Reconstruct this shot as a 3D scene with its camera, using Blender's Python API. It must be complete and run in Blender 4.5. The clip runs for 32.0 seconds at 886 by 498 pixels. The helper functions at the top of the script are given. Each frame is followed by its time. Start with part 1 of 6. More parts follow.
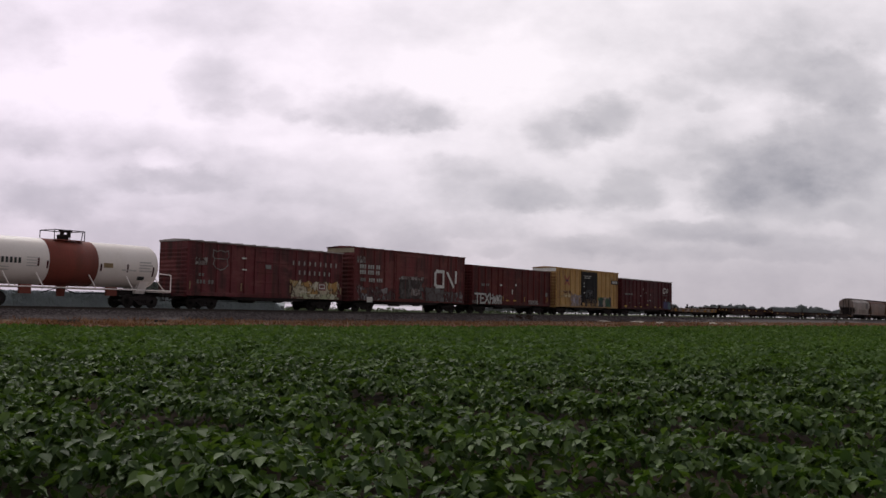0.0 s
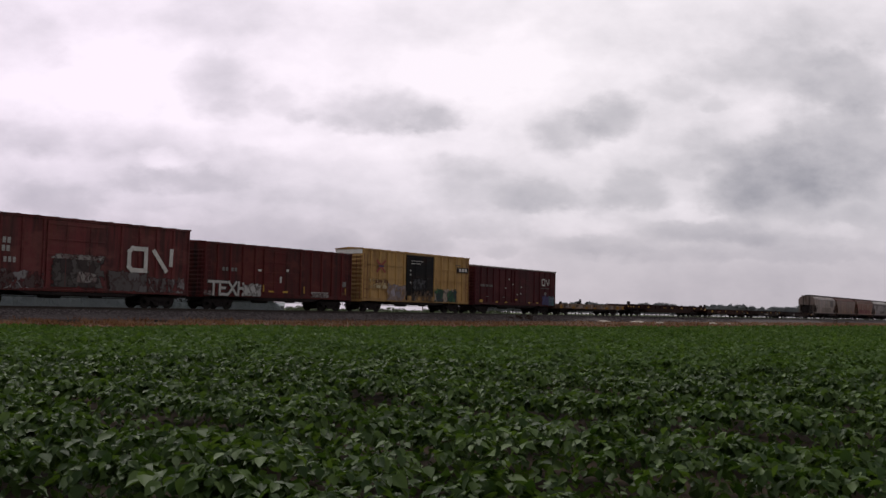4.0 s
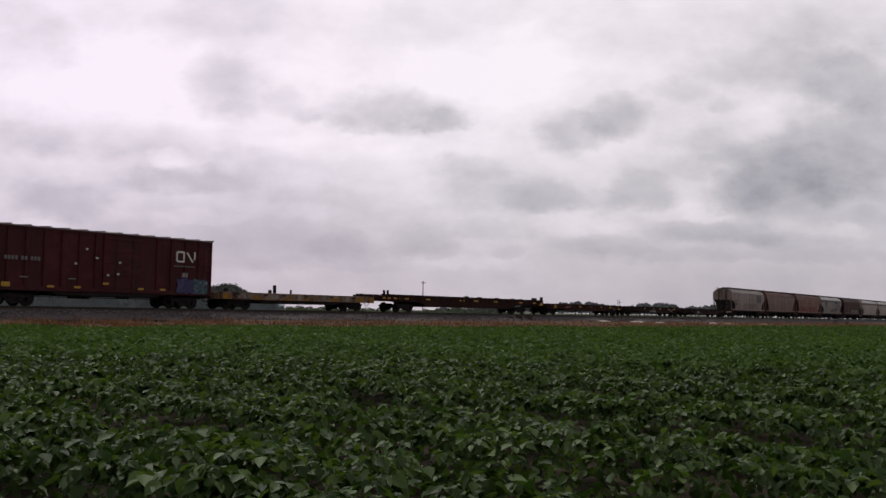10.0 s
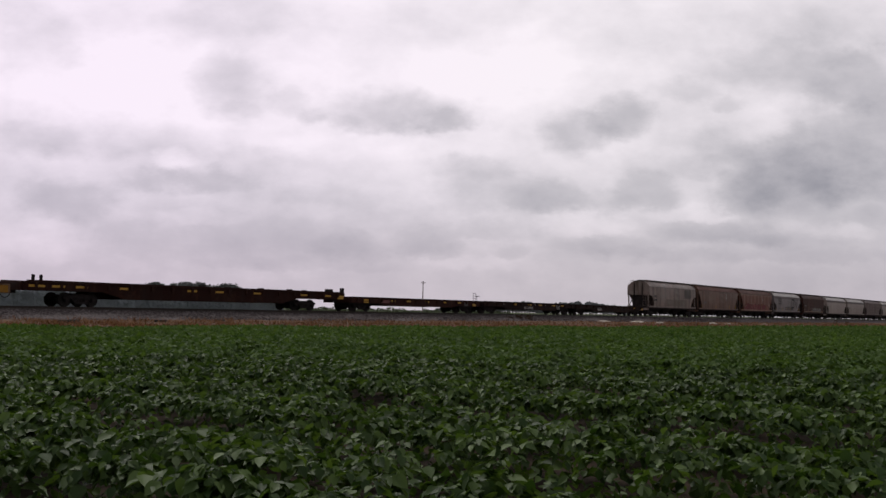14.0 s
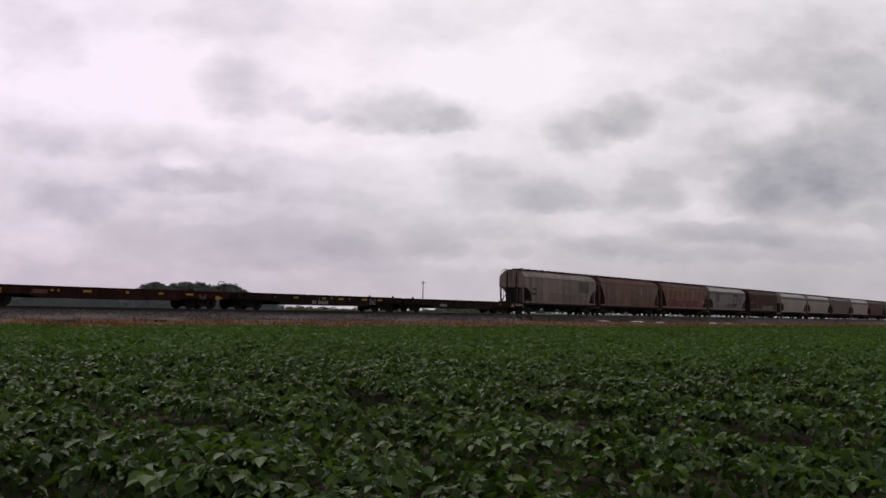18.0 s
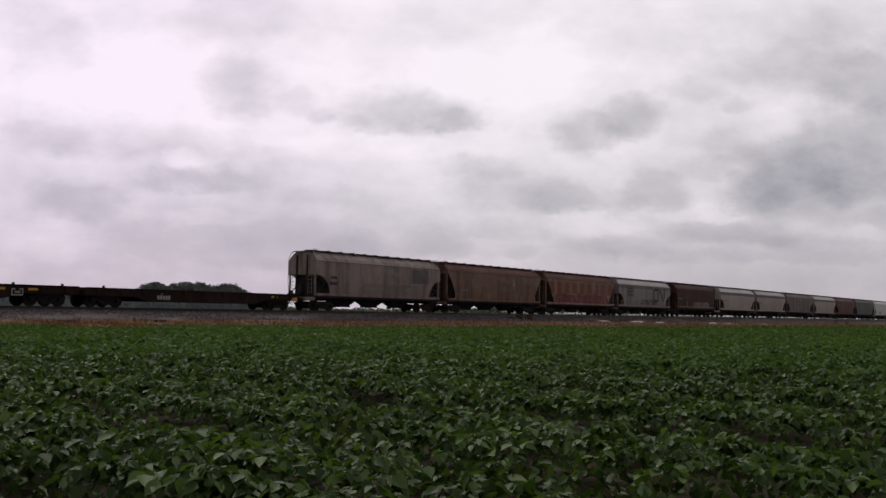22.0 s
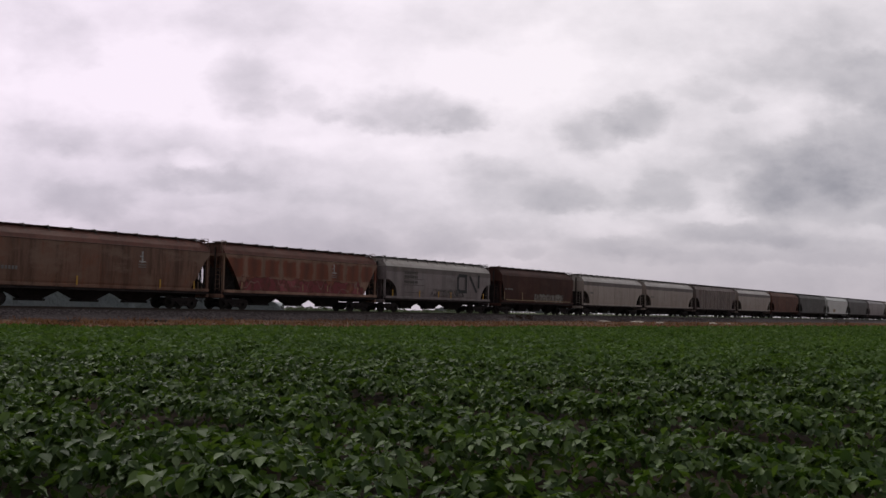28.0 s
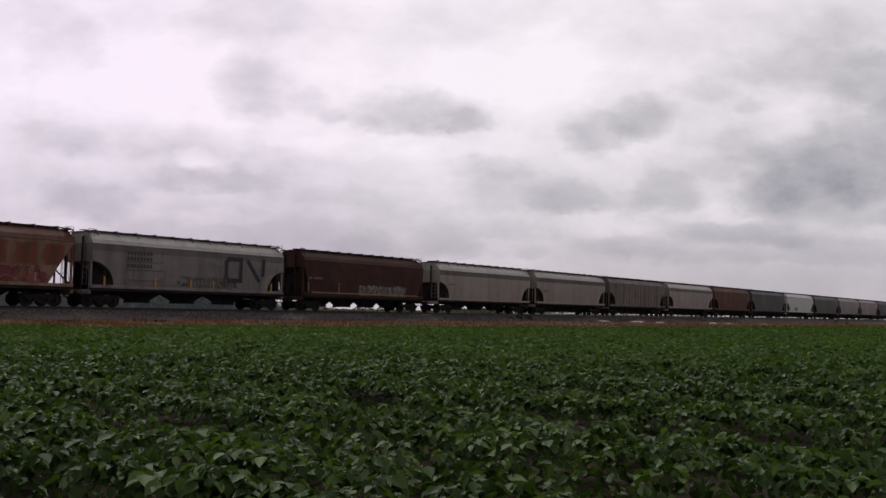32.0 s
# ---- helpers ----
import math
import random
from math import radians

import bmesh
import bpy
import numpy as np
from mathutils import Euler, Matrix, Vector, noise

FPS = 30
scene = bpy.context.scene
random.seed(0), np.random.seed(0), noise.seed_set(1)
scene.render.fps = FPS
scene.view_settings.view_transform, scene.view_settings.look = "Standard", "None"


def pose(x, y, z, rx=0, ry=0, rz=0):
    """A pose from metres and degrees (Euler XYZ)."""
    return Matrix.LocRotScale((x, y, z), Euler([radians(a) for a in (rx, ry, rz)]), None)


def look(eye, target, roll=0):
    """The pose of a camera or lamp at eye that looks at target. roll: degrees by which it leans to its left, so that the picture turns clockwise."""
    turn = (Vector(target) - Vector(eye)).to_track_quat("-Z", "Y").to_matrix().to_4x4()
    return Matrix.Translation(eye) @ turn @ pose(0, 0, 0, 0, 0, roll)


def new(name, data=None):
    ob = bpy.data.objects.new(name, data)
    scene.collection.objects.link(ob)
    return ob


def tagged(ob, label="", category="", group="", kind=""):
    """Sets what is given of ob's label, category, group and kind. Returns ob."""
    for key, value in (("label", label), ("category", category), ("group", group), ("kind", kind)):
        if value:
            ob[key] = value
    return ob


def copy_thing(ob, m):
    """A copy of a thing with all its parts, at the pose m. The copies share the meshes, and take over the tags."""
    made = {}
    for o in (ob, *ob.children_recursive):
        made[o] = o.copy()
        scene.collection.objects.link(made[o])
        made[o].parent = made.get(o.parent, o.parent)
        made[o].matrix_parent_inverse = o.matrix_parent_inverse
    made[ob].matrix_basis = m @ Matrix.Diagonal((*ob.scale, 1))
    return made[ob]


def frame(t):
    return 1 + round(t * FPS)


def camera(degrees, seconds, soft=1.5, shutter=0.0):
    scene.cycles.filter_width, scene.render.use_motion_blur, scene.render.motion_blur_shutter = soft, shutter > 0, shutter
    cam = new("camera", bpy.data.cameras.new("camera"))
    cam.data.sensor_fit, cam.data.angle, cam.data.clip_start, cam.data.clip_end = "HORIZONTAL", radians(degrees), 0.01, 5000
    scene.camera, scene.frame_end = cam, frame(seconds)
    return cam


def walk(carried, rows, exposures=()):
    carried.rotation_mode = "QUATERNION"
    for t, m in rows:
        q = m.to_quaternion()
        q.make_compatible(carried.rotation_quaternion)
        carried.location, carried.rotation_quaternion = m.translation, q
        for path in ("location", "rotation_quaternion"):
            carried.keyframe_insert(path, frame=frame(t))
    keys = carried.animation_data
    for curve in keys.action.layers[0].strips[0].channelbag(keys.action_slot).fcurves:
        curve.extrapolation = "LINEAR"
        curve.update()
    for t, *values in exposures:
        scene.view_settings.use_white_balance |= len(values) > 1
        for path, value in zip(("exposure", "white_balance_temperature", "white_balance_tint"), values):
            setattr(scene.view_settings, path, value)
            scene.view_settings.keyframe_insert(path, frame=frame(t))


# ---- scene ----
cam = camera(50.56, 32.0, soft=1.5)
# The tripod stands at the edge of the crop; the track runs along x, the train goes towards -x.
EYE = (0.0, -51.85, 1.6)
VIEW = 36.32          # degrees from the track to the line of sight
PITCH = 3.76
ROLL = 1.12
_d = (math.cos(radians(VIEW)) * math.cos(radians(PITCH)), math.sin(radians(VIEW)) * math.cos(radians(PITCH)), math.sin(radians(PITCH)))
STAND = look(EYE, [e + 100 * d for e, d in zip(EYE, _d)], ROLL)
walk(cam, [(0.0, STAND), (32.0, STAND)], exposures=[(0.0, 0.045), (8.5, 0.045), (10.0, -0.02), (32.0, -0.02)])

# ---- light ----
SUN_EL, SUN_AZ = 52.0, VIEW + 25.0    # behind the clouds, beyond the train
world = bpy.data.worlds.new("overcast_sky")
scene.world = world
world.use_nodes = True
wn, wl = world.node_tree.nodes, world.node_tree.links
wn.clear()
w_out = wn.new("ShaderNodeOutputWorld")
w_bg = wn.new("ShaderNodeBackground")
w_sky = wn.new("ShaderNodeTexSky")
w_sky.sky_type = "NISHITA"
w_sky.sun_disc = False
w_sky.sun_elevation = radians(SUN_EL)
w_sky.sun_rotation = radians(90 - SUN_AZ)
w_gain = wn.new("ShaderNodeMix")
w_gain.data_type, w_gain.blend_type = "RGBA", "MULTIPLY"
w_gain.inputs[0].default_value = 1.0
w_gain.inputs[7].default_value = (0.1, 0.1, 0.1, 1)
wl.new(w_sky.outputs[0], w_gain.inputs[6])
w_tc = wn.new("ShaderNodeTexCoord")
w_noise = wn.new("ShaderNodeTexNoise")
w_noise.inputs["Scale"].default_value = 3.0
w_noise.inputs["Detail"].default_value = 5.0
wl.new(w_tc.outputs["Generated"], w_noise.inputs["Vector"])
w_ramp = wn.new("ShaderNodeValToRGB")
w_ramp.color_ramp.elements[0].position, w_ramp.color_ramp.elements[1].position = 0.3, 0.7
w_ramp.color_ramp.elements[0].color = (0.50, 0.50, 0.53, 1)
w_ramp.color_ramp.elements[1].color = (0.92, 0.90, 0.93, 1)
wl.new(w_noise.outputs[0], w_ramp.inputs[0])
w_mix = wn.new("ShaderNodeMix")
w_mix.data_type = "RGBA"
w_mix.inputs[0].default_value = 0.9
wl.new(w_gain.outputs[2], w_mix.inputs[6])
wl.new(w_ramp.outputs[0], w_mix.inputs[7])
wl.new(w_mix.outputs[2], w_bg.inputs[0])
w_bg.inputs[1].default_value = 0.56
wl.new(w_bg.outputs[0], w_out.inputs[0])

sun = new("sun", bpy.data.lights.new("sun", "SUN"))
sun.data.energy, sun.data.angle, sun.data.color = 1.5, radians(25), (1.0, 0.96, 0.92)
_s = Vector((math.cos(radians(SUN_AZ)) * math.cos(radians(SUN_EL)), math.sin(radians(SUN_AZ)) * math.cos(radians(SUN_EL)), math.sin(radians(SUN_EL))))
sun.matrix_world = look(_s * 500, (0, 0, 0))


# ---- materials ----
class Nodes:
    """Short hand for one node tree."""

    def __init__(self, name):
        self.mat = bpy.data.materials.new(name)
        self.mat.use_nodes = True
        self.n, self.l = self.mat.node_tree.nodes, self.mat.node_tree.links
        self.n.clear()
        self.out = self.n.new("ShaderNodeOutputMaterial")

    def put(self, socket, value):
        if isinstance(value, bpy.types.NodeSocket):
            self.l.new(value, socket)
        elif isinstance(value, tuple) and len(value) == 3 and socket.type == "RGBA":
            socket.default_value = (*value, 1)
        else:
            socket.default_value = value

    def math(self, op, a, b=0.0, c=None):
        k = self.n.new("ShaderNodeMath")
        k.operation = op
        self.put(k.inputs[0], a), self.put(k.inputs[1], b)
        if c is not None:
            self.put(k.inputs[2], c)
        return k.outputs[0]

    def ramp(self, v, lo, hi, a=0.0, b=1.0, smooth=True):
        k = self.n.new("ShaderNodeMapRange")
        k.interpolation_type = "SMOOTHSTEP" if smooth else "LINEAR"
        self.put(k.inputs[0], v)
        for i, q in enumerate((lo, hi, a, b)):
            self.put(k.inputs[i + 1], q)
        return k.outputs[0]

    def mix(self, f, a, b, mode="MIX"):
        k = self.n.new("ShaderNodeMix")
        k.data_type, k.blend_type = "RGBA", mode
        self.put(k.inputs[0], f), self.put(k.inputs[6], a), self.put(k.inputs[7], b)
        return k.outputs[2]

    def coords(self, scale=(1, 1, 1), out="Object", offset=None):
        t = self.n.new("ShaderNodeTexCoord")
        m = self.n.new("ShaderNodeMapping")
        m.inputs["Scale"].default_value = scale
        self.l.new(t.outputs[out], m.inputs[0])
        if offset is not None:
            self.l.new(offset, m.inputs["Location"])
        return m.outputs[0]

    def noise(self, vec, scale, detail=4.0, rough=0.55, distort=0.0):
        k = self.n.new("ShaderNodeTexNoise")
        self.put(k.inputs["Vector"], vec)
        k.inputs["Scale"].default_value, k.inputs["Detail"].default_value = scale, detail
        k.inputs["Roughness"].default_value, k.inputs["Distortion"].default_value = rough, distort
        return k.outputs[0]

    def surface(self, color, rough=0.6, metal=0.0, bump=None, strength=0.3, dist=0.01, spec=0.5):
        b = self.n.new("ShaderNodeBsdfPrincipled")
        self.put(b.inputs["Base Color"], color), self.put(b.inputs["Roughness"], rough)
        self.put(b.inputs["Metallic"], metal), self.put(b.inputs["Specular IOR Level"], spec)
        if bump is not None:
            k = self.n.new("ShaderNodeBump")
            k.inputs["Strength"].default_value, k.inputs["Distance"].default_value = strength, dist
            self.put(k.inputs["Height"], bump)
            self.l.new(k.outputs[0], b.inputs["Normal"])
        self.l.new(b.outputs[0], self.out.inputs[0])
        return b


def paint(name, color, rust=(0.10, 0.045, 0.022), wear=0.45, streak=0.5, grime=(0.035, 0.03, 0.028), rough=0.6, vary=0.12, dirt=0.5, spec=0.3, extra=None, bump=0.15):
    """Weathered car paint: rust patches, streaks that ran down, grime and a fine grain."""
    k = Nodes(name)
    pos = k.coords()
    down = k.coords((1.0, 1.0, 0.16))
    big = k.noise(pos, 0.7, 5, 0.6)
    fine = k.noise(pos, 9.0, 6, 0.65)
    run = k.noise(down, 2.0, 5, 0.6)
    base = k.mix(k.ramp(fine, 0.3, 0.7), tuple(c * (1 - vary) for c in color), tuple(min(1, c * (1 + vary)) for c in color))
    info = k.n.new("ShaderNodeObjectInfo")
    base = k.mix(1.0, base, k.mix(info.outputs["Random"], (0.84, 0.83, 0.82), (1.14, 1.15, 1.16)), "MULTIPLY")
    base = k.mix(k.math("MULTIPLY", k.ramp(run, 0.52, 0.72), streak), base, rust)
    base = k.mix(k.math("MULTIPLY", k.ramp(k.math("ADD", big, k.math("MULTIPLY", fine, 0.5)), 0.78, 0.98), wear), base, rust)
    base = k.mix(k.math("MULTIPLY", k.ramp(k.noise(down, 0.9, 4), 0.45, 0.75), dirt), base, grime)
    if extra is not None:
        base = extra(k, base)
    k.surface(base, k.ramp(fine, 0.2, 0.8, rough - 0.1, rough + 0.15), 0.0, fine, bump, 0.01, spec)
    return k.mat


def plain(name, color, rough=0.7, metal=0.0, grain=14.0, vary=0.25, bump=0.25, spec=0.4):
    k = Nodes(name)
    pos = k.coords()
    a, b = k.noise(pos, grain, 5), k.noise(pos, grain / 9, 3)
    f = k.math("ADD", k.math("MULTIPLY", a, 0.5), k.math("MULTIPLY", b, 0.5))
    col = k.mix(k.ramp(f, 0.3, 0.7), tuple(c * (1 - vary) for c in color), tuple(min(1, c * (1 + vary)) for c in color))
    k.surface(col, rough, metal, a, bump, 0.01, spec)
    return k.mat


def foliage(name, dark, light, rough=0.45, through_it=0.25, spec=0.5, few=1.0):
    k = Nodes(name)
    g = k.n.new("ShaderNodeNewGeometry")
    col = k.mix(k.math("POWER", g.outputs["Random Per Island"], few), dark, light)
    big = k.noise(k.coords(), 0.35, 3)
    col = k.mix(k.ramp(big, 0.35, 0.7, 0.0, 0.35), col, tuple(c * 0.6 for c in dark))
    b = k.surface(col, rough, spec=spec)
    t = k.n.new("ShaderNodeBsdfTranslucent")
    k.put(t.inputs[0], k.mix(1.0, col, (0.9, 1.0, 0.35), "MULTIPLY"))
    m = k.n.new("ShaderNodeMixShader")
    m.inputs[0].default_value = through_it
    k.l.new(b.outputs[0], m.inputs[1]), k.l.new(t.outputs[0], m.inputs[2])
    k.l.new(m.outputs[0], k.out.inputs[0])
    return k.mat


def stains(color, thin, amount=0.6, lo=0.44, hi=0.66):
    """Long soft stains that ran down the sheets, and clouded blotches."""
    def add(k, base):
        base = k.mix(k.math("MULTIPLY", k.ramp(k.noise(k.coords((1.1, 1.1, 0.10)), 1.3, 6, 0.65), lo, hi), min(1.0, amount * 1.25)), base, color)
        base = k.mix(k.math("MULTIPLY", k.ramp(k.noise(k.coords((0.5, 0.5, 1.0)), 1.0, 6, 0.6), 0.48, 0.66), amount), base, thin)
        return k.mix(k.math("MULTIPLY", k.ramp(k.noise(k.coords((3.0, 3.0, 0.5)), 2.5, 5, 0.6), 0.55, 0.7), 0.2), base, color)
    return add


M = {}
M["brown_a"] = paint("oxide_brown_paint", (0.132, 0.028, 0.034), wear=0.45, streak=0.4, dirt=0.62, spec=0.2, extra=stains((0.045, 0.019, 0.018), (0.175, 0.054, 0.056), 0.75))
M["brown_b"] = paint("dark_oxide_paint", (0.140, 0.030, 0.032), wear=0.4, streak=0.4, dirt=0.58, spec=0.2, extra=stains((0.045, 0.019, 0.018), (0.165, 0.054, 0.050), 0.75))
M["brown_c"] = paint("red_oxide_paint", (0.110, 0.017, 0.018), wear=0.35, streak=0.3, dirt=0.4, spec=0.2, extra=stains((0.034, 0.013, 0.013), (0.125, 0.032, 0.026), 0.75))
M["brown_d"] = paint("maroon_paint", (0.064, 0.0085, 0.0125), wear=0.25, streak=0.25, dirt=0.35, spec=0.2, extra=stains((0.036, 0.009, 0.012), (0.092, 0.018, 0.021), 0.7))
M["yellow"] = paint("faded_yellow_paint", (0.45, 0.265, 0.095), rust=(0.16, 0.065, 0.028), wear=0.4, streak=0.35, grime=(0.13, 0.072, 0.030), dirt=0.4, extra=stains((0.20, 0.105, 0.042), (0.47, 0.30, 0.13), 0.5))
M["black"] = paint("black_door_paint", (0.014, 0.013, 0.015), wear=0.3, streak=0.2, dirt=0.2, spec=0.12)
M["tank_white"] = paint("white_tank_paint", (0.90, 0.80, 0.78), rust=(0.55, 0.42, 0.34), wear=0.08, streak=0.12, grime=(0.66, 0.54, 0.50), dirt=0.22, vary=0.03, bump=0.02, rough=0.4)
M["tank_red"] = paint("rust_red_band_paint", (0.20, 0.045, 0.032), wear=0.2, streak=0.25, dirt=0.3, bump=0.05)
M["flat_tan"] = paint("worn_tan_paint", (0.31, 0.20, 0.14), rust=(0.05, 0.022, 0.016), spec=0.10, extra=stains((0.06, 0.03, 0.02), (0.33, 0.24, 0.17), 0.8), wear=0.8, streak=0.5, dirt=0.4)
M["flat_yellow"] = paint("worn_yellow_paint", (0.34, 0.17, 0.03), rust=(0.12, 0.06, 0.03), wear=0.6, streak=0.5, dirt=0.5, spec=0.1)
M["flat_grey"] = paint("worn_grey_primer", (0.33, 0.275, 0.25), rust=(0.08, 0.05, 0.035), wear=0.7, streak=0.5, dirt=0.5, spec=0.1)
M["flat_brown"] = paint("rusty_brown_deck_paint", (0.030, 0.011, 0.009), wear=0.3, streak=0.2, dirt=0.3, spec=0.06)
M["flat_dark"] = paint("black_brown_frame_paint", (0.020, 0.011, 0.010), wear=0.25, streak=0.2, dirt=0.3, spec=0.06)
M["steel"] = plain("dark_greasy_steel", (0.027, 0.021, 0.021), 0.8, 0.0, 10, 0.4, 0.25, 0.12)
M["wheel"] = plain("wheel_steel", (0.025, 0.020, 0.019), 0.65, 0.2, 10, 0.3, 0.25, 0.2)
M["rail"] = plain("rail_steel", (0.05, 0.036, 0.030), 0.5, 0.4, 12, 0.3)
M["roof_zinc"] = paint("dull_zinc_roof_sheet", (0.30, 0.26, 0.255), rust=(0.14, 0.08, 0.06), wear=0.4, streak=0.3, grime=(0.16, 0.12, 0.11), dirt=0.35)
M["mark_white"] = plain("white_lettering", (0.58, 0.55, 0.53), 0.7, 0, 12, 0.25)
M["mark_cream"] = plain("cream_spray_paint", (0.46, 0.37, 0.23), 0.7, 0, 4, 0.4)
M["mark_chalk"] = plain("chalky_white_spray_paint", (0.42, 0.40, 0.385), 0.75, 0, 5, 0.3)
M["mark_grey"] = plain("grey_spray_paint", (0.17, 0.155, 0.15), 0.7, 0, 3, 0.5)
M["mark_letter"] = plain("rubbed_white_lettering", (0.36, 0.34, 0.33), 0.7, 0, 14, 0.45)
M["mark_faint"] = plain("worn_grey_stencil", (0.52, 0.46, 0.45), 0.6, 0, 8, 0.2)
M["mark_pale"] = plain("faded_white_lettering", (0.30, 0.27, 0.26), 0.7, 0, 6, 0.4)
M["mark_ash"] = plain("sooty_grey_spray_paint", (0.085, 0.072, 0.068), 0.7, 0, 3, 0.5)
M["mark_black"] = plain("black_lettering", (0.03, 0.03, 0.032), 0.7, 0, 12, 0.25)
M["mark_yellow"] = plain("yellow_reflector", (0.46, 0.25, 0.03), 0.5, 0, 12, 0.15)
M["mark_tan"] = plain("dull_tan_paint", (0.26, 0.17, 0.09), 0.6, 0, 12, 0.3)
M["mark_blue"] = plain("blue_violet_spray_paint", (0.06, 0.05, 0.11), 0.7, 0, 4, 0.4)
M["mark_red"] = plain("red_emblem_paint", (0.28, 0.065, 0.05), 0.7, 0, 8, 0.3)
M["mark_dull"] = plain("dull_red_spray_paint", (0.15, 0.052, 0.05), 0.7, 0, 3, 0.4)
M["orange_rust"] = plain("rust_brown_paint", (0.115, 0.042, 0.024), 0.8, 0, 4, 0.3)
M["end_white"] = paint("white_end_panel_paint", (0.80, 0.77, 0.75), rust=(0.5, 0.4, 0.3), wear=0.2, streak=0.2, grime=(0.5, 0.45, 0.4), dirt=0.2)
M["end_tan"] = paint("pale_tan_end_paint", (0.36, 0.30, 0.22), wear=0.3, streak=0.3, dirt=0.3)
M["timber"] = plain("creosoted_timber", (0.045, 0.035, 0.028), 0.85, 0, 16, 0.35)
M["pole"] = plain("weathered_pole_timber", (0.16, 0.13, 0.11), 0.85, 0, 16, 0.3)


def spray(name, fills, line, size=0.55, cover=0.5, glint=None):
    """Layered spray paint: swollen cells of colour with rims between them, worn away in places."""
    k = Nodes(name)
    s = k.n.new("ShaderNodeSeparateXYZ")
    k.l.new(k.coords(), s.inputs[0])
    wob, wob2 = k.noise(k.coords(), 1.5 / size, 4, 0.55), k.noise(k.coords((1.3, 1, 1), offset=None), 2.1 / size, 4, 0.6)
    c = k.n.new("ShaderNodeCombineXYZ")
    k.put(c.inputs[0], k.math("MULTIPLY_ADD", wob, 1.3, k.math("DIVIDE", s.outputs[0], size)))
    k.put(c.inputs[1], k.math("MULTIPLY_ADD", wob2, 1.1, k.math("DIVIDE", s.outputs[2], size * 1.45)))
    v, w = k.n.new("ShaderNodeTexVoronoi"), k.n.new("ShaderNodeTexVoronoi")
    w.feature = "DISTANCE_TO_EDGE"
    for q in (v, w):
        q.voronoi_dimensions = "2D"
        q.inputs["Scale"].default_value = 1.0
        k.l.new(c.outputs[0], q.inputs["Vector"])
    pick = k.n.new("ShaderNodeSeparateColor")
    k.l.new(v.outputs["Color"], pick.inputs[0])
    col = fills[0]
    for i, f in enumerate(fills[1:]):
        t = (i + 1) / len(fills)
        col = k.mix(k.ramp(pick.outputs[0], t - 0.01, t + 0.01), col, f)
    shadow = k.ramp(k.noise(k.coords((1, 1, 1.2)), 1.2 / size, 3, 0.5), 0.56, 0.62)
    col = k.mix(k.math("MULTIPLY", shadow, 0.65), col, line)
    col = k.mix(k.ramp(w.outputs["Distance"], 0.10, 0.03, 0.0, 0.85), col, line)
    if glint is not None:
        g = k.ramp(k.math("ABSOLUTE", k.math("SUBTRACT", k.noise(k.coords((1.1, 1, 0.8)), 0.8 / size, 1, 0.4), 0.52)), 0.014, 0.006)
        col = k.mix(g, col, glint)
    col = k.mix(k.ramp(k.noise(k.coords((1, 1, 0.4)), 7.0, 5, 0.6), 0.5, 0.75, 0.0, 0.5), col, (0.05, 0.04, 0.038))
    g = k.n.new("ShaderNodeSeparateXYZ")
    k.l.new(k.coords(out="Generated"), g.inputs[0])
    near_rim = k.math("MINIMUM", k.math("MINIMUM", g.outputs[0], k.math("SUBTRACT", 1.0, g.outputs[0])),
                      k.math("MULTIPLY", k.math("MINIMUM", k.math("ADD", g.outputs[2], 0.15), k.math("SUBTRACT", 1.0, g.outputs[2])), 0.55))
    ragged = k.math("MULTIPLY_ADD", k.math("SUBTRACT", k.noise(k.coords(), 1.3 / size, 5, 0.6), 0.5), 0.55, k.math("MULTIPLY", near_rim, 1.3))
    mask = k.math("MULTIPLY", k.ramp(ragged, 0.05, 0.10), k.ramp(k.noise(k.coords((1, 1, 0.6)), 3.2, 6, 0.65), 0.62 - 0.5 * cover, 0.74 - 0.5 * cover))
    b = k.surface(col, 0.7, spec=0.2)
    clear = k.n.new("ShaderNodeBsdfTransparent")
    m = k.n.new("ShaderNodeMixShader")
    k.put(m.inputs[0], mask)
    k.l.new(clear.outputs[0], m.inputs[1]), k.l.new(b.outputs[0], m.inputs[2])
    k.l.new(m.outputs[0], k.out.inputs[0])
    return k.mat


M["ghost_spray"] = spray("ghosted_pale_spray", ((0.26, 0.23, 0.22), (0.17, 0.13, 0.125)), (0.05, 0.025, 0.025), 0.4, 0.55)


# ---- shape helpers ----
def part(name, bm, material, parent=None, label=""):
    me = bpy.data.meshes.new(name)
    bm.normal_update()
    bm.to_mesh(me)
    bm.free()
    me.materials.append(material)
    ob = new(name, me)
    if parent is not None:
        ob.parent = parent
    return tagged(ob, label)


def raw(name, verts, faces, material, parent=None, label=""):
    me = bpy.data.meshes.new(name)
    me.from_pydata(verts, [], faces)
    me.materials.append(material)
    ob = new(name, me)
    if parent is not None:
        ob.parent = parent
    return tagged(ob, label)


def box(bm, x0, x1, y0, y1, z0, z1):
    v = [bm.verts.new(p) for p in ((x0, y0, z0), (x1, y0, z0), (x1, y1, z0), (x0, y1, z0), (x0, y0, z1), (x1, y0, z1), (x1, y1, z1), (x0, y1, z1))]
    for f in ((0, 3, 2, 1), (4, 5, 6, 7), (0, 1, 5, 4), (1, 2, 6, 5), (2, 3, 7, 6), (3, 0, 4, 7)):
        bm.faces.new([v[i] for i in f])
    return bm


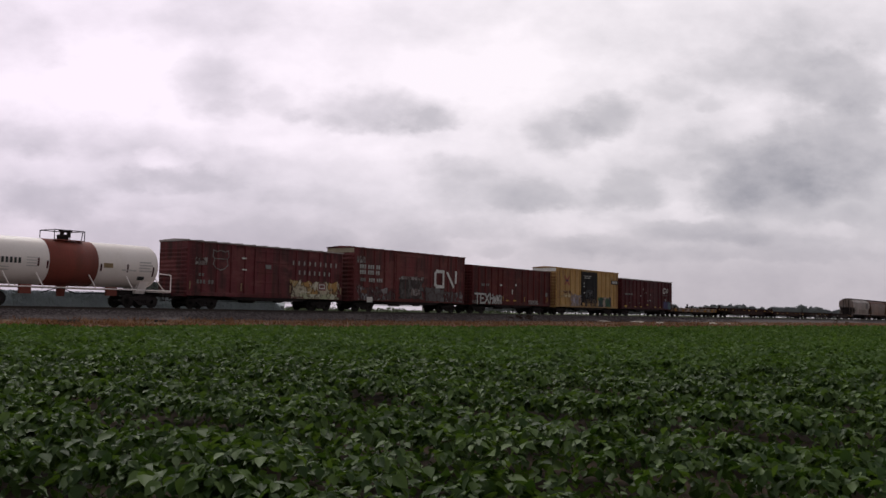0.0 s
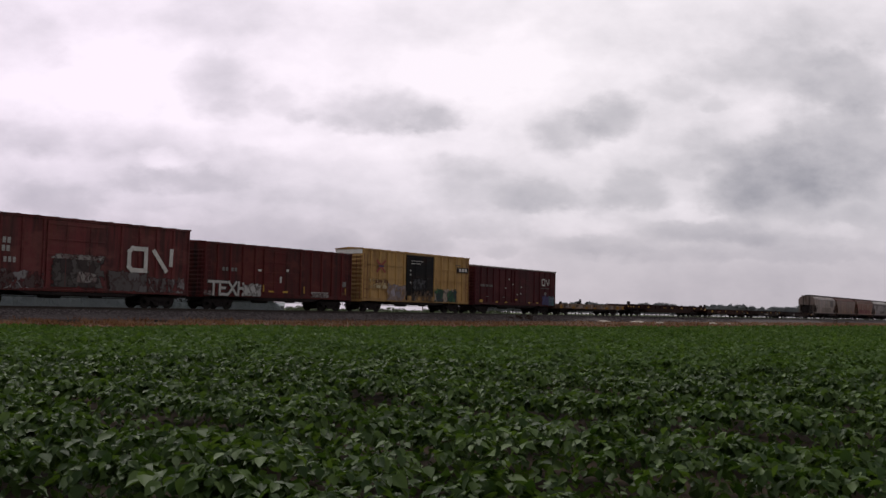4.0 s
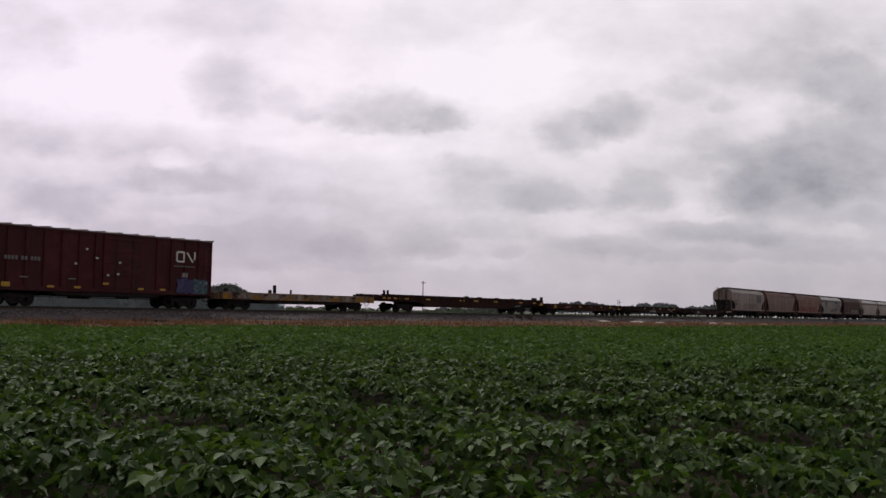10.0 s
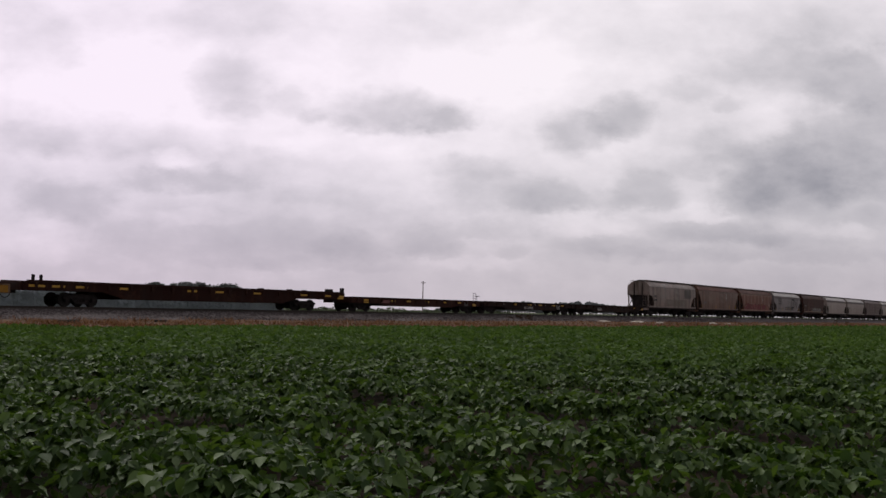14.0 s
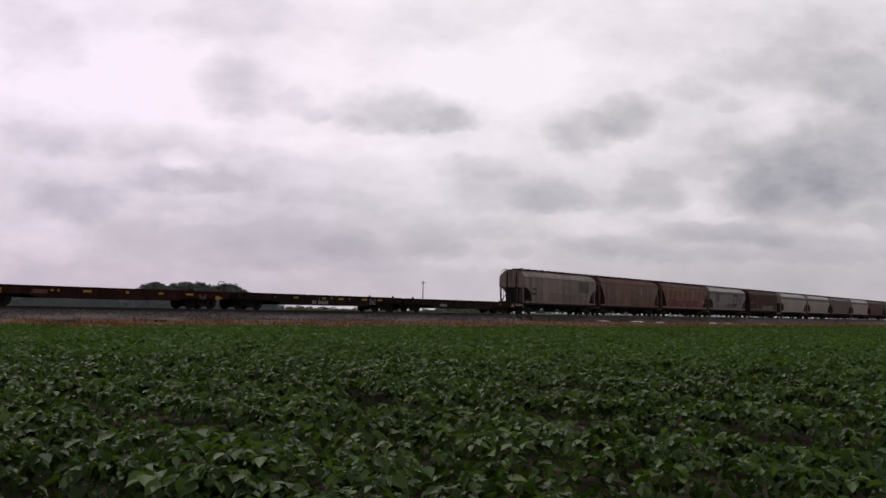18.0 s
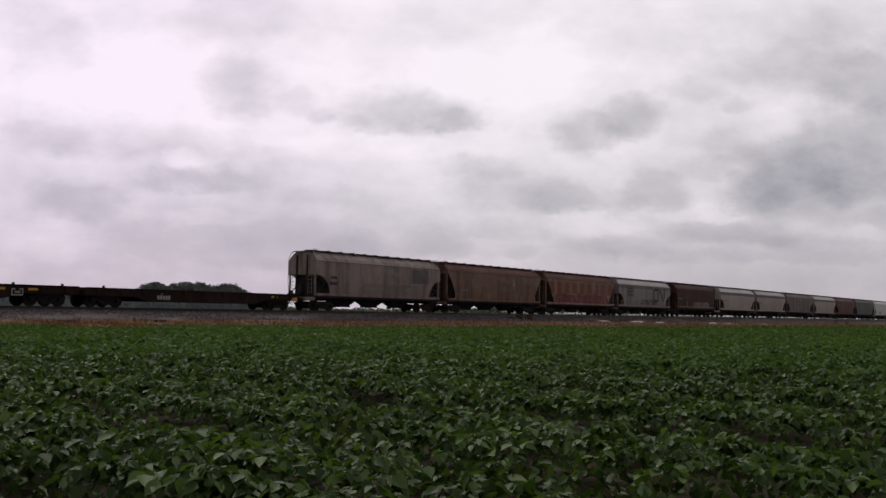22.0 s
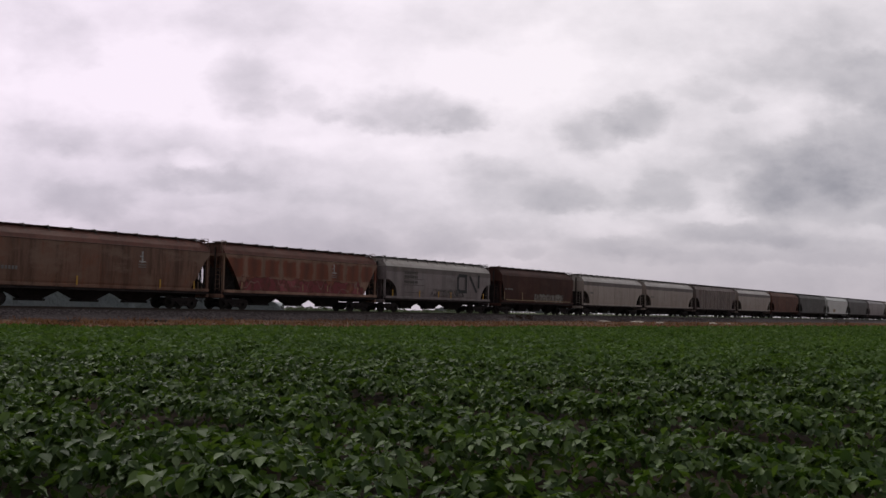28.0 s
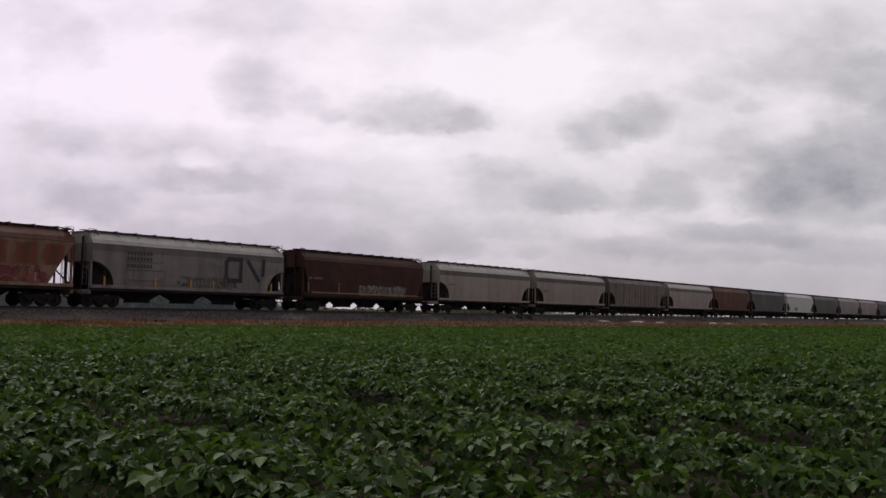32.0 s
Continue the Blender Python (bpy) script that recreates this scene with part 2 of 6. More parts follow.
def bev(bm, w=0.02, seg=1):
    bmesh.ops.bevel(bm, geom=list(bm.edges), offset=w, segments=seg, affect="EDGES", profile=0.6)
    return bm


def prism(bm, outline, axis, a, b):
    """Extrude an outline of pairs along an axis from a to b. The pairs are the two other axes in order."""
    def at(p, q):
        return {"x": (q, p[0], p[1]), "y": (p[0], q, p[1]), "z": (p[0], p[1], q)}[axis]
    lo, hi = [bm.verts.new(at(p, a)) for p in outline], [bm.verts.new(at(p, b)) for p in outline]
    n = len(outline)
    for i in range(n):
        j = (i + 1) % n
        bm.faces.new((lo[i], lo[j], hi[j], hi[i]))
    bm.faces.new(lo[::-1]), bm.faces.new(hi)
    bmesh.ops.recalc_face_normals(bm, faces=bm.faces)
    return bm


def rod(bm, a, b, r, n=8, r2=None):
    a, b = Vector(a), Vector(b)
    q = (b - a).to_track_quat("Z", "Y")
    r2 = r if r2 is None else r2
    lo = [bm.verts.new(a + q @ Vector((r * math.cos(6.2832 * i / n), r * math.sin(6.2832 * i / n), 0))) for i in range(n)]
    hi = [bm.verts.new(b + q @ Vector((r2 * math.cos(6.2832 * i / n), r2 * math.sin(6.2832 * i / n), 0))) for i in range(n)]
    for i in range(n):
        bm.faces.new((lo[i], lo[(i + 1) % n], hi[(i + 1) % n], hi[i]))
    bm.faces.new(lo[::-1]), bm.faces.new(hi)
    return bm


def rods(points, r, n=6):
    bm = bmesh.new()
    for a, b in zip(points[:-1], points[1:]):
        rod(bm, a, b, r, n)
    return bm


def B(*a):
    return box(bmesh.new(), *a)


def smooth(ob):
    ob.data.polygons.foreach_set("use_smooth", [True] * len(ob.data.polygons))
    return ob


# ---- sky backdrop: one slow sheet of cloud ----
HOR, FOC = 551.0, 1660.0


def cloud_material():
    k = Nodes("overcast_cloud_sheet")
    t = k.n.new("ShaderNodeTexCoord")
    sep = k.n.new("ShaderNodeSeparateXYZ")
    k.l.new(t.outputs["Object"], sep.inputs[0])
    u, v = k.math("DIVIDE", sep.outputs[0], sep.outputs[1]), k.math("DIVIDE", sep.outputs[2], sep.outputs[1])

    def pair(a, b):
        c = k.n.new("ShaderNodeCombineXYZ")
        k.put(c.inputs[0], a), k.put(c.inputs[1], b)
        return c.outputs[0]
    uv = pair(u, v)
    low = pair(u, k.math("MULTIPLY", v, 1.5))
    warp = k.math("SUBTRACT", k.noise(low, 18.0, 6, 0.6), 0.5)
    warp2 = k.math("SUBTRACT", k.noise(pair(k.math("ADD", u, 7.3), k.math("MULTIPLY", v, 1.6)), 20.0, 6, 0.6), 0.5)
    wu, wv = k.math("MULTIPLY_ADD", warp, 0.045, u), k.math("MULTIPLY_ADD", warp2, 0.03, v)
    puff = k.noise(low, 22.0, 7, 0.54)
    fine = k.noise(low, 14.0, 8, 0.58)
    mid = k.noise(pair(k.math("ADD", u, 3.1), k.math("MULTIPLY", v, 2.6)), 5.5, 5, 0.5)
    edge = k.math("MULTIPLY_ADD", k.math("SUBTRACT", puff, 0.5), 2.5, -0.05)
    sheet = [0.0]

    def cloud(x, y, rx, up, down, amount):
        """One cloud with its own reach upwards and downwards, ragged at the rim; a bright gap has a negative amount."""
        a = k.math("DIVIDE", k.math("SUBTRACT", wu, (x - 784) / FOC), rx * 0.95 / FOC)
        dv = k.math("SUBTRACT", wv, (HOR + 0.0195 * (x - 784) - y) / FOC)
        b = k.math("MAXIMUM", k.math("DIVIDE", dv, up / FOC), k.math("DIVIDE", dv, -down / FOC))
        d = k.math("ADD", k.math("MULTIPLY_ADD", a, a, edge), k.math("MULTIPLY", b, b))
        sheet[0] = k.math("MULTIPLY_ADD", k.ramp(d, -0.4, 2.6, 1.0, 0.0), amount, sheet[0])
    # upper left
    cloud(58, 75, 62, 50, 48, .15)
    cloud(125, 100, 30, 16, 16, .06)
    cloud(400, 22, 95, 45, 38, .11)
    cloud(400, 143, 60, 52, 50, .20)
    cloud(415, 200, 46, 16, 14, .09)
    cloud(505, 178, 36, 24, 20, .13)
    cloud(548, 206, 22, 16, 12, .09)
    cloud(705, 204, 128, 40, 27, .27)
    cloud(785, 214, 52, 22, 13, .14)
    cloud(612, 216, 30, 16, 14, .07)
    # middle left
    cloud(200, 250, 200, 36, 26, .11)
    cloud(60, 246, 66, 30, 25, .06)
    cloud(338, 322, 102, 24, 18, .19)
    cloud(455, 286, 66, 22, 30, .08)
    cloud(115, 350, 74, 30, 34, .16)
    cloud(620, 447, 54, 30, 15, .15)
    cloud(750, 441, 54, 28, 17, .14)
    cloud(400, 425, 190, 42, 34, .09)
    # upper right
    cloud(1024, 234, 56, 38, 33, .22)
    cloud(1104, 208, 50, 34, 30, .24)
    cloud(1215, 160, 54, 22, 16, .10)
    cloud(1290, 183, 28, 15, 12, .10)
    cloud(1280, 256, 50, 26, 22, .10)
    cloud(1390, 120, 118, 48, 34, .11)
    cloud(1350, 60, 160, 52, 50, .04)
    cloud(1533, 150, 78, 52, 38, .21)
    cloud(1500, 60, 96, 52, 40, .06)
    # middle right
    cloud(1400, 332, 100, 72, 50, .24)
    cloud(1500, 282, 116, 84, 62, .21)
    cloud(1320, 345, 54, 32, 30, .14)
    cloud(1562, 250, 60, 80, 60, .10)
    cloud(1150, 346, 54, 32, 22, .15)
    cloud(880, 340, 92, 52, 32, .13)
    cloud(980, 356, 66, 32, 18, .13)
    cloud(1062, 360, 62, 22, 13, .09)
    cloud(1270, 420, 108, 20, 13, .16)
    cloud(1090, 440, 84, 15, 11, .11)
    cloud(1540, 386, 44, 15, 11, .08)
    cloud(1390, 431, 84, 15, 9, .07)
    cloud(905, 446, 32, 19, 11, .10)
    # low strips over the horizon
    cloud(560, 470, 170, 11, 8, .06)
    cloud(870, 410, 74, 16, 10, .08)
    cloud(1180, 456, 130, 11, 8, .08)
    cloud(1420, 456, 150, 13, 8, .08)
    cloud(830, 300, 66, 22, 15, .07)
    cloud(1200, 300, 86, 24, 15, .08)
    cloud(560, 350, 120, 18, 12, .05)
    cloud(1500, 412, 76, 13, 11, -.07)
    cloud(330, 386, 100, 13, 11, -.06)
    cloud(700, 350, 130, 18, 14, -.05)
    cloud(820, 470, 120, 12, 10, -.05)
    # broad thin veils
    cloud(560, 400, 260, 60, 60, .05)
    cloud(1150, 280, 330, 110, 70, .05)
    cloud(1400, 200, 260, 130, 110, .03)
    cloud(250, 330, 280, 70, 60, .05)
    cloud(1000, 60, 420, 60, 30, .03)
    # bright gaps
    cloud(190, 140, 170, 70, 60, -.10)
    cloud(900, 150, 140, 70, 70, -.08)
    cloud(305, 282, 32, 17, 14, -.13)
    cloud(1040, 402, 66, 19, 17, -.10)
    cloud(960, 286, 60, 30, 30, -.07)
    cloud(1390, 216, 62, 30, 30, -.07)
    cloud(1232, 381, 72, 16, 11, -.07)
    cloud(650, 262, 200, 20, 16, -.05)
    cloud(40, 430, 90, 40, 30, -.09)
    shade = sheet[0]
    # broad fall of light: brightest up and to the left, greyer to the right and towards the ground
    shade = k.math("ADD", shade, k.ramp(u, 0.0, 0.48, 0.0, 0.12))
    shade = k.math("ADD", shade, k.ramp(v, 0.0, 0.23, 0.375, 0.04))
    shade = k.math("ADD", shade, k.math("MULTIPLY", k.math("SUBTRACT", fine, 0.5), 0.30))
    shade = k.math("ADD", shade, k.math("MULTIPLY", k.math("SUBTRACT", mid, 0.5), 0.24))
    r = k.n.new("ShaderNodeValToRGB")
    e = r.color_ramp.elements
    e[0].position, e[0].color = 0.0, (0.965, 0.91, 0.965, 1)
    e[1].position, e[1].color = 0.9, (0.215, 0.222, 0.268, 1)
    m = e.new(0.35)
    m.color = (0.580, 0.560, 0.602, 1)
    k.l.new(shade, r.inputs[0])
    em = k.n.new("ShaderNodeEmission")
    hue = k.mix(k.ramp(u, -0.45, 0.25), (1.01, 0.96, 1.025), (0.998, 0.99, 0.988))
    hue = k.mix(1.0, hue, k.mix(k.ramp(v, 0.01, 0.13), (1.025, 0.978, 0.985), (1.0, 1.0, 1.0)), "MULTIPLY")
    k.l.new(k.mix(1.0, r.outputs[0], hue, "MULTIPLY"), em.inputs[0])
    em.inputs[1].default_value = 1.0
    k.l.new(em.outputs[0], k.out.inputs[0])
    return k.mat


def sky_backdrop():
    verts, faces, na, ne, rad = [], [], 24, 10, 4300.0
    for j in range(ne + 1):
        el = radians(-1.0 + 27.0 * j / ne)
        for i in range(na + 1):
            az = radians(-40 + 80 * i / na)
            verts.append((rad * math.cos(el) * math.sin(az), rad * math.cos(el) * math.cos(az), rad * math.sin(el)))
    for j in range(ne):
        for i in range(na):
            a = j * (na + 1) + i
            faces.append((a, a + 1, a + na + 2, a + na + 1))
    ob = raw("backdrop", verts, faces, cloud_material())
    smooth(ob)
    return tagged(ob, "grey and white overcast cloud drifting slowly sideways", "sky", kind="structure")


SKY = sky_backdrop()


# ---- ground ----
RAIL_Z = 1.40                # top of rail over the field


def field_edge(x):
    return -8.3 - 0.083 * x


def ground():
    k = Nodes("farm_soil")
    pos = k.coords()
    a, b = k.noise(pos, 0.02, 4), k.noise(pos, 2.0, 6)
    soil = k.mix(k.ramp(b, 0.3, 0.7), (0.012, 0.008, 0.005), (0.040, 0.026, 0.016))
    grass = k.mix(k.ramp(b, 0.3, 0.7), (0.045, 0.075, 0.03), (0.08, 0.11, 0.05))
    s = k.n.new("ShaderNodeSeparateXYZ")
    k.l.new(pos, s.inputs[0])
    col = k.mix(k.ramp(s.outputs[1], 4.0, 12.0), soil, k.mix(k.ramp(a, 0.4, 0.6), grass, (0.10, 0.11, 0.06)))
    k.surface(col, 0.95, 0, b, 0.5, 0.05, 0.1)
    verts, faces = [(0, -40, 0)], []
    rings, n = (30, 80, 200, 500, 1300, 3000, 4290), 64
    for r in rings:
        verts += [(r * math.cos(6.28318 * i / n), -40 + r * math.sin(6.28318 * i / n), 0) for i in range(n)]
    faces += [(0, 1 + i, 1 + (i + 1) % n) for i in range(n)]
    for q in range(len(rings) - 1):
        o = 1 + q * n
        faces += [(o + i, o + n + i, o + n + (i + 1) % n, o + (i + 1) % n) for i in range(n)]
    tagged(raw("ground", verts, faces, k.mat), "flat farm ground of dark soil and distant grass", "ground", kind="structure")


ground()


def ballast_material():
    k = Nodes("grey_ballast")
    pos = k.coords()
    v = k.n.new("ShaderNodeTexVoronoi")
    v.inputs["Scale"].default_value = 14.0
    k.l.new(pos, v.inputs["Vector"])
    big = k.noise(pos, 1.7, 7, 0.75)
    c = k.mix(k.ramp(v.outputs["Color"], 0.0, 1.0), (0.085, 0.070, 0.070), (0.165, 0.136, 0.138))
    c = k.mix(k.ramp(big, 0.42, 0.62, 0.0, 0.6), c, (0.095, 0.074, 0.072))
    k.surface(c, 0.9, 0, v.outputs["Distance"], 0.9, 0.05, 0.2)
    return k.mat


M["ballast"] = ballast_material()


def track():
    x0, x1 = -320.0, 1600.0
    xs = [x0 + 4 * i for i in range(151)] + [290 + 60 * i for i in range(23)]
    prof = [(-3.9, 0.70), (-3.1, 0.93), (-2.1, 1.16), (-1.6, 1.225), (1.6, 1.225), (2.1, 1.16), (3.1, 0.93), (3.9, 0.70)]
    rnd = random.Random(3)
    verts, faces, n = [], [], len(prof)
    for x in xs:
        for y, z in prof:
            verts.append((x, y + rnd.uniform(-0.12, 0.12), z + rnd.uniform(-0.025, 0.02)))
    for i in range(len(xs) - 1):
        for j in range(n - 1):
            a = i * n + j
            faces.append((a, a + n, a + n + 1, a + 1))
    tagged(raw("ballast_bed", verts, faces, M["ballast"]), "raised bed of dark grey crushed stone", "track bed", kind="structure")
    root = tagged(new("railway_track"), "single line of worn steel rails on dark timber sleepers", "railway track", kind="structure")
    pr = [(-0.068, 0), (0.068, 0), (0.068, 0.02), (0.01, 0.04), (0.01, 0.13), (0.036, 0.14), (0.036, 0.172), (-0.036, 0.172), (-0.036, 0.14), (-0.01, 0.13), (-0.01, 0.04), (-0.068, 0.02)]
    for y in (-0.755, 0.755):
        part("rail", prism(bmesh.new(), [(y + a, RAIL_Z - 0.172 + b) for a, b in pr], "x", x0, x1), M["rail"], root)
    me = None
    for i in range(280):
        if me is None:
            ob = part("tie", bev(B(-0.115, 0.115, -1.3, 1.3, RAIL_Z - 0.30, RAIL_Z - 0.168), 0.012), M["timber"], root)
            me = ob.data
        else:
            ob = new("tie", me)
            ob.parent = root
        ob.location = (-20 + 0.52 * i, 0, rnd.uniform(-0.008, 0.008))
        ob.rotation_euler = (0, 0, rnd.uniform(-0.012, 0.012))
    bm = bmesh.new()
    for i in list(range(280, 880)) + list(range(-560, 0)):
        x = -20 + 0.52 * i
        box(bm, x - 0.115, x + 0.115, -1.3, 1.3, RAIL_Z - 0.30, RAIL_Z - 0.168)
    tagged(part("distant_ties", bm, M["timber"], root), kind="stuff")


def loose_stones():
    """Single ballast stones on the near shoulder."""
    rng = np.random.default_rng(17)
    n = 26000
    x, f = 12 + 130 * rng.random(n) ** 1.5, rng.random(n)
    y = -1.7 - 2.3 * f
    z = np.interp(-y, [1.6, 2.1, 3.1, 3.9, 4.2], [1.225, 1.16, 0.93, 0.70, 0.66]) + 0.01
    r = rng.uniform(0.025, 0.075, n)
    c = np.stack([x, y, z], 1)
    a = rng.normal(0, 1, (n, 3))
    a /= np.linalg.norm(a, axis=1)[:, None]
    b = np.cross(a, rng.normal(0, 1, (n, 3)))
    b /= np.linalg.norm(b, axis=1)[:, None]
    d = np.cross(a, b)
    r = r[:, None]
    p = [c + a * r, c + b * r * .8, c - a * r, c - b * r * .8, c + d * r * .7, c - d * r * .7]
    tri = ((0, 1, 4), (1, 2, 4), (2, 3, 4), (3, 0, 4), (1, 0, 5), (2, 1, 5), (3, 2, 5), (0, 3, 5))
    co = np.stack([np.stack([p[i] for i in t], 1) for t in tri], 1).reshape(-1, 3)
    k = Nodes("loose_ballast_stone")
    g = k.n.new("ShaderNodeNewGeometry")
    k.surface(k.mix(k.ramp(k.noise(k.coords(), 5.0, 3), 0.45, 0.75), (0.080, 0.065, 0.065), (0.27, 0.228, 0.23)), 0.9, spec=0.2)
    mesh_of("ballast_stones", co, 3, k.mat, "loose grey and pinkish crushed stones on the shoulder", "stones")


def verge():
    """Dry grass bank between the stone bed and the crop, and the far side of the line."""
    k = Nodes("dry_verge")
    pos = k.coords()
    a, b = k.noise(pos, 1.6, 5), k.noise(pos, 0.12, 3)
    c = k.mix(k.ramp(a, 0.3, 0.7), (0.085, 0.048, 0.034), (0.20, 0.128, 0.092))
    c = k.mix(k.ramp(b, 0.45, 0.65, 0, 0.6), c, (0.07, 0.052, 0.03))
    k.surface(c, 0.95, 0, a, 0.6, 0.05, 0.1)
    verts, faces = [], []
    rows = [i * 8 - 320 for i in range(80)] + [320 + 60 * i for i in range(22)]
    rnd = random.Random(9)
    for x in rows:
        e = field_edge(min(x, 300))
        for f, z in ((0, 0.72), (0.35, 0.56), (0.7, 0.42), (1.0, 0.33), (1.12, -0.02)):
            verts.append((x, -3.7 + (e + 3.7) * f, z + rnd.uniform(-0.03, 0.03) * (f < 1.1)))
    for i in range(len(rows) - 1):
        for j in range(4):
            a = i * 5 + j
            faces.append((a, a + 5, a + 6, a + 1))
    smooth(tagged(raw("verge_near", verts, faces, k.mat), "strip of dry brown grass and earth below the track", "verge", kind="structure"))
    far = [(-320, 3.7, .72), (1600, 3.7, .72), (1600, 7, .3), (-320, 7, .3), (1600, 10, -.02), (-320, 10, -.02)]
    tagged(raw("verge_far", far, [(0, 1, 2, 3), (3, 2, 4, 5)], k.mat), "grassy bank beyond the track", "verge", kind="structure")


def tufts():
    rng = np.random.default_rng(5)
    n = 60000
    x = 8 + 210 * rng.random(n) ** 1.7
    e = field_edge(x)
    f = rng.random(n) ** 0.8
    y = -3.6 + (e + 3.6) * f
    dens = np.sin(x * 0.9 + y) + np.sin(x * 0.37 + 1.3 * y) + np.sin(x * 2.3 + 1.0)
    keep = rng.random(n) < np.clip(0.55 + 0.34 * dens, 0.05, 1)
    x, y, f = x[keep], y[keep], f[keep]
    n = len(x)
    z = 0.72 - 0.40 * f
    h = rng.uniform(0.05, 0.28, n) * (0.75 + 0.5 * f) * (0.7 + 0.6 * (np.sin(x * 1.7) > 0.3))
    w = rng.uniform(0.02, 0.05, n)
    ang, lean = rng.uniform(0, 6.28, n), rng.normal(0, 0.16, (n, 2))
    co = np.empty((n, 3, 3))
    co[:, 0] = np.stack([x - w * np.cos(ang), y - w * np.sin(ang), z - 0.04], 1)
    co[:, 1] = np.stack([x + w * np.cos(ang), y + w * np.sin(ang), z - 0.04], 1)
    co[:, 2] = np.stack([x + lean[:, 0], y + lean[:, 1], z + h], 1)
    mesh_of("dry_grass", co.reshape(-1, 3), 3, foliage("dry_brown_grass", (0.125, 0.056, 0.037), (0.34, 0.176, 0.110), 0.9, 0.2, 0.1),
            "tufts of dry reddish brown grass along the bank", "grass")


def mesh_of(name, co, size, material, label, category):
    """One mesh out of loose polygons that all have the same number of corners."""
    n = len(co)
    me = bpy.data.meshes.new(name)
    me.vertices.add(n)
    me.vertices.foreach_set("co", co.astype(np.float32).ravel())
    me.loops.add(n)
    me.loops.foreach_set("vertex_index", np.arange(n, dtype=np.int32))
    m = n // size
    me.polygons.add(m)
    me.polygons.foreach_set("loop_start", np.arange(m, dtype=np.int32) * size)
    me.polygons.foreach_set("loop_total", np.full(m, size, dtype=np.int32))
    me.update(calc_edges=True)
    me.materials.append(material)
    return tagged(new(name, me), label, category, kind="stuff")


ROW_TURN = radians(90.0)      # the drilled rows run square to the track
ROW, LANE = 0.76, 3.04        # between rows, and between the wheel lanes


def near_plants(rng, *far):
    """Single bushy plants near the tripod, each a dome of leaflets; uneven furrows run between the rows."""
    reach = 36.0
    m = int(radians(62) / 2 * reach ** 2 * 12.0)
    d = reach * np.sqrt(rng.random(m))
    a = radians(VIEW) + np.radians(rng.uniform(-31, 31, m))
    # the crop goes on beside and behind the tripod
    m2 = int(radians(298) / 2 * 10.0 ** 2 * 12.0)
    d = np.concatenate([d, 10.0 * np.sqrt(rng.random(m2))])
    a = np.concatenate([a, radians(VIEW) + np.radians(rng.uniform(31, 329, m2))])
    m = len(d)
    px, py = d * np.cos(a), d * np.sin(a)
    along, across = px * math.cos(ROW_TURN) + py * math.sin(ROW_TURN), px * math.sin(ROW_TURN) - py * math.cos(ROW_TURN)
    # plants crowd on their rows
    across2 = np.round((across - 3.02) / ROW) * ROW + 3.02 + rng.normal(0, 0.13, m)
    px, py = px + (across2 - across) * math.sin(ROW_TURN), py - (across2 - across) * math.cos(ROW_TURN)
    across = across2
    rid = np.round((across - 2.64) / LANE)
    off = np.abs(across - 2.64 - LANE * rid + 0.06 * np.sin(along * 1.1 + rid * 3))
    furrow = np.exp(-(off / 0.52) ** 4) * np.clip(1.75 + 0.4 * np.sin(along * 0.55 + rid * 1.9) + 0.3 * np.sin(along * 1.7 + rid) - 0.17 * along, 0.0, 1.0)
    open_spot = np.clip(np.sin(px * 1.31 + 2 * np.sin(py * 0.9)) + np.sin(py * 1.17 + 1.7 * np.sin(px * 0.63)) - 1.2, 0, 1)
    top = 0.575 + rng.normal(0, 0.036, m) + 0.02 * np.sin(px * 0.7) - 0.36 * furrow - 0.26 * open_spot
    keep = (rng.random(m) > 0.92 * furrow) & (rng.random(m) > 0.5 * open_spot) & (d > 1.3)
    px, py, top, d = px[keep], py[keep], top[keep], d[keep]
    m, k = len(px), 33
    wide = rng.uniform(0.14, 0.25, m)
    # leaflets over each dome, in threes on one stalk
    tri, third = k // 3, np.tile(np.array([-1.15, 0.0, 1.15]), k // 3)
    th = np.repeat(rng.uniform(0, 6.2832, (m, tri)), 3, axis=1)
    el = np.repeat(np.arccos(rng.random((m, tri)) ** 0.5), 3, axis=1)          # 0 at the crown
    jit = np.repeat(rng.uniform(0.75, 1.12, (m, tri)), 3, axis=1)
    head = th + third[None, :] + rng.normal(0, 0.25, (m, k))
    ln = rng.uniform(0.070, 0.116, (m, k)) * np.repeat(rng.uniform(0.85, 1.2, (m, tri)), 3, axis=1)
    r = wide[:, None] * np.sin(el) * jit
    x = px[:, None] + r * np.cos(th) + 0.5 * ln * np.cos(head)
    y = EYE[1] + py[:, None] + r * np.sin(th) + 0.5 * ln * np.sin(head)
    z = top[:, None] - (1 - np.cos(el)) * 0.17 * jit + rng.normal(0, 0.012, (m, k))
    tilt = 0.10 + 0.55 * np.sin(el) + rng.normal(0, 0.38, (m, k))
    roll = rng.normal(0, 0.42, (m, k))
    mine = [x, y, np.maximum(z, 0.06), np.repeat(d[:, None], k, 1), ln, ln * rng.uniform(0.66, 0.84, (m, k)), head, tilt, roll]
    mine = [q.ravel() for q in mine]
    # with distance fewer and larger leaflets stand for each plant
    grow = np.maximum(1.0, mine[3] / 15.0)
    thin = rng.random(len(grow)) < grow ** -1.3
    mine[4], mine[5] = mine[4] * grow ** 0.65, mine[5] * grow ** 0.65
    return [np.concatenate([f, q[thin]]) for f, q in zip(far, mine)]


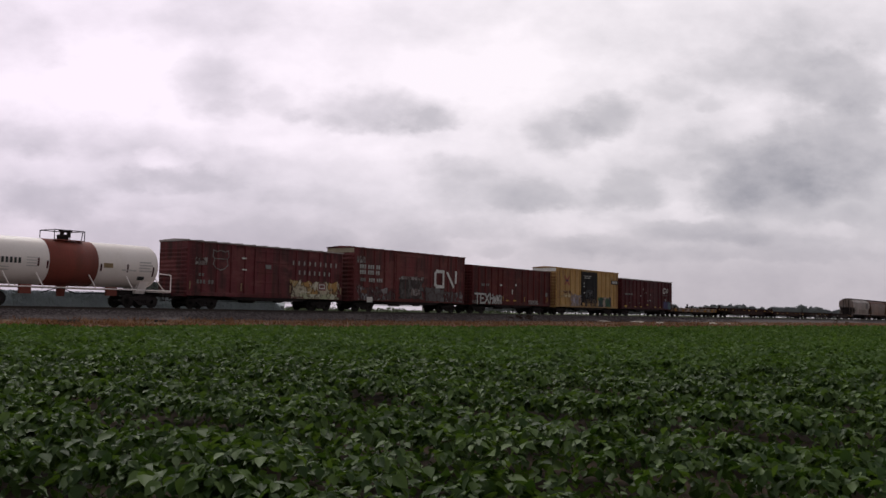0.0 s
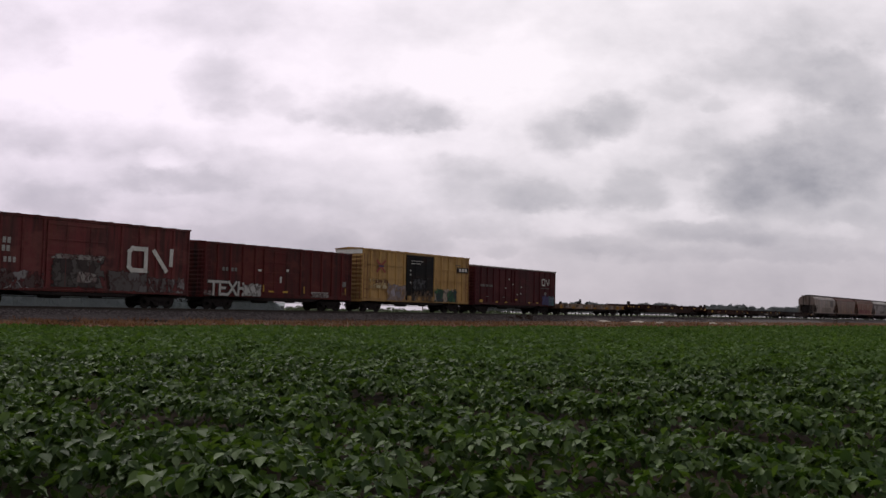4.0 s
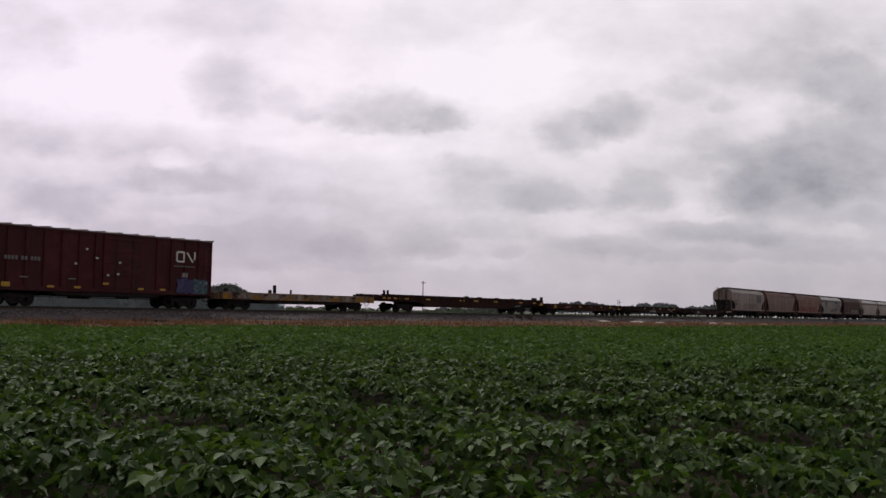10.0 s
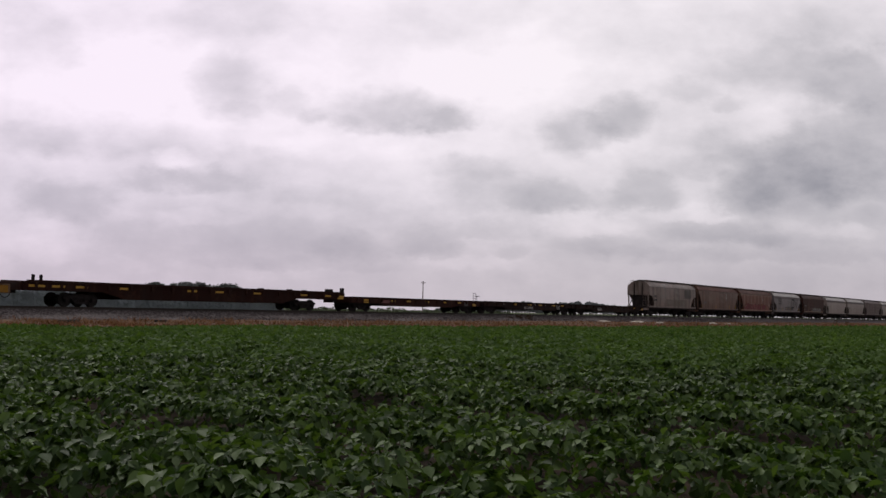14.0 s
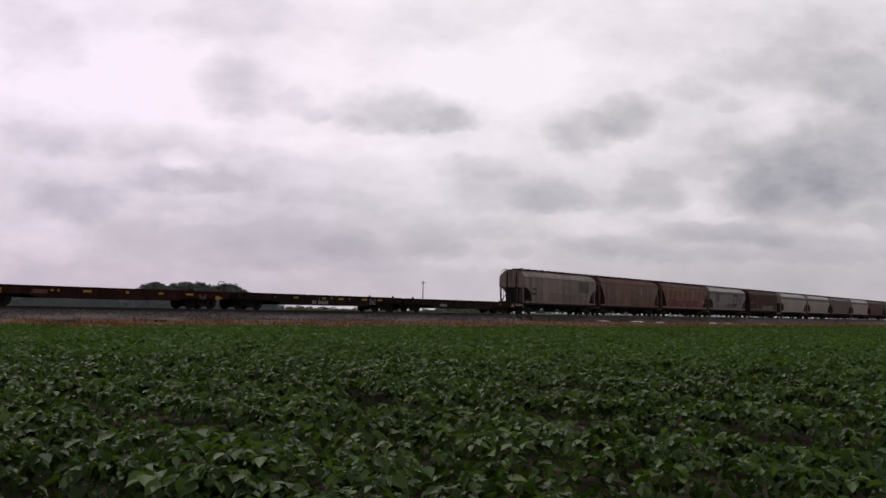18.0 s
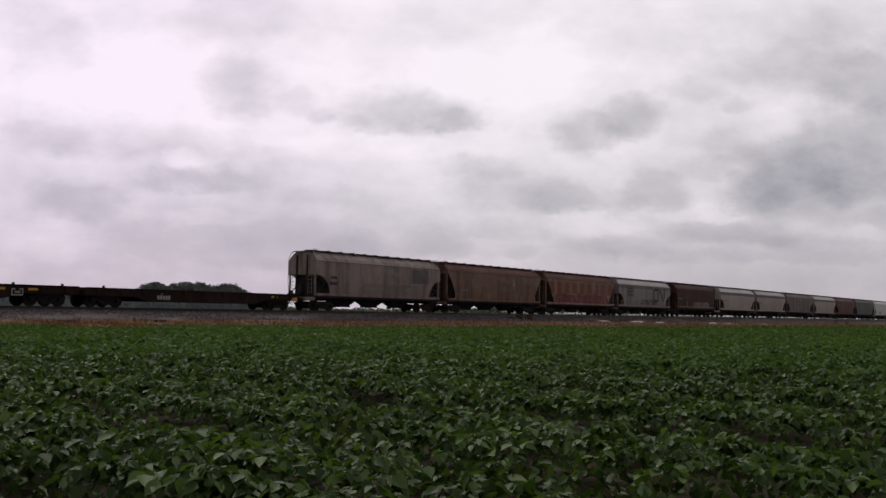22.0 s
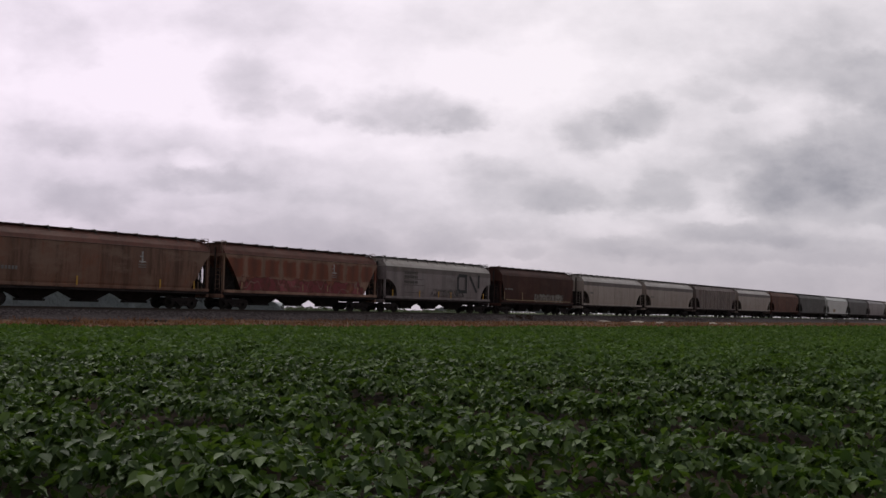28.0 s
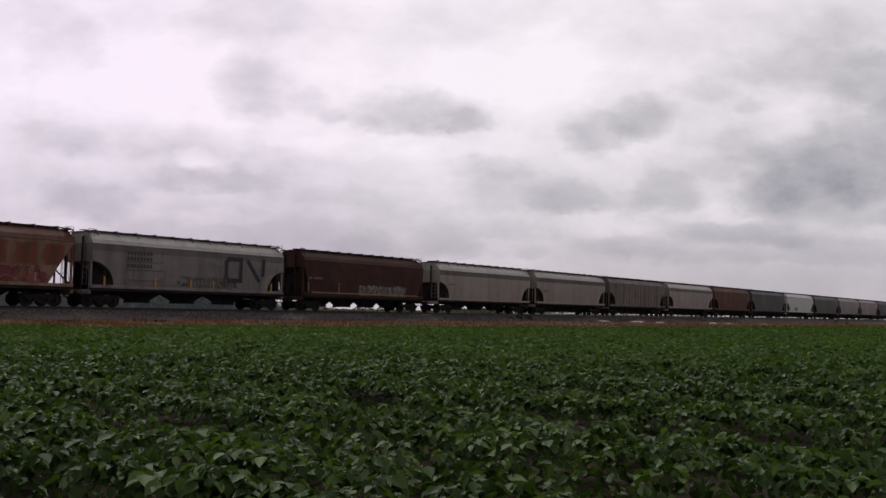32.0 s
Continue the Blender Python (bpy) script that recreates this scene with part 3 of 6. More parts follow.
def soybeans():
    """The crop: many leaflets set in rows across the track, finer near the tripod."""
    rng = np.random.default_rng(11)
    spots = []
    n0, near = 720.0, 16.0
    for wedge, share in ((30.0, 1.0), (180.0, 0.12)):
        lo = -wedge if wedge < 90 else 30.0
        hi = wedge if wedge < 90 else 330.0
        span = radians(hi - lo)
        n1 = int(span / 2 * near ** 2 * n0 * share)
        d1 = near * np.sqrt(rng.random(n1))
        far = 300.0 if share == 1.0 else 90.0
        n2 = int(span * near ** 2 * n0 * share * math.log(far / near))
        d2 = near * np.exp(rng.random(n2) * math.log(far / near))
        d = np.concatenate([d1, d2])
        a = radians(VIEW) + np.radians(lo + (hi - lo) * rng.random(len(d)))
        grow = np.maximum(1.0, d / near) * (1.0 if share == 1.0 else 2.4)
        spots.append(np.stack([d * np.cos(a), EYE[1] + d * np.sin(a), grow, d], 1))
    p = np.concatenate(spots)
    p = p[(p[:, 1] < field_edge(p[:, 0]) + 0.15 * np.sin(p[:, 0] * 3.1)) & (p[:, 3] > 2.2)]
    p = p[(p[:, 3] > 35) | ((p[:, 3] > 28) & (rng.random(len(p)) < 0.5)) | ((p[:, 3] < 28) & (rng.random(len(p)) < np.where(p[:, 3] < 11, 0.16, 0.05)))]
    # the wheel lanes stay bare near the tripod
    lane = np.abs((p[:, 0] - 2.64 + LANE / 2) % LANE - LANE / 2)
    p = p[(p[:, 3] > 28) | (lane > 0.5)]
    # far canopy: leaflets strewn over a rolling surface
    x, y, grow, d = p.T
    n = len(x)
    swell = np.sin(x * 0.43 + 1.2 * np.sin(y * 0.21)) + np.sin(y * 0.57 + 2.1 * np.sin(x * 0.37)) + np.sin(y * 1.9 + x * 0.7) + 0.8 * np.sin(y * 4.7 + x * 1.3)
    z = 0.58 + 0.03 * swell - rng.random(n) ** 2.0 * 0.34 - 0.05 * np.clip(grow - 1, 0, 4)
    z = np.where(d < 28, rng.uniform(0.05, 0.34, n), z)
    ln = rng.uniform(0.075, 0.14, n) * grow ** 0.92
    wd = ln * rng.uniform(0.58, 0.74, n)
    head, tilt, rollv = rng.uniform(0, 6.2832, n), rng.normal(0.15, 0.65, n), rng.normal(0, 0.55, n)
    x, y, z, d, ln, wd, head, tilt, rollv = near_plants(rng, x, y, z, d, ln, wd, head, tilt, rollv)
    n = len(x)
    f = np.stack([np.cos(head) * np.cos(tilt), np.sin(head) * np.cos(tilt), -np.sin(tilt)], 1)
    s0 = np.stack([-np.sin(head), np.cos(head), np.zeros(n)], 1)
    up = np.cross(f, s0)
    s = s0 * np.cos(rollv)[:, None] + up * np.sin(rollv)[:, None]
    up = np.cross(f, s)
    c = np.stack([x, y, z], 1)
    L, W = ln[:, None], wd[:, None]
    sag = 0.12
    base, tip = c - f * L * 0.5, c + f * L * 0.5 - up * L * 0.10
    nearby = d < 20
    # close leaflets: two folded halves of four corners with a pointed tip
    b, t, ss, uu, ll, ww, ff = base[nearby], tip[nearby], s[nearby], up[nearby], L[nearby], W[nearby], f[nearby]
    mid1 = b + ff * ll * 0.30 + ss * ww * 0.5 + uu * ww * sag
    mid2 = b + ff * ll * 0.62 + ss * ww * 0.42 + uu * ww * sag
    mid3 = b + ff * ll * 0.30 - ss * ww * 0.5 + uu * ww * sag
    mid4 = b + ff * ll * 0.62 - ss * ww * 0.42 + uu * ww * sag
    k = len(b)
    co = np.empty((k, 6, 3))
    for i, q in enumerate((b, mid1, mid2, t, mid4, mid3)):
        co[:, i] = q
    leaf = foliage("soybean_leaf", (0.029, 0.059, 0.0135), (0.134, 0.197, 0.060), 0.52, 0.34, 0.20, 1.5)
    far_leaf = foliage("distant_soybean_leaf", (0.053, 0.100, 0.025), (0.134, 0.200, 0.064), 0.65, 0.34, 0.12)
    me = bpy.data.meshes.new("soybean_crop")
    me.vertices.add(k * 6)
    me.vertices.foreach_set("co", co.astype(np.float32).ravel())
    idx = (np.arange(k)[:, None] * 6 + np.array([0, 1, 2, 3, 0, 3, 4, 5])[None, :]).astype(np.int32)
    me.loops.add(k * 8)
    me.loops.foreach_set("vertex_index", idx.ravel())
    me.polygons.add(k * 2)
    me.polygons.foreach_set("loop_start", np.arange(k * 2, dtype=np.int32) * 4)
    me.polygons.foreach_set("loop_total", np.full(k * 2, 4, dtype=np.int32))
    me.update(calc_edges=True)
    me.materials.append(leaf)
    tagged(new("soybean_crop", me), "dense green soybean plants with broad soft leaves in rows", "crop", kind="stuff")
    q = ~nearby
    b, t, ss, ww, ff, ll = base[q], tip[q], s[q], W[q], f[q], L[q]
    co = np.empty((len(b), 4, 3))
    for i, v in enumerate((b, b + ff * ll * 0.45 + ss * ww * 0.55, t, b + ff * ll * 0.45 - ss * ww * 0.55)):
        co[:, i] = v
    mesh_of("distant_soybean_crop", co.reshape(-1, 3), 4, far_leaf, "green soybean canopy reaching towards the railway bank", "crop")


# ---- distance ----
def ray_place(px, dist):
    """The ground point at that depth in the direction of a bearing given on the picture's scale."""
    x = (px - 784) / FOC * dist
    c, s = math.cos(radians(VIEW)), math.sin(radians(VIEW))
    return (EYE[0] + dist * c + x * s, EYE[1] + dist * s - x * c)


def tree(seed, height, spread, leaf, bark):
    rnd = random.Random(seed)
    root = tagged(new("tree"), "broad deciduous tree on the far horizon, haze painted into its leaves", "tree", "trees on the horizon")
    bm = bmesh.new()
    top = Vector((rnd.uniform(-.3, .3), rnd.uniform(-.3, .3), height * 0.55))
    rod(bm, (0, 0, -0.1), top * 0.5, 0.035 * height, 7, 0.024 * height)
    rod(bm, top * 0.5, top, 0.024 * height, 7, 0.014 * height)
    ends = []
    for i in range(7):
        a = i * 0.9 + rnd.random()
        st = top * rnd.uniform(0.35, 0.95)
        en = st + Vector((math.cos(a) * spread * 0.34, math.sin(a) * spread * 0.34, height * rnd.uniform(0.12, 0.3)))
        rod(bm, st, en, 0.012 * height, 5, 0.004 * height)
        ends.append(en)
    part("trunk", bm, bark, root)
    rng = np.random.default_rng(seed)
    cl = []
    for i in range(110):
        a, r = rng.uniform(0, 6.28), spread * 0.5 * math.sqrt(rng.random())
        hh = height * (0.18 + 0.70 * rng.random() ** 0.45 * math.sqrt(max(0.05, 1 - 0.85 * (r / (spread * 0.5)) ** 2)))
        cl.append((r * math.cos(a), r * math.sin(a), hh))
    cl = np.array(cl + [tuple(e) for e in ends])
    n = 5200
    c = cl[rng.integers(0, len(cl), n)]
    v = rng.normal(0, 1, (n, 3))
    v /= np.linalg.norm(v, axis=1)[:, None]
    c = c + v * (height * 0.11 * rng.random(n) ** 0.4)[:, None] * np.array([1, 1, 0.8])
    c[:, 2] = np.maximum(c[:, 2], height * 0.1)
    sz = rng.uniform(0.022, 0.042, n)[:, None] * height
    a, b = rng.normal(0, 1, (n, 3)), rng.normal(0, 1, (n, 3))
    a /= np.linalg.norm(a, axis=1)[:, None]
    b = np.cross(a, b)
    b /= np.linalg.norm(b, axis=1)[:, None]
    co = np.stack([c - a * sz, c + b * sz * .6, c + a * sz, c - b * sz * .6], 1).reshape(-1, 3)
    me = bpy.data.meshes.new("crown")
    me.from_pydata([tuple(q) for q in co], [], [tuple(range(4 * i, 4 * i + 4)) for i in range(n)])
    me.materials.append(leaf)
    ob = new("crown", me)
    ob.parent = root
    return root


def woods():
    # Distance haze is put into both leaf colours as a pale grey.
    leaf = foliage("haze_paled_far_leaves", (0.22, 0.228, 0.236), (0.29, 0.298, 0.306), 0.95, 0.0, 0.03)
    near_leaf = foliage("haze_greyed_leaves", (0.150, 0.156, 0.146), (0.178, 0.184, 0.172), 0.95, 0.0, 0.03)
    bark = plain("tree_bark", (0.08, 0.065, 0.05), 0.9)
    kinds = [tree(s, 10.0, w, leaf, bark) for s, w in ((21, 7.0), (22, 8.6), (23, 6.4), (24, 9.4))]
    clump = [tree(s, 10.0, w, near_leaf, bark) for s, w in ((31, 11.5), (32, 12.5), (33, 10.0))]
    rnd = random.Random(4)
    used = 0
    # a clump with three humps, and a long broken line of trees farther off
    spots = [(267, 420, 0.98), (272, 425, 1.16), (277, 428, 1.22), (284, 430, 1.12), (292, 440, 1.00), (303, 450, 1.08), (316, 445, 1.17), (328, 440, 1.23), (340, 438, 1.24),
             (352, 440, 1.23), (364, 442, 1.19), (376, 445, 1.10), (388, 450, .98), (398, 440, 1.20), (407, 438, 1.22), (418, 445, 1.08), (430, 450, .92), (438, 455, .72)]
    count = 0
    for px, dist, s in spots:
        x, y = ray_place(px, dist)
        m = pose(x, y, 0, 0, 0, rnd.uniform(0, 360)) @ Matrix.Diagonal((s * 1.12, s * 1.12, s * 1.13, 1))
        count = place_tree(clump, count, m)
    px = 776.0
    while px < 1640:
        gap = 0.55 if 950 < px < 966 else float(np.interp(px, (776, 830, 868, 884, 900), (0.40, 0.54, 0.62, 0.80, 1.0)))
        dist = 640 + rnd.uniform(-25, 40)
        s = gap * rnd.uniform(0.84, 1.06) * (0.98 + 0.10 * math.sin(px * 0.05))
        x, y = ray_place(px, dist)
        m = pose(x, y, 0, 0, 0, rnd.uniform(0, 360)) @ Matrix.Diagonal((s, s, s, 1))
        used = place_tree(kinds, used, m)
        px += rnd.uniform(5, 9)


def place_tree(kinds, used, m):
    if used < len(kinds):
        kinds[used].matrix_basis = m
    else:
        kind = kinds[used % len(kinds)]
        copy_thing(kind, m @ Matrix.Diagonal([1 / q for q in kind.scale] + [1]))
    return used + 1


def far_crop():
    """A tall stand of maize beyond the line, hazy by its painted colour, ending at a small shed."""
    rng = np.random.default_rng(8)
    a, b = np.array(ray_place(-90, 104)), np.array(ray_place(500, 112))
    n = 26000
    f, back = rng.random(n), rng.random(n) ** 3 * 30
    dirv = (b - a) / np.linalg.norm(b - a)
    nor = np.array([-dirv[1], dirv[0]])
    p = a + (b - a) * f[:, None] + nor * back[:, None]
    h = rng.uniform(2.88, 3.04, n) * np.interp(f, (0, 0.93, 1.0), (1.0, 1.0, 0.62))
    z0 = h * (1 - rng.random(n) ** 1.6 * 0.97) - 0.12
    z1 = np.minimum(h, z0 + rng.uniform(0.1, 0.4, n))
    ang, w = rng.uniform(0, 6.28, n), rng.uniform(0.06, 0.12, n)
    ln = rng.uniform(-0.35, 0.35, (n, 2))
    co = np.empty((n, 4, 3))
    ca, sa = w * np.cos(ang), w * np.sin(ang)
    co[:, 0] = np.stack([p[:, 0] - ca, p[:, 1] - sa, z0], 1)
    co[:, 1] = np.stack([p[:, 0] + ca, p[:, 1] + sa, z0], 1)
    co[:, 2] = np.stack([p[:, 0] + ln[:, 0] + ca * .4, p[:, 1] + ln[:, 1] + sa * .4, z1], 1)
    co[:, 3] = np.stack([p[:, 0] + ln[:, 0] - ca * .4, p[:, 1] + ln[:, 1] - sa * .4, z1], 1)
    # Pale blue-grey leaf colour carries the haze of the distance.
    leaf = foliage("haze_tinted_maize_leaves", (0.305, 0.325, 0.352), (0.322, 0.342, 0.370), 0.95, 0.0, 0.03)
    mesh_of("maize_field", co.reshape(-1, 3), 4, leaf, "tall maize field beyond the railway, haze painted into its leaf colour", "crop")
    # the close-packed stalks behind the outer leaves
    cols, levels = 900, (0.0, 0.6, 1.2, 1.8, 2.3, 2.66, 2.80, 2.86)
    verts, faces, m = [], [], len(levels)
    for i in range(cols + 1):
        q = i / cols
        low_end = float(np.interp(q, (0, 0.93, 1.0), (1.0, 1.0, 0.62)))
        for t, z in enumerate(levels):
            off = 0.1 + rng.uniform(-0.05, 0.05) + (1.2 if t == m - 2 else 30.0 if t == m - 1 else 0.0)
            g = a + (b - a) * q + nor * off
            verts.append((g[0], g[1], z * low_end + (rng.uniform(-0.06, 0.06) if t else 0)))
    for i in range(cols):
        for t in range(m - 1):
            o = i * m + t
            faces.append((o, o + m, o + m + 1, o + 1))
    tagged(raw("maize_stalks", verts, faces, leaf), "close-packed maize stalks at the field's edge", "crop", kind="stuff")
    x, y = ray_place(497, 232)
    shed = tagged(new("shed"), "small grey farm shed with a pitched metal roof", "shed")
    shed.matrix_basis = pose(x, y, 0, 0, 0, VIEW - 80)
    wall = part("wall", B(-1.2, 1.2, -1.5, 1.5, 0, 1.9), plain("grey_boards", (0.13, 0.13, 0.14), 0.8), shed)
    part("roof", prism(bmesh.new(), [(-1.7, 1.85), (0, 2.75), (1.7, 1.85), (1.7, 1.93), (0, 2.85), (-1.7, 1.93)], "x", -1.35, 1.35), plain("grey_roof_sheet", (0.26, 0.27, 0.29), 0.6), shed)
    part("door", B(-0.4, 0.4, -1.54, -1.5, 0, 1.7), plain("shed_door_boards", (0.12, 0.1, 0.09), 0.8), shed)


def low_hedge():
    rng = np.random.default_rng(14)
    n = 5200
    px = rng.uniform(508, 905, n)
    lump = 0.35 + 0.45 * (np.sin(px * 0.11) + np.sin(px * 0.047 + 1) + np.sin(px * 0.31)) / 3
    dist = 330 + rng.uniform(-6, 6, n)
    c, s = math.cos(radians(VIEW)), math.sin(radians(VIEW))
    xx = (px - 784) / FOC * dist
    ctr = np.stack([EYE[0] + dist * c + xx * s, EYE[1] + dist * s - xx * c, (1.35 + 1.5 * np.clip(lump, 0, 1)) * rng.random(n)], 1)
    a, b = rng.normal(0, 1, (n, 3)), rng.normal(0, 1, (n, 3))
    a /= np.linalg.norm(a, axis=1)[:, None]
    b = np.cross(a, b)
    b /= np.linalg.norm(b, axis=1)[:, None]
    sz = rng.uniform(0.2, 0.42, n)[:, None]
    co = np.stack([ctr - a * sz, ctr + b * sz * .6, ctr + a * sz, ctr - b * sz * .6], 1).reshape(-1, 3)
    mesh_of("hedge", co, 4, foliage("hedge_leaves", (0.065, 0.078, 0.05), (0.12, 0.135, 0.09), 0.7, 0.15, 0.2), "low uneven hedge along a distant field edge", "hedge")


def pole():
    x, y = ray_place(750, 240)
    root = tagged(new("utility_pole"), "thin weathered timber pole with a short crossarm", "utility pole")
    root.matrix_basis = pose(x, y, 0, 0, 0, VIEW - 60)
    bm = rod(bmesh.new(), (0, 0, -0.05), (0, 0, 9.0), 0.16, 10, 0.10)
    part("post", bm, M["pole"], root)
    part("crossarm", bev(B(-0.65, 0.65, -0.07, 0.07, 8.55, 8.70), 0.01), M["pole"], root)
    for q in (-0.55, 0.0, 0.55):
        z = 8.70 if q else 9.0
        part("insulator", rod(bmesh.new(), (q, 0, z), (q, 0, z + 0.16), 0.06, 8, 0.04), plain("glazed_insulator", (0.2, 0.2, 0.2), 0.3), root)


def bank_height(x, y):
    f = (y + 3.7) / (field_edge(x) + 3.7)
    return float(np.interp(f, (0, 0.35, 0.7, 1.0), (0.72, 0.56, 0.42, 0.33)))


def bank_clutter():
    """Pale gravel heaps, a few discarded sleeper ends and dark weeds on the bank."""
    pale = plain("pale_gravel", (0.42, 0.36, 0.31), 0.95, 0, 9, 0.35)
    rnd = random.Random(12)
    for px, dist, ln, wd, h in ((1068, 106, 3.4, 1.1, .16), (1130, 111, 3.8, 1.2, .18), (1170, 113, 2.6, 1.0, .14), (1262, 121, 3.6, 1.2, .20), (1290, 123, 2.0, .9, .14), (1355, 129, 2.6, 1.0, .16), (1420, 134, 2.4, 1.0, .14)):
        x, y = ray_place(px, dist)
        bm, n = bmesh.new(), 18
        top = bm.verts.new((0, 0, h))
        rings = []
        for r, z in ((.35, .85), (.7, .45), (1.0, -.3)):
            rings.append([bm.verts.new((ln / 2 * r * math.cos(6.2832 * i / n) * rnd.uniform(.85, 1.1), wd / 2 * r * math.sin(6.2832 * i / n) * rnd.uniform(.85, 1.1), h * z * rnd.uniform(.8, 1.1))) for i in range(n)])
        for i in range(n):
            bm.faces.new((top, rings[0][i], rings[0][(i + 1) % n]))
            for p, q in zip(rings[:-1], rings[1:]):
                bm.faces.new((p[i], q[i], q[(i + 1) % n], p[(i + 1) % n]))
        ob = part("gravel_heap", bm, pale, None, "low spilled heap of pale sandy gravel on the bank")
        tagged(ob, category="gravel heap", group="gravel heaps")
        ob.matrix_basis = pose(x, y, bank_height(x, y), 0, 0, rnd.uniform(-6, 6))
    for px, dist in ((122, 50.3), (135, 51.0), (288, 55.6), (392, 59.8)):
        x, y = ray_place(px, dist)
        ob = part("discarded_tie", bev(B(-.38, .38, -.11, .11, 0, .15), .02), M["timber"], None, "short rotten sleeper end lying on the bank")
        tagged(ob, category="old tie", group="discarded ties")
        ob.matrix_basis = pose(x, y, bank_height(x, y) - .02, 0, 0, rnd.uniform(-30, 30))
    leaf = foliage("dark_weed_leaves", (0.05, 0.030, 0.024), (0.10, 0.062, 0.045), 0.9, 0.2, 0.1)
    for px, dist, h in ((920, 93, .55), (938, 94, .6), (905, 92, .4), (1480, 160, .7), (1500, 165, .6)):
        x, y = ray_place(px, dist)
        n = 160
        verts, faces = [], []
        for i in range(n):
            a, r, z = rnd.uniform(0, 6.28), .4 * math.sqrt(rnd.random()), h * rnd.random()
            q = Vector((r * math.cos(a), r * math.sin(a), z))
            d = Vector((rnd.gauss(0, 1), rnd.gauss(0, 1), rnd.gauss(0.6, .6))).normalized() * .10
            e = d.cross(Vector((rnd.random(), rnd.random(), .2))).normalized() * .04
            o = len(verts)
            verts += [q - e, q + e, q + d]
            faces.append((o, o + 1, o + 2))
        for i in range(5):
            o = len(verts)
            t = Vector((rnd.uniform(-.25, .25), rnd.uniform(-.25, .25), h))
            verts += [Vector((-.01, 0, -.02)), Vector((.01, 0, -.02)), t]
            faces.append((o, o + 1, o + 2))
        ob = tagged(raw("weed", verts, faces, leaf, None, "dark dry weed clump standing on the bank"), category="weed", group="weeds")
        ob.matrix_basis = pose(x, y, bank_height(x, y))


track()
verge()
loose_stones()
bank_clutter()
soybeans()
tufts()
woods()
far_crop()
low_hedge()
pole()


# ---- the train ----
SPEED = 8.044


def gone(t):
    """Metres that the train has rolled at t seconds; it slows a little."""
    a = t / 30
    return SPEED * (t + 30 * (-0.0803 * a ** 2 + 0.115 * a ** 3 - 0.0815 * a ** 4))


TRAIN, AXLES = [], []
SHARED = {}


def shared(name, key, build, material, parent, label="", at=(0, 0, 0), turn=0.0):
    """Parts that look alike share one mesh."""
    if key not in SHARED:
        ob = part(name, build(), material, parent, label)
        SHARED[key] = ob.data
    else:
        ob = tagged(new(name, SHARED[key]), label)
        ob.parent = parent
    ob.location, ob.rotation_euler = at, (0, 0, turn)
    return ob


def wheelset_mesh():
    bm = bmesh.new()
    rod(bm, (0, -1.0, 0), (0, 1.0, 0), 0.08, 10)
    for s in (-1, 1):
        prof = [(0.68, 0.445), (0.71, 0.42), (0.80, 0.415), (0.81, 0.36), (0.77, 0.34), (0.775, 0.16), (0.80, 0.14), (0.80, 0.08)]
        prof += [(0.70, 0.08), (0.70, 0.14), (0.725, 0.17), (0.725, 0.34), (0.685, 0.36)]
        n, rings = 24, []
        for i in range(n):
            a = 6.28318 * i / n
            rings.append([bm.verts.new((r * math.cos(a), s * y, r * math.sin(a))) for y, r in prof])
        for i in range(n):
            p, q = rings[i], rings[(i + 1) % n]
            for j in range(len(prof)):
                k = (j + 1) % len(prof)
                bm.faces.new((p[j], q[j], q[k], p[k]))
    bmesh.ops.recalc_face_normals(bm, faces=bm.faces)
    return bm


def side_frame_mesh():
    """Cast side frame with two openings, seen from the side."""
    bm = bmesh.new()
    prism(bm, [(-1.18, 0.52), (-1.10, 0.62), (-0.75, 0.66), (-0.45, 0.74), (0.45, 0.74), (0.75, 0.66), (1.10, 0.62), (1.18, 0.52), (1.10, 0.46), (0.72, 0.50), (-0.72, 0.50), (-1.10, 0.46)], "y", -0.07, 0.07)
    prism(bm, [(-0.75, 0.56), (-0.30, 0.16), (0.30, 0.16), (0.75, 0.56), (0.60, 0.56), (0.22, 0.28), (-0.22, 0.28), (-0.60, 0.56)], "y", -0.07, 0.07)
    for s in (-1, 1):
        box(bm, s * 0.30 - 0.06, s * 0.30 + 0.06, -0.075, 0.075, 0.24, 0.56)
        box(bm, s * 0.88 - 0.13, s * 0.88 + 0.13, -0.10, 0.10, 0.30, 0.54)
    for i in range(3):
        rod(bm, (-0.15 + 0.15 * i, 0, 0.28), (-0.15 + 0.15 * i, 0, 0.50), 0.055, 8)
    return bm


def bolster_mesh():
    bm = bmesh.new()
    prism(bm, [(-1.0, 0.42), (-0.4, 0.34), (0.4, 0.34), (1.0, 0.42), (1.0, 0.60), (0.35, 0.66), (-0.35, 0.66), (-1.0, 0.60)], "x", -0.18, 0.18)
    rod(bm, (0, 0, 0.62), (0, 0, 0.80), 0.2, 14)
    for s in (-1, 1):
        box(bm, -0.62, 0.62, s * 0.55 - 0.04, s * 0.55 + 0.04, 0.36, 0.46)
    return bm


def truck(car, x):
    t = shared("truck", "bolster", bolster_mesh, M["steel"], car, "cast steel two-axle truck, black with grease", (x, 0, 0))
    for y in (-0.98, 0.98):
        shared("side_frame", "side_frame", side_frame_mesh, M["steel"], t, "", (0, y, 0))
    for q in (-0.88, 0.88):
        w = shared("wheelset", "wheelset", wheelset_mesh, M["wheel"], t, "", (q, 0, 0.418))
        AXLES.append((w, q))


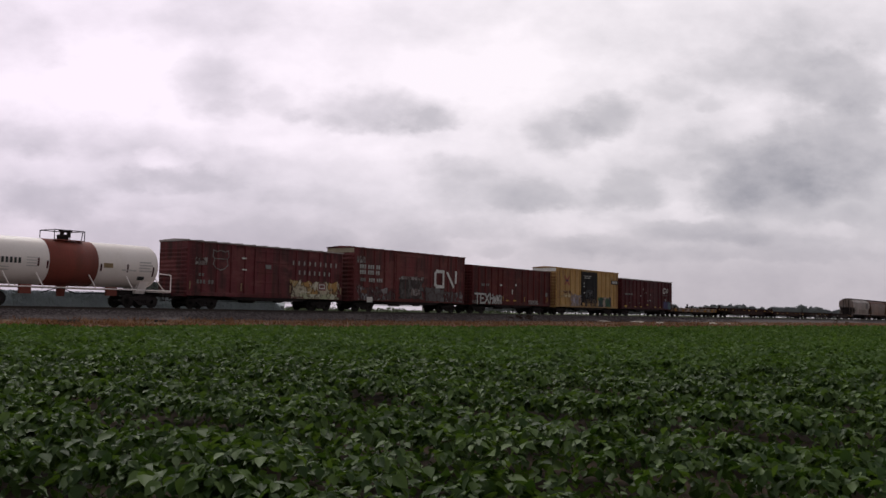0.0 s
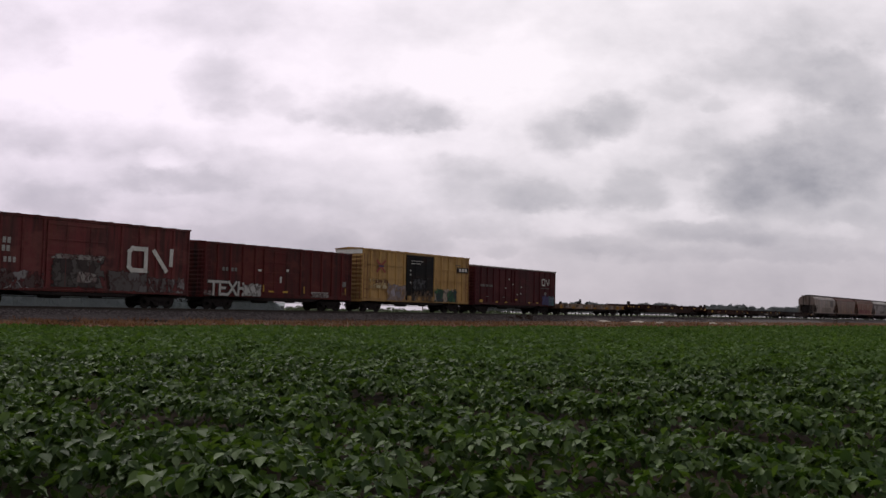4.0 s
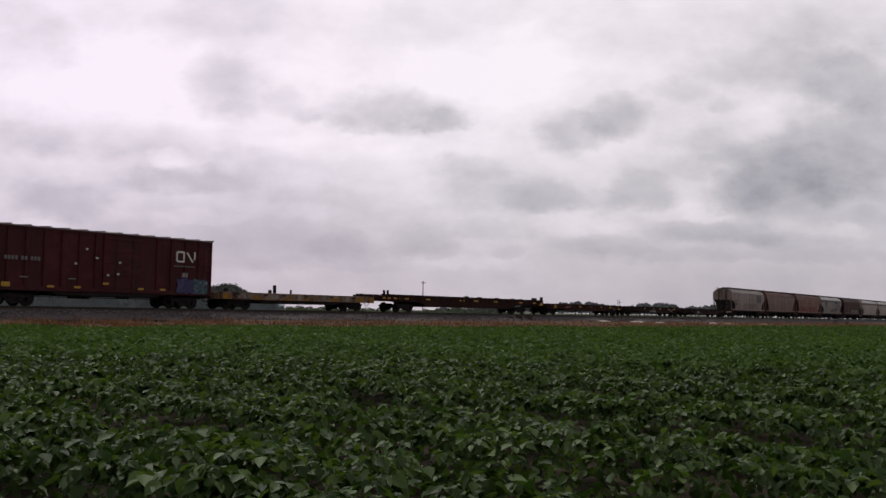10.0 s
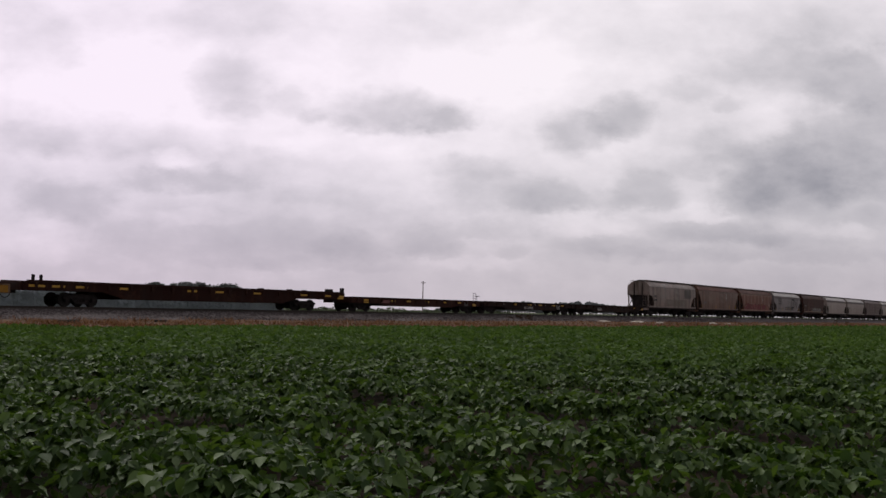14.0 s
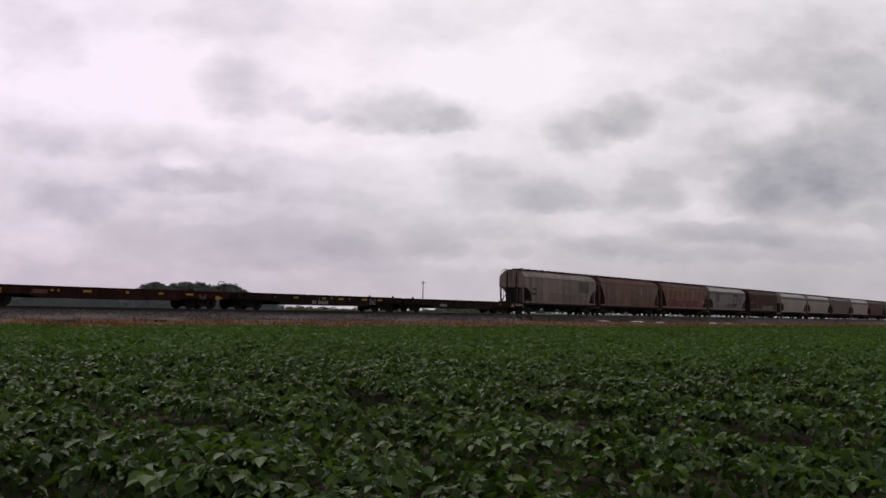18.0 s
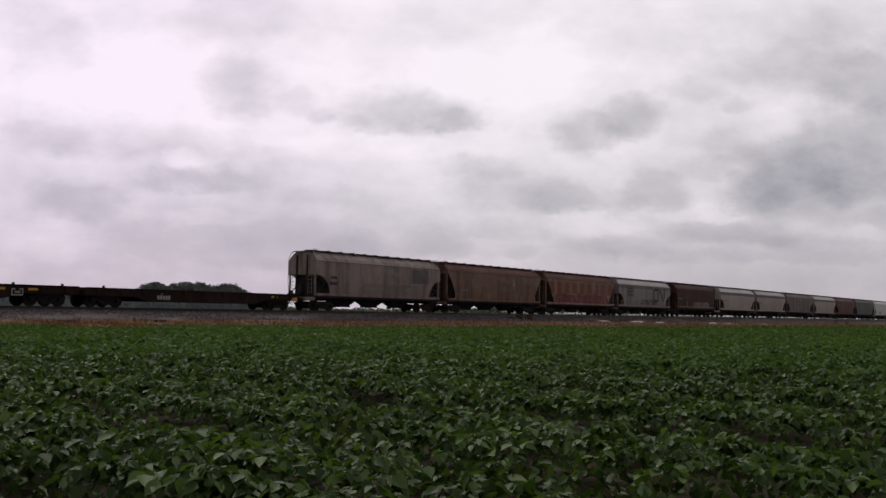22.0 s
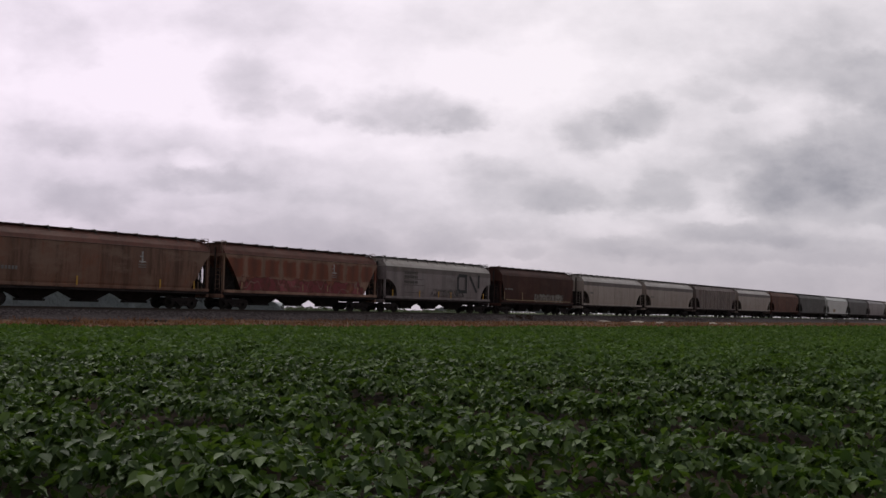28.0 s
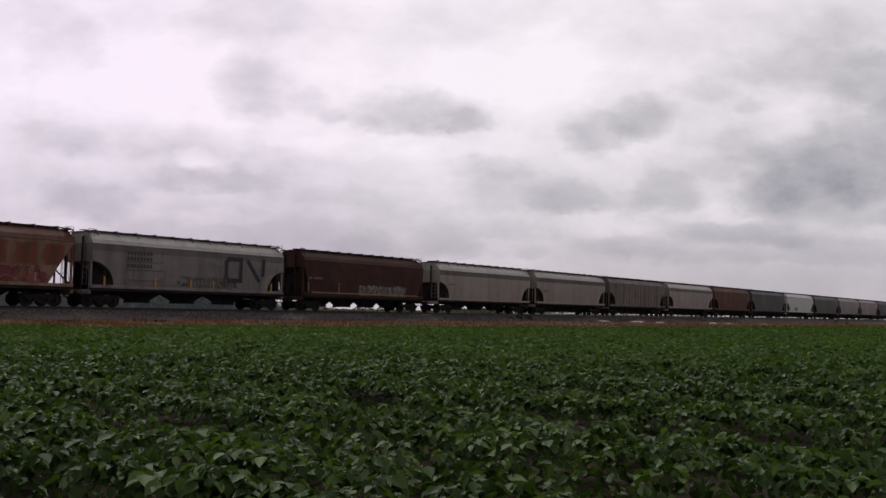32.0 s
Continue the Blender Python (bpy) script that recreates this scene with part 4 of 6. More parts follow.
def coupler_mesh():
    bm = bmesh.new()
    box(bm, -0.55, 0.10, -0.09, 0.09, 0.74, 0.94)
    box(bm, 0.10, 0.30, -0.16, 0.14, 0.72, 0.98)
    box(bm, 0.28, 0.40, 0.02, 0.16, 0.74, 0.96)
    return bm


def hose_mesh():
    return rods([(0, 0, 0.80), (0.10, 0, 0.62), (0.22, 0, 0.50), (0.36, 0, 0.46)], 0.025)


def ladder_mesh(h, w=0.42, step=0.36):
    bm = bmesh.new()
    for s in (-w / 2, w / 2):
        rod(bm, (s, 0, 0), (s, 0, h), 0.016, 5)
    z = 0.12
    while z < h:
        rod(bm, (-w / 2, 0, z), (w / 2, 0, z), 0.013, 5)
        z += step
    return bm


def new_car(name, label, x0, x1, group=""):
    """The Empty of one car: x0 and x1 are the ends of its body along the track at the start."""
    c = tagged(new(name), label, "freight car", group or "freight cars of the train")
    mid = (x0 + x1) / 2
    TRAIN.append((c, mid))
    return c, (x1 - x0)


def running_gear(car, length, bogie, reach):
    """Trucks, couplers and hoses common to all cars."""
    truck(car, -bogie / 2), truck(car, bogie / 2)
    for s in (-1, 1):
        shared("coupler", "coupler", coupler_mesh, M["steel"], car, "", (s * (length / 2 + reach - 0.38), 0, 0), 0 if s > 0 else math.pi)
        shared("air_hose", "hose", hose_mesh, M["steel"], car, "", (s * (length / 2 + reach - 0.5), -0.35, 0), 0 if s > 0 else math.pi)


# ---- marks on the sides ----
def bars(car, name, words, x, z, w, h, gap, y, material, label=""):
    """Rows of plain bars, one for each sign of a word that is not spelled out. words: bar counts; a word starts after a gap."""
    for n in words:
        for i in range(n):
            shared(name, ("bar", w, h, material.name), lambda: B(0, w, -0.006, 0, 0, h), material, car, label, (x, y, z))
            x += w + gap
        x += w


def patch(car, name, x0, x1, z0, z1, y, material, label=""):
    return part(name, B(x0, x1, y - 0.007, y, z0, z1), material, car, label)


def sprayed(car, x0, x1, z0, z1, y, material, label="faded spray paint, worn through in places"):
    """A film of spray paint on the side, as wide and tall as the painted piece."""
    ob = raw("spray_paint", [(x0, y, z0), (x1, y, z0), (x1, y, z1), (x0, y, z1)], [(0, 1, 2, 3)], material, car, label)
    return tagged(ob, kind="stuff")


def stroke(pts, w, y, bm=None):
    """A flat painted line of even width through points (x, z)."""
    bm = bm or bmesh.new()
    for (ax, az), (bx, bz) in zip(pts[:-1], pts[1:]):
        dx, dz = bx - ax, bz - az
        q = math.hypot(dx, dz)
        ux, uz = dx / q * w / 2, dz / q * w / 2
        v = [(ax - ux - uz, az - uz + ux), (ax - ux + uz, az - uz - ux), (bx + ux + uz, bz + uz - ux), (bx + ux - uz, bz + uz + ux)]
        y -= 0.0012
        bm.faces.new([bm.verts.new((p, y, r)) for p, r in v])
    bmesh.ops.recalc_face_normals(bm, faces=bm.faces)
    return bm


def emblem(car, x, z, h, y, material, label):
    """The owner's mark as plain shapes: a squarish ring and a thick slanting bar between two short ones."""
    w = h * 0.2
    g = h * 1.36
    a = [(x + g * 0.66, z + h), (x + g * 0.12, z + h), (x, z + h * 0.85), (x, z + h * 0.15), (x + g * 0.12, z), (x + g * 0.66, z), (x + g * 0.66, z + h)]
    part("emblem", stroke(a, w, y), material, car, label)
    part("emblem_bar", stroke([(x + g * 1.0, z + h * 0.92), (x + g * 1.5, z + h * 0.06)], w, y), material, car)
    part("emblem_bar", stroke([(x + g * 1.72, z + h), (x + g * 1.70, z + h * 0.35)], w, y), material, car)


def white_letters(car, x, z, h, y):
    """Sprayed block capitals T, E, X and a half-lost fourth, white over a dark rim."""
    w = h * 0.2
    rows = [[(0.0, 1.0), (0.95, 1.0)], [(0.48, 1.0), (0.48, 0.0)],
            [(1.12, 0.0), (1.12, 1.0), (1.78, 0.98)], [(1.12, 0.52), (1.62, 0.52)], [(1.12, 0.02), (1.85, 0.0)],
            [(1.98, 0.02), (2.78, 1.0)], [(2.02, 1.0), (2.82, 0.0)],
            [(3.02, 0.0), (3.05, 1.0)], [(3.05, 0.52), (3.5, 0.55)]]
    under, over = bmesh.new(), bmesh.new()
    for i, line in enumerate(rows):
        pts = [(x + h * a, z + h * b) for a, b in line]
        stroke(pts, w * 1.45, y - 0.003 * i, under)
        stroke(pts, w, y - 0.036 - 0.003 * i, over)
    tagged(part("spray_rim", under, M["mark_black"], car, "dark rim of the sprayed letters"), kind="stuff")
    tagged(part("spray_letters", over, M["mark_chalk"], car, "thick white sprayed capitals"), kind="stuff")


def torch(car, x, z, y):
    """A small worn emblem: a dot over a stem with a broad foot, and two short lines of stencil under it."""
    part("emblem", stroke([(x, z), (x, z + 0.36)], 0.13, y, stroke([(x - 0.2, z + 0.02), (x + 0.2, z + 0.02)], 0.09, y - 0.004)), M["mark_letter"], car, "small worn white emblem")
    part("emblem_dot", stroke([(x, z + 0.52), (x, z + 0.6)], 0.13, y), M["mark_letter"], car)
    part("emblem_arm", stroke([(x - 0.17, z + 0.33), (x - 0.02, z + 0.35)], 0.08, y - 0.008), M["mark_letter"], car)
    for q in (0.16, 0.30):
        patch(car, "stencil", x - 0.28, x + 0.28, z - q - 0.05, z - q, y, M["mark_grey"], "worn stencil line")


# ---- box cars ----
def boxcar(name, label, x0, x1, high, side, posts, door, door_mat, roof, end_top=None, ledges=()):
    car, length = new_car(name, label, x0, x1, "box cars")
    hl, hw, zb, ze = length / 2, 1.49, 0.98, high - 0.12
    part("body", B(-hl + 0.03, hl - 0.03, -hw + 0.05, hw - 0.05, zb, ze - 0.02), side, car, label)
    for s in (-1, 1):
        # frame of the side: sill, top rail, corner posts and outside posts
        y0, y1 = sorted((s * (hw - 0.05), s * (hw + 0.02)))
        part("side_sill", bev(B(-hl, hl, y0, y1, zb - 0.10, zb + 0.16), 0.01), side, car)
        part("top_rail", bev(B(-hl, hl, y0, y1, ze - 0.14, ze), 0.01), side, car)
        part("sill_skirt", prism(bmesh.new(), [(-hl * 0.55, zb - 0.09), (-hl * 0.42, zb - 0.30), (hl * 0.42, zb - 0.30), (hl * 0.55, zb - 0.09)], "y", *sorted((s * (hw - 0.12), s * (hw - 0.08)))), M["steel"], car)
        for q in (-hl + 0.06, hl - 0.06):
            part("corner_post", bev(B(q - 0.06, q + 0.06, *sorted((s * (hw - 0.05), s * (hw + 0.015))), zb + 0.16, ze - 0.14), 0.01), side, car)
        xs = []
        for i in range(posts):
            q = -hl + (i + 1) * length / (posts + 1)
            if not door[0] - 0.15 < q < door[1] + 0.15:
                xs.append(q)
        for q in xs:
            shared("side_post", (name, "post", side.name, high), lambda: prism(bmesh.new(), [(-0.085, 0.0), (-0.055, -0.10), (0.055, -0.10), (0.085, 0.0)], "z", zb + 0.16, ze - 0.14), side, car, "",
                   (q, s * (hw - 0.05), 0), 0 if s < 0 else math.pi)
        for zz in ledges:
            for a, b in ((-hl + 0.12, door[0] - 0.1), (door[1] + 0.1, hl - 0.12)):
                part("side_ledge", B(a, b, *sorted((s * (hw - 0.05), s * (hw + 0.035))), zz - 0.035, zz + 0.03), side, car)
        # the sliding door with its tracks, bars and handle
        d = part("door", bev(B(door[0], door[1], *sorted((s * (hw - 0.05), s * (hw + 0.045))), zb + 0.06, ze - 0.20), 0.012), door_mat, car)
        for i in range(5):
            zz = zb + 0.25 + (ze - zb - 0.65) * i / 4
            part("door_rib", bev(B(door[0] + 0.08, door[1] - 0.08, *sorted((s * (hw + 0.045), s * (hw + 0.075))), zz - 0.05, zz + 0.05), 0.012), door_mat, d)
        for q in (door[0] + (door[1] - door[0]) * 0.30, door[0] + (door[1] - door[0]) * 0.70):
            part("lock_bar", rod(bmesh.new(), (q, s * (hw + 0.10), zb + 0.1), (q, s * (hw + 0.10), ze - 0.25), 0.022, 6), door_mat, d)
        part("door_track", B(door[0] - 1.6, door[1] + 1.6 if door[1] + 1.6 < hl else hl - 0.1, *sorted((s * (hw + 0.0), s * (hw + 0.07))), zb - 0.02, zb + 0.05), side, car)
        for q in (-hl + 0.34, hl - 0.34):
            shared("ladder", ("ladder", round(high, 1)), lambda: ladder_mesh(high - 1.6), side, car, "", (q, s * (hw + 0.06), zb + 0.05))
            shared("sill_step", "step", lambda: rods([(-0.2, 0, 0), (-0.2, 0, -0.42), (0.2, 0, -0.42), (0.2, 0, 0)], 0.02), M["steel"], car, "", (q, s * (hw - 0.02), zb - 0.05))
    for s in (-1, 1):
        # pressed steel end with horizontal corrugations
        out, z, prof = s * hl, zb, []
        n = 11
        prof = [(s * (hl - 0.05), zb - 0.08)]
        for i in range(n):
            h = (ze - 0.45 - zb) / n
            zz = zb + i * h
            prof += [(s * (hl - 0.02), zz + h * 0.12), (s * (hl + 0.055), zz + h * 0.38), (s * (hl + 0.055), zz + h * 0.62), (s * (hl - 0.02), zz + h * 0.88)]
        prof += [(s * (hl - 0.02), ze - 0.42), (s * (hl - 0.05), ze - 0.42)]
        part("end_wall", prism(bmesh.new(), prof, "y", -hw + 0.06, hw - 0.06), side, car)
        cap = [(-hw + 0.04, ze - 0.42), (hw - 0.04, ze - 0.42), (hw - 0.04, ze - 0.045), (-hw + 0.04, ze - 0.045)]
        part("end_gable", prism(bmesh.new(), cap, "x", *sorted((s * (hl - 0.06), s * (hl + 0.0)))), end_top or side, car, "pale upper end panel" if end_top else "")
        shared("end_ladder", ("end_ladder", round(high, 1)), lambda: ladder_mesh(high - 1.7), side, car, "", (s * (hl + 0.10), -hw + 0.35, zb + 0.05), math.pi / 2)
        part("end_sill", bev(B(*sorted((s * (hl - 0.1), s * (hl + 0.14))), -hw + 0.1, hw - 0.1, zb - 0.16, zb + 0.02), 0.015), side, car)
    # roof panels with raised seams
    bm = bmesh.new()
    prism(bm, [(-hw - 0.03, ze + 0.02), (-hw - 0.03, ze - 0.04), (hw + 0.03, ze - 0.04), (hw + 0.03, ze + 0.02), (0, high - 0.03)], "x", -hl - 0.05, hl + 0.05)
    rf = part("roof", bm, roof, car)
    n, rise = 13, 0.075 if roof is M["roof_zinc"] else 0.045
    for i in range(n + 1):
        q = -hl + length * i / n
        shared("roof_seam", ("seam", round(high, 2), roof.name), lambda: prism(bmesh.new(), [(-hw - 0.045, ze - 0.03), (hw + 0.045, ze - 0.03), (hw + 0.045, ze + rise), (0, high + 0.02), (-hw - 0.045, ze + rise)], "x", -0.07, 0.07), roof, rf, "", (q, 0, 0))
    part("brake_wheel", ring(0.26, 0.02), M["steel"], car).matrix_basis = pose(hl + 0.16, 0.6, high - 1.1, 0, 90, 0)
    underframe(car, hl, zb - 0.06)
    running_gear(car, length, length * 0.755, 0.62)
    return car, hl, hw + 0.02, zb, ze


def ring(r, t, n=20):
    bm = bmesh.new()
    vs = [[bm.verts.new(((r + t * math.cos(b)) * math.cos(a), (r + t * math.cos(b)) * math.sin(a), t * math.sin(b))) for b in (0, 1.57, 3.14, 4.71)] for a in (6.28318 * i / n for i in range(n))]
    for i in range(n):
        for j in range(4):
            bm.faces.new((vs[i][j], vs[(i + 1) % n][j], vs[(i + 1) % n][(j + 1) % 4], vs[i][(j + 1) % 4]))
    for i in range(4):
        a = 6.28318 * i / 4
        rod(bm, (0, 0, 0), (r * math.cos(a), r * math.sin(a), 0), t * 0.8, 4)
    return bm


def underframe(car, hl, z, fish=0.0):
    bm = bmesh.new()
    prism(bm, [(-hl - 0.1, z), (hl + 0.1, z), (hl + 0.1, z - 0.28), (hl * 0.55, z - 0.30 - fish), (-hl * 0.55, z - 0.30 - fish), (-hl - 0.1, z - 0.28)], "y", -0.26, 0.26)
    part("centre_sill", bm, M["steel"], car)
    part("brake_cylinder", rod(bmesh.new(), (1.0, -0.75, z - 0.22), (1.75, -0.75, z - 0.22), 0.17, 12), M["steel"], car)
    part("air_reservoir", rod(bmesh.new(), (-2.3, -0.7, z - 0.24), (-1.0, -0.7, z - 0.24), 0.20, 12), M["steel"], car)
    part("brake_rigging", rods([(-hl * 0.6, -0.4, z - 0.36), (hl * 0.6, -0.4, z - 0.36)], 0.025), M["steel"], car)
    for i in range(5):
        q = -hl * 0.6 + hl * 1.2 * i / 4
        shared("cross_bearer", ("bearer", round(z, 2)), lambda: prism(bmesh.new(), [(-1.4, z), (1.4, z), (1.4, z - 0.10), (0.3, z - 0.28), (-0.3, z - 0.28), (-1.4, z - 0.10)], "x", -0.06, 0.06), M["steel"], car, "", (q, 0, 0))


def box_cars():
    # brown car with a shield emblem and pale sprayed panel
    c, hl, hw, zb, ze = boxcar("boxcar", "brown steel box car with faded white lettering and sprayed panel", 40.0, 55.1, 4.67, M["brown_a"], 11, (-1.65, 1.6), M["brown_a"], M["roof_zinc"])
    y = -hw - 0.035
    bars(c, "letter_bar", (9,), 2.05, 3.38, 0.14, 0.32, 0.44, y, M["mark_pale"])
    bars(c, "letter_bar", (7,), 2.7, 2.68, 0.14, 0.32, 0.40, y, M["mark_pale"])
    bars(c, "stencil_bar", (2,), -6.65, 2.2, 0.17, 0.2, 0.1, y, M["mark_grey"])
    bars(c, "stencil_bar", (3, 2), -6.8, 1.7, 0.17, 0.26, 0.1, y, M["mark_grey"])
    shield = [(-0.65, 1.3), (-0.35, 1.2), (0.0, 1.3), (0.35, 1.2), (0.65, 1.3), (0.7, 0.9), (0.55, 0.75), (0.65, 0.35), (0.35, 0.1), (0.0, 0.0), (-0.35, 0.1), (-0.65, 0.35), (-0.55, 0.75), (-0.7, 0.9), (-0.65, 1.3)]
    shield = [(-4.8 + p, 2.68 + 1.04 * q) for p, q in shield]
    part("emblem", stroke([(-5.35, 3.45), (-4.25, 3.45)], 0.05, y, stroke(shield, 0.06, y)), M["mark_grey"], c, "worn shield outline emblem")
    sprayed(c, 1.75, 7.45, 0.92, 2.32, y, spray("cream_and_ochre_spray", ((0.42, 0.36, 0.24), (0.36, 0.20, 0.07), (0.40, 0.35, 0.26), (0.33, 0.22, 0.10)), (0.075, 0.045, 0.03), 0.95, 0.86, (0.55, 0.50, 0.40)))
    sprayed(c, 2.3, 7.3, 0.90, 1.32, y - 0.004, spray("pale_green_spray", ((0.44, 0.42, 0.32), (0.36, 0.36, 0.24)), (0.10, 0.07, 0.04), 0.6, 0.7))
    part("spray_frame", stroke([(4.95, 1.72), (5.5, 1.72), (5.5, 2.0), (4.95, 2.0), (4.95, 1.72)], 0.07, y - 0.012), M["mark_white"], c, "small white sprayed frame")
    patch(c, "spray_square", 4.82, 5.65, 1.55, 2.12, y - 0.002, M["mark_dull"], "dull red sprayed square")
    for q in (-7.35, -2.9, 1.85, 7.35):
        patch(c, "reflector", q - 0.05, q + 0.05, 1.3, 1.85, y, M["mark_tan"], "dull yellow strip")
    patch(c, "door_plate", -0.75, -0.2, 2.95, 3.25, y - 0.09, M["mark_grey"], "small pale plate")
    patch(c, "placard", -2.9, -2.5, 3.55, 3.65, y, M["mark_white"]), patch(c, "placard", -2.85, -2.45, 2.75, 2.85, y, M["mark_white"])
    sprayed(c, -7.0, -5.9, 2.95, 3.5, y, M["ghost_spray"])
    # tall dark car with big emblem, grey spray along the foot
    c, hl, hw, zb, ze = boxcar("boxcar", "tall dark brown box car with white lettering and sprayed foot", 56.5, 72.0, 5.30, M["brown_b"], 11, (-2.4, 1.5), M["brown_b"], M["brown_b"], M["end_tan"])
    y = -hw - 0.035
    bars(c, "letter_bar", (3, 3, 2), -7.1, 3.50, 0.19, 0.33, 0.085, y, M["mark_letter"])
    bars(c, "letter_bar", (3, 3, 2), -7.1, 3.04, 0.19, 0.33, 0.08, y, M["mark_letter"])
    bars(c, "stencil_bar", (3,), -7.0, 2.46, 0.17, 0.28, 0.06, y, M["mark_grey"])
    bars(c, "stencil_bar", (3, 3), -5.95, 2.44, 0.17, 0.30, 0.10, y, M["mark_letter"])
    emblem(c, 3.1, 2.35, 1.36, y - 0.01, M["mark_white"], "large white owner's emblem")
    soot = spray("sooty_grey_spray", ((0.075, 0.062, 0.060), (0.050, 0.036, 0.036), (0.095, 0.082, 0.080)), (0.030, 0.022, 0.022), 0.55, 0.80)
    haze = spray("pale_violet_wash_spray", ((0.11, 0.090, 0.092), (0.08, 0.050, 0.050), (0.22, 0.2, 0.205)), (0.07, 0.028, 0.028), 0.8, 0.45, (0.28, 0.27, 0.28))
    sprayed(c, -2.3, 1.45, 1.15, 3.05, y - 0.06, soot)
    sprayed(c, -2.2, 1.4, 2.8, 3.12, y - 0.066, M["ghost_spray"])
    sprayed(c, -0.6, 1.0, 1.45, 2.1, y - 0.066, M["ghost_spray"])
    sprayed(c, -7.5, -2.4, 0.95, 2.15, y, haze)
    sprayed(c, 1.6, 4.6, 1.0, 2.35, y, spray("ash_violet_drip_spray", ((0.13, 0.115, 0.118), (0.10, 0.085, 0.085)), (0.060, 0.035, 0.035), 0.9, 0.75))
    sprayed(c, 4.5, 7.4, 1.0, 2.05, y - 0.002, haze)
    patch(c, "rust_patch", -6.9, -6.2, 1.5, 1.75, y - 0.004, M["orange_rust"], "ochre rusty smear")
    sprayed(c, -7.55, -6.3, 3.95, 4.55, y, M["ghost_spray"])
    patch(c, "placard", -6.2, -5.5, 0.78, 1.2, y - 0.02, M["mark_white"], "pale torn placard")
    # red-brown car with white scrawl
    c, hl, hw, zb, ze = boxcar("boxcar", "red-brown box car with white spray scrawl low on its side", 73.3, 88.1, 4.68, M["brown_c"], 12, (-2.05, 1.1), M["brown_c"], M["brown_c"])
    y = -hw - 0.035
    bars(c, "stencil_bar", (2, 2), -5.9, 2.66, 0.2, 0.24, 0.1, y, M["mark_grey"])
    white_letters(c, -7.05, 1.02, 0.86, y)
    sprayed(c, -4.2, -2.3, 0.95, 1.92, y - 0.07, spray("white_bubble_spray", ((0.42, 0.40, 0.39), (0.34, 0.32, 0.31)), (0.035, 0.016, 0.016), 0.5, 0.85))
    sprayed(c, -7.45, -6.6, 0.95, 1.3, y, M["ghost_spray"])
    bm = bmesh.new()
    bm.faces.new([bm.verts.new((3.75 + 0.95 * math.cos(a), y - 0.008, 1.42 + 0.42 * math.sin(a))) for a in [math.pi + math.pi * i / 14 for i in range(15)]])
    part("spray_bowl", bm, M["mark_pale"], c, "pale half-round sprayed shape")
    sprayed(c, 2.75, 4.75, 1.0, 1.4, y - 0.014, M["ghost_spray"])
    patch(c, "placard", 6.25, 6.8, 1.25, 1.45, y, M["orange_rust"], "dull orange placard")
    for q in (-1.6, -0.2):
        patch(c, "reflector", q, q + 0.5, 1.28, 1.4, y - 0.06, M["mark_yellow"], "yellow strip")
    for q in (-2.1, 2.0, 6.6):
        patch(c, "reflector", q, q + 0.1, 1.3, 1.8, y, M["mark_yellow"], "yellow strip")
    patch(c, "placard", -0.55, -0.38, 2.0, 2.45, y - 0.08, M["mark_white"]), patch(c, "placard", 6.3, 6.7, 1.9, 2.3, y, M["mark_grey"])
    patch(c, "placard", -2.6, -2.3, 2.75, 2.9, y, M["mark_white"]), patch(c, "placard", 0.1, 0.35, 2.85, 3.0, y - 0.06, M["mark_white"])
    # tall yellow car with a black door
    c, hl, hw, zb, ze = boxcar("boxcar", "tall faded yellow box car with a black sliding door", 89.4, 104.6, 5.27, M["yellow"], 13, (-1.88, 2.0), M["black"], M["yellow"], M["end_white"], (1.9, 2.85, 3.9))
    y = -hw - 0.035
    part("emblem", stroke([(-5.82, 4.22), (-4.85, 3.36)], 0.2, y - 0.03, stroke([(-5.82, 3.36), (-4.85, 4.22)], 0.2, y - 0.034)), M["mark_red"], c, "worn red crossed-arrow emblem")
    part("emblem_edge", stroke([(-5.62, 3.79), (-5.05, 3.79)], 0.13, y - 0.040), M["mark_blue"], c, "blue bar of the emblem")
    patch(c, "name_panel", 5.5, 7.35, 3.74, 4.2, y - 0.03, M["black"], "black panel with white bars")
    bars(c, "letter_bar", (3,), 5.85, 3.83, 0.34, 0.28, 0.12, y - 0.04, M["mark_white"])
    bars(c, "stencil_bar", (3, 2), -6.0, 2.38, 0.2, 0.26, 0.1, y - 0.03, M["orange_rust"])
    patch(c, "door_foot", -1.8, 1.95, 1.02, 1.42, y - 0.075, M["yellow"], "rusty yellow strip at the foot of the door")
    sprayed(c, -4.6, -1.85, 0.98, 2.45, y - 0.03, spray("lilac_white_spray", ((0.34, 0.30, 0.33), (0.27, 0.21, 0.2), (0.20, 0.17, 0.19)), (0.22, 0.14, 0.085), 0.6, 0.52))
    sprayed(c, 1.95, 5.75, 0.98, 2.2, y - 0.03, spray("green_and_grey_spray", ((0.025, 0.075, 0.045), (0.34, 0.27, 0.22), (0.030, 0.045, 0.050), (0.05, 0.13, 0.06)), (0.035, 0.035, 0.035), 0.55, 0.66))
    sprayed(c, -6.9, -4.4, 1.95, 2.75, y - 0.03, spray("faint_cream_spray", ((0.48, 0.36, 0.2), (0.4, 0.28, 0.13)), (0.27, 0.16, 0.07), 0.34, 0.4))
    sprayed(c, -1.3, 1.1, 1.9, 3.15, y - 0.10, spray("thin_grey_spray", ((0.016, 0.015, 0.017),), (0.075, 0.075, 0.085), 0.8, 0.5, (0.12, 0.12, 0.13)))
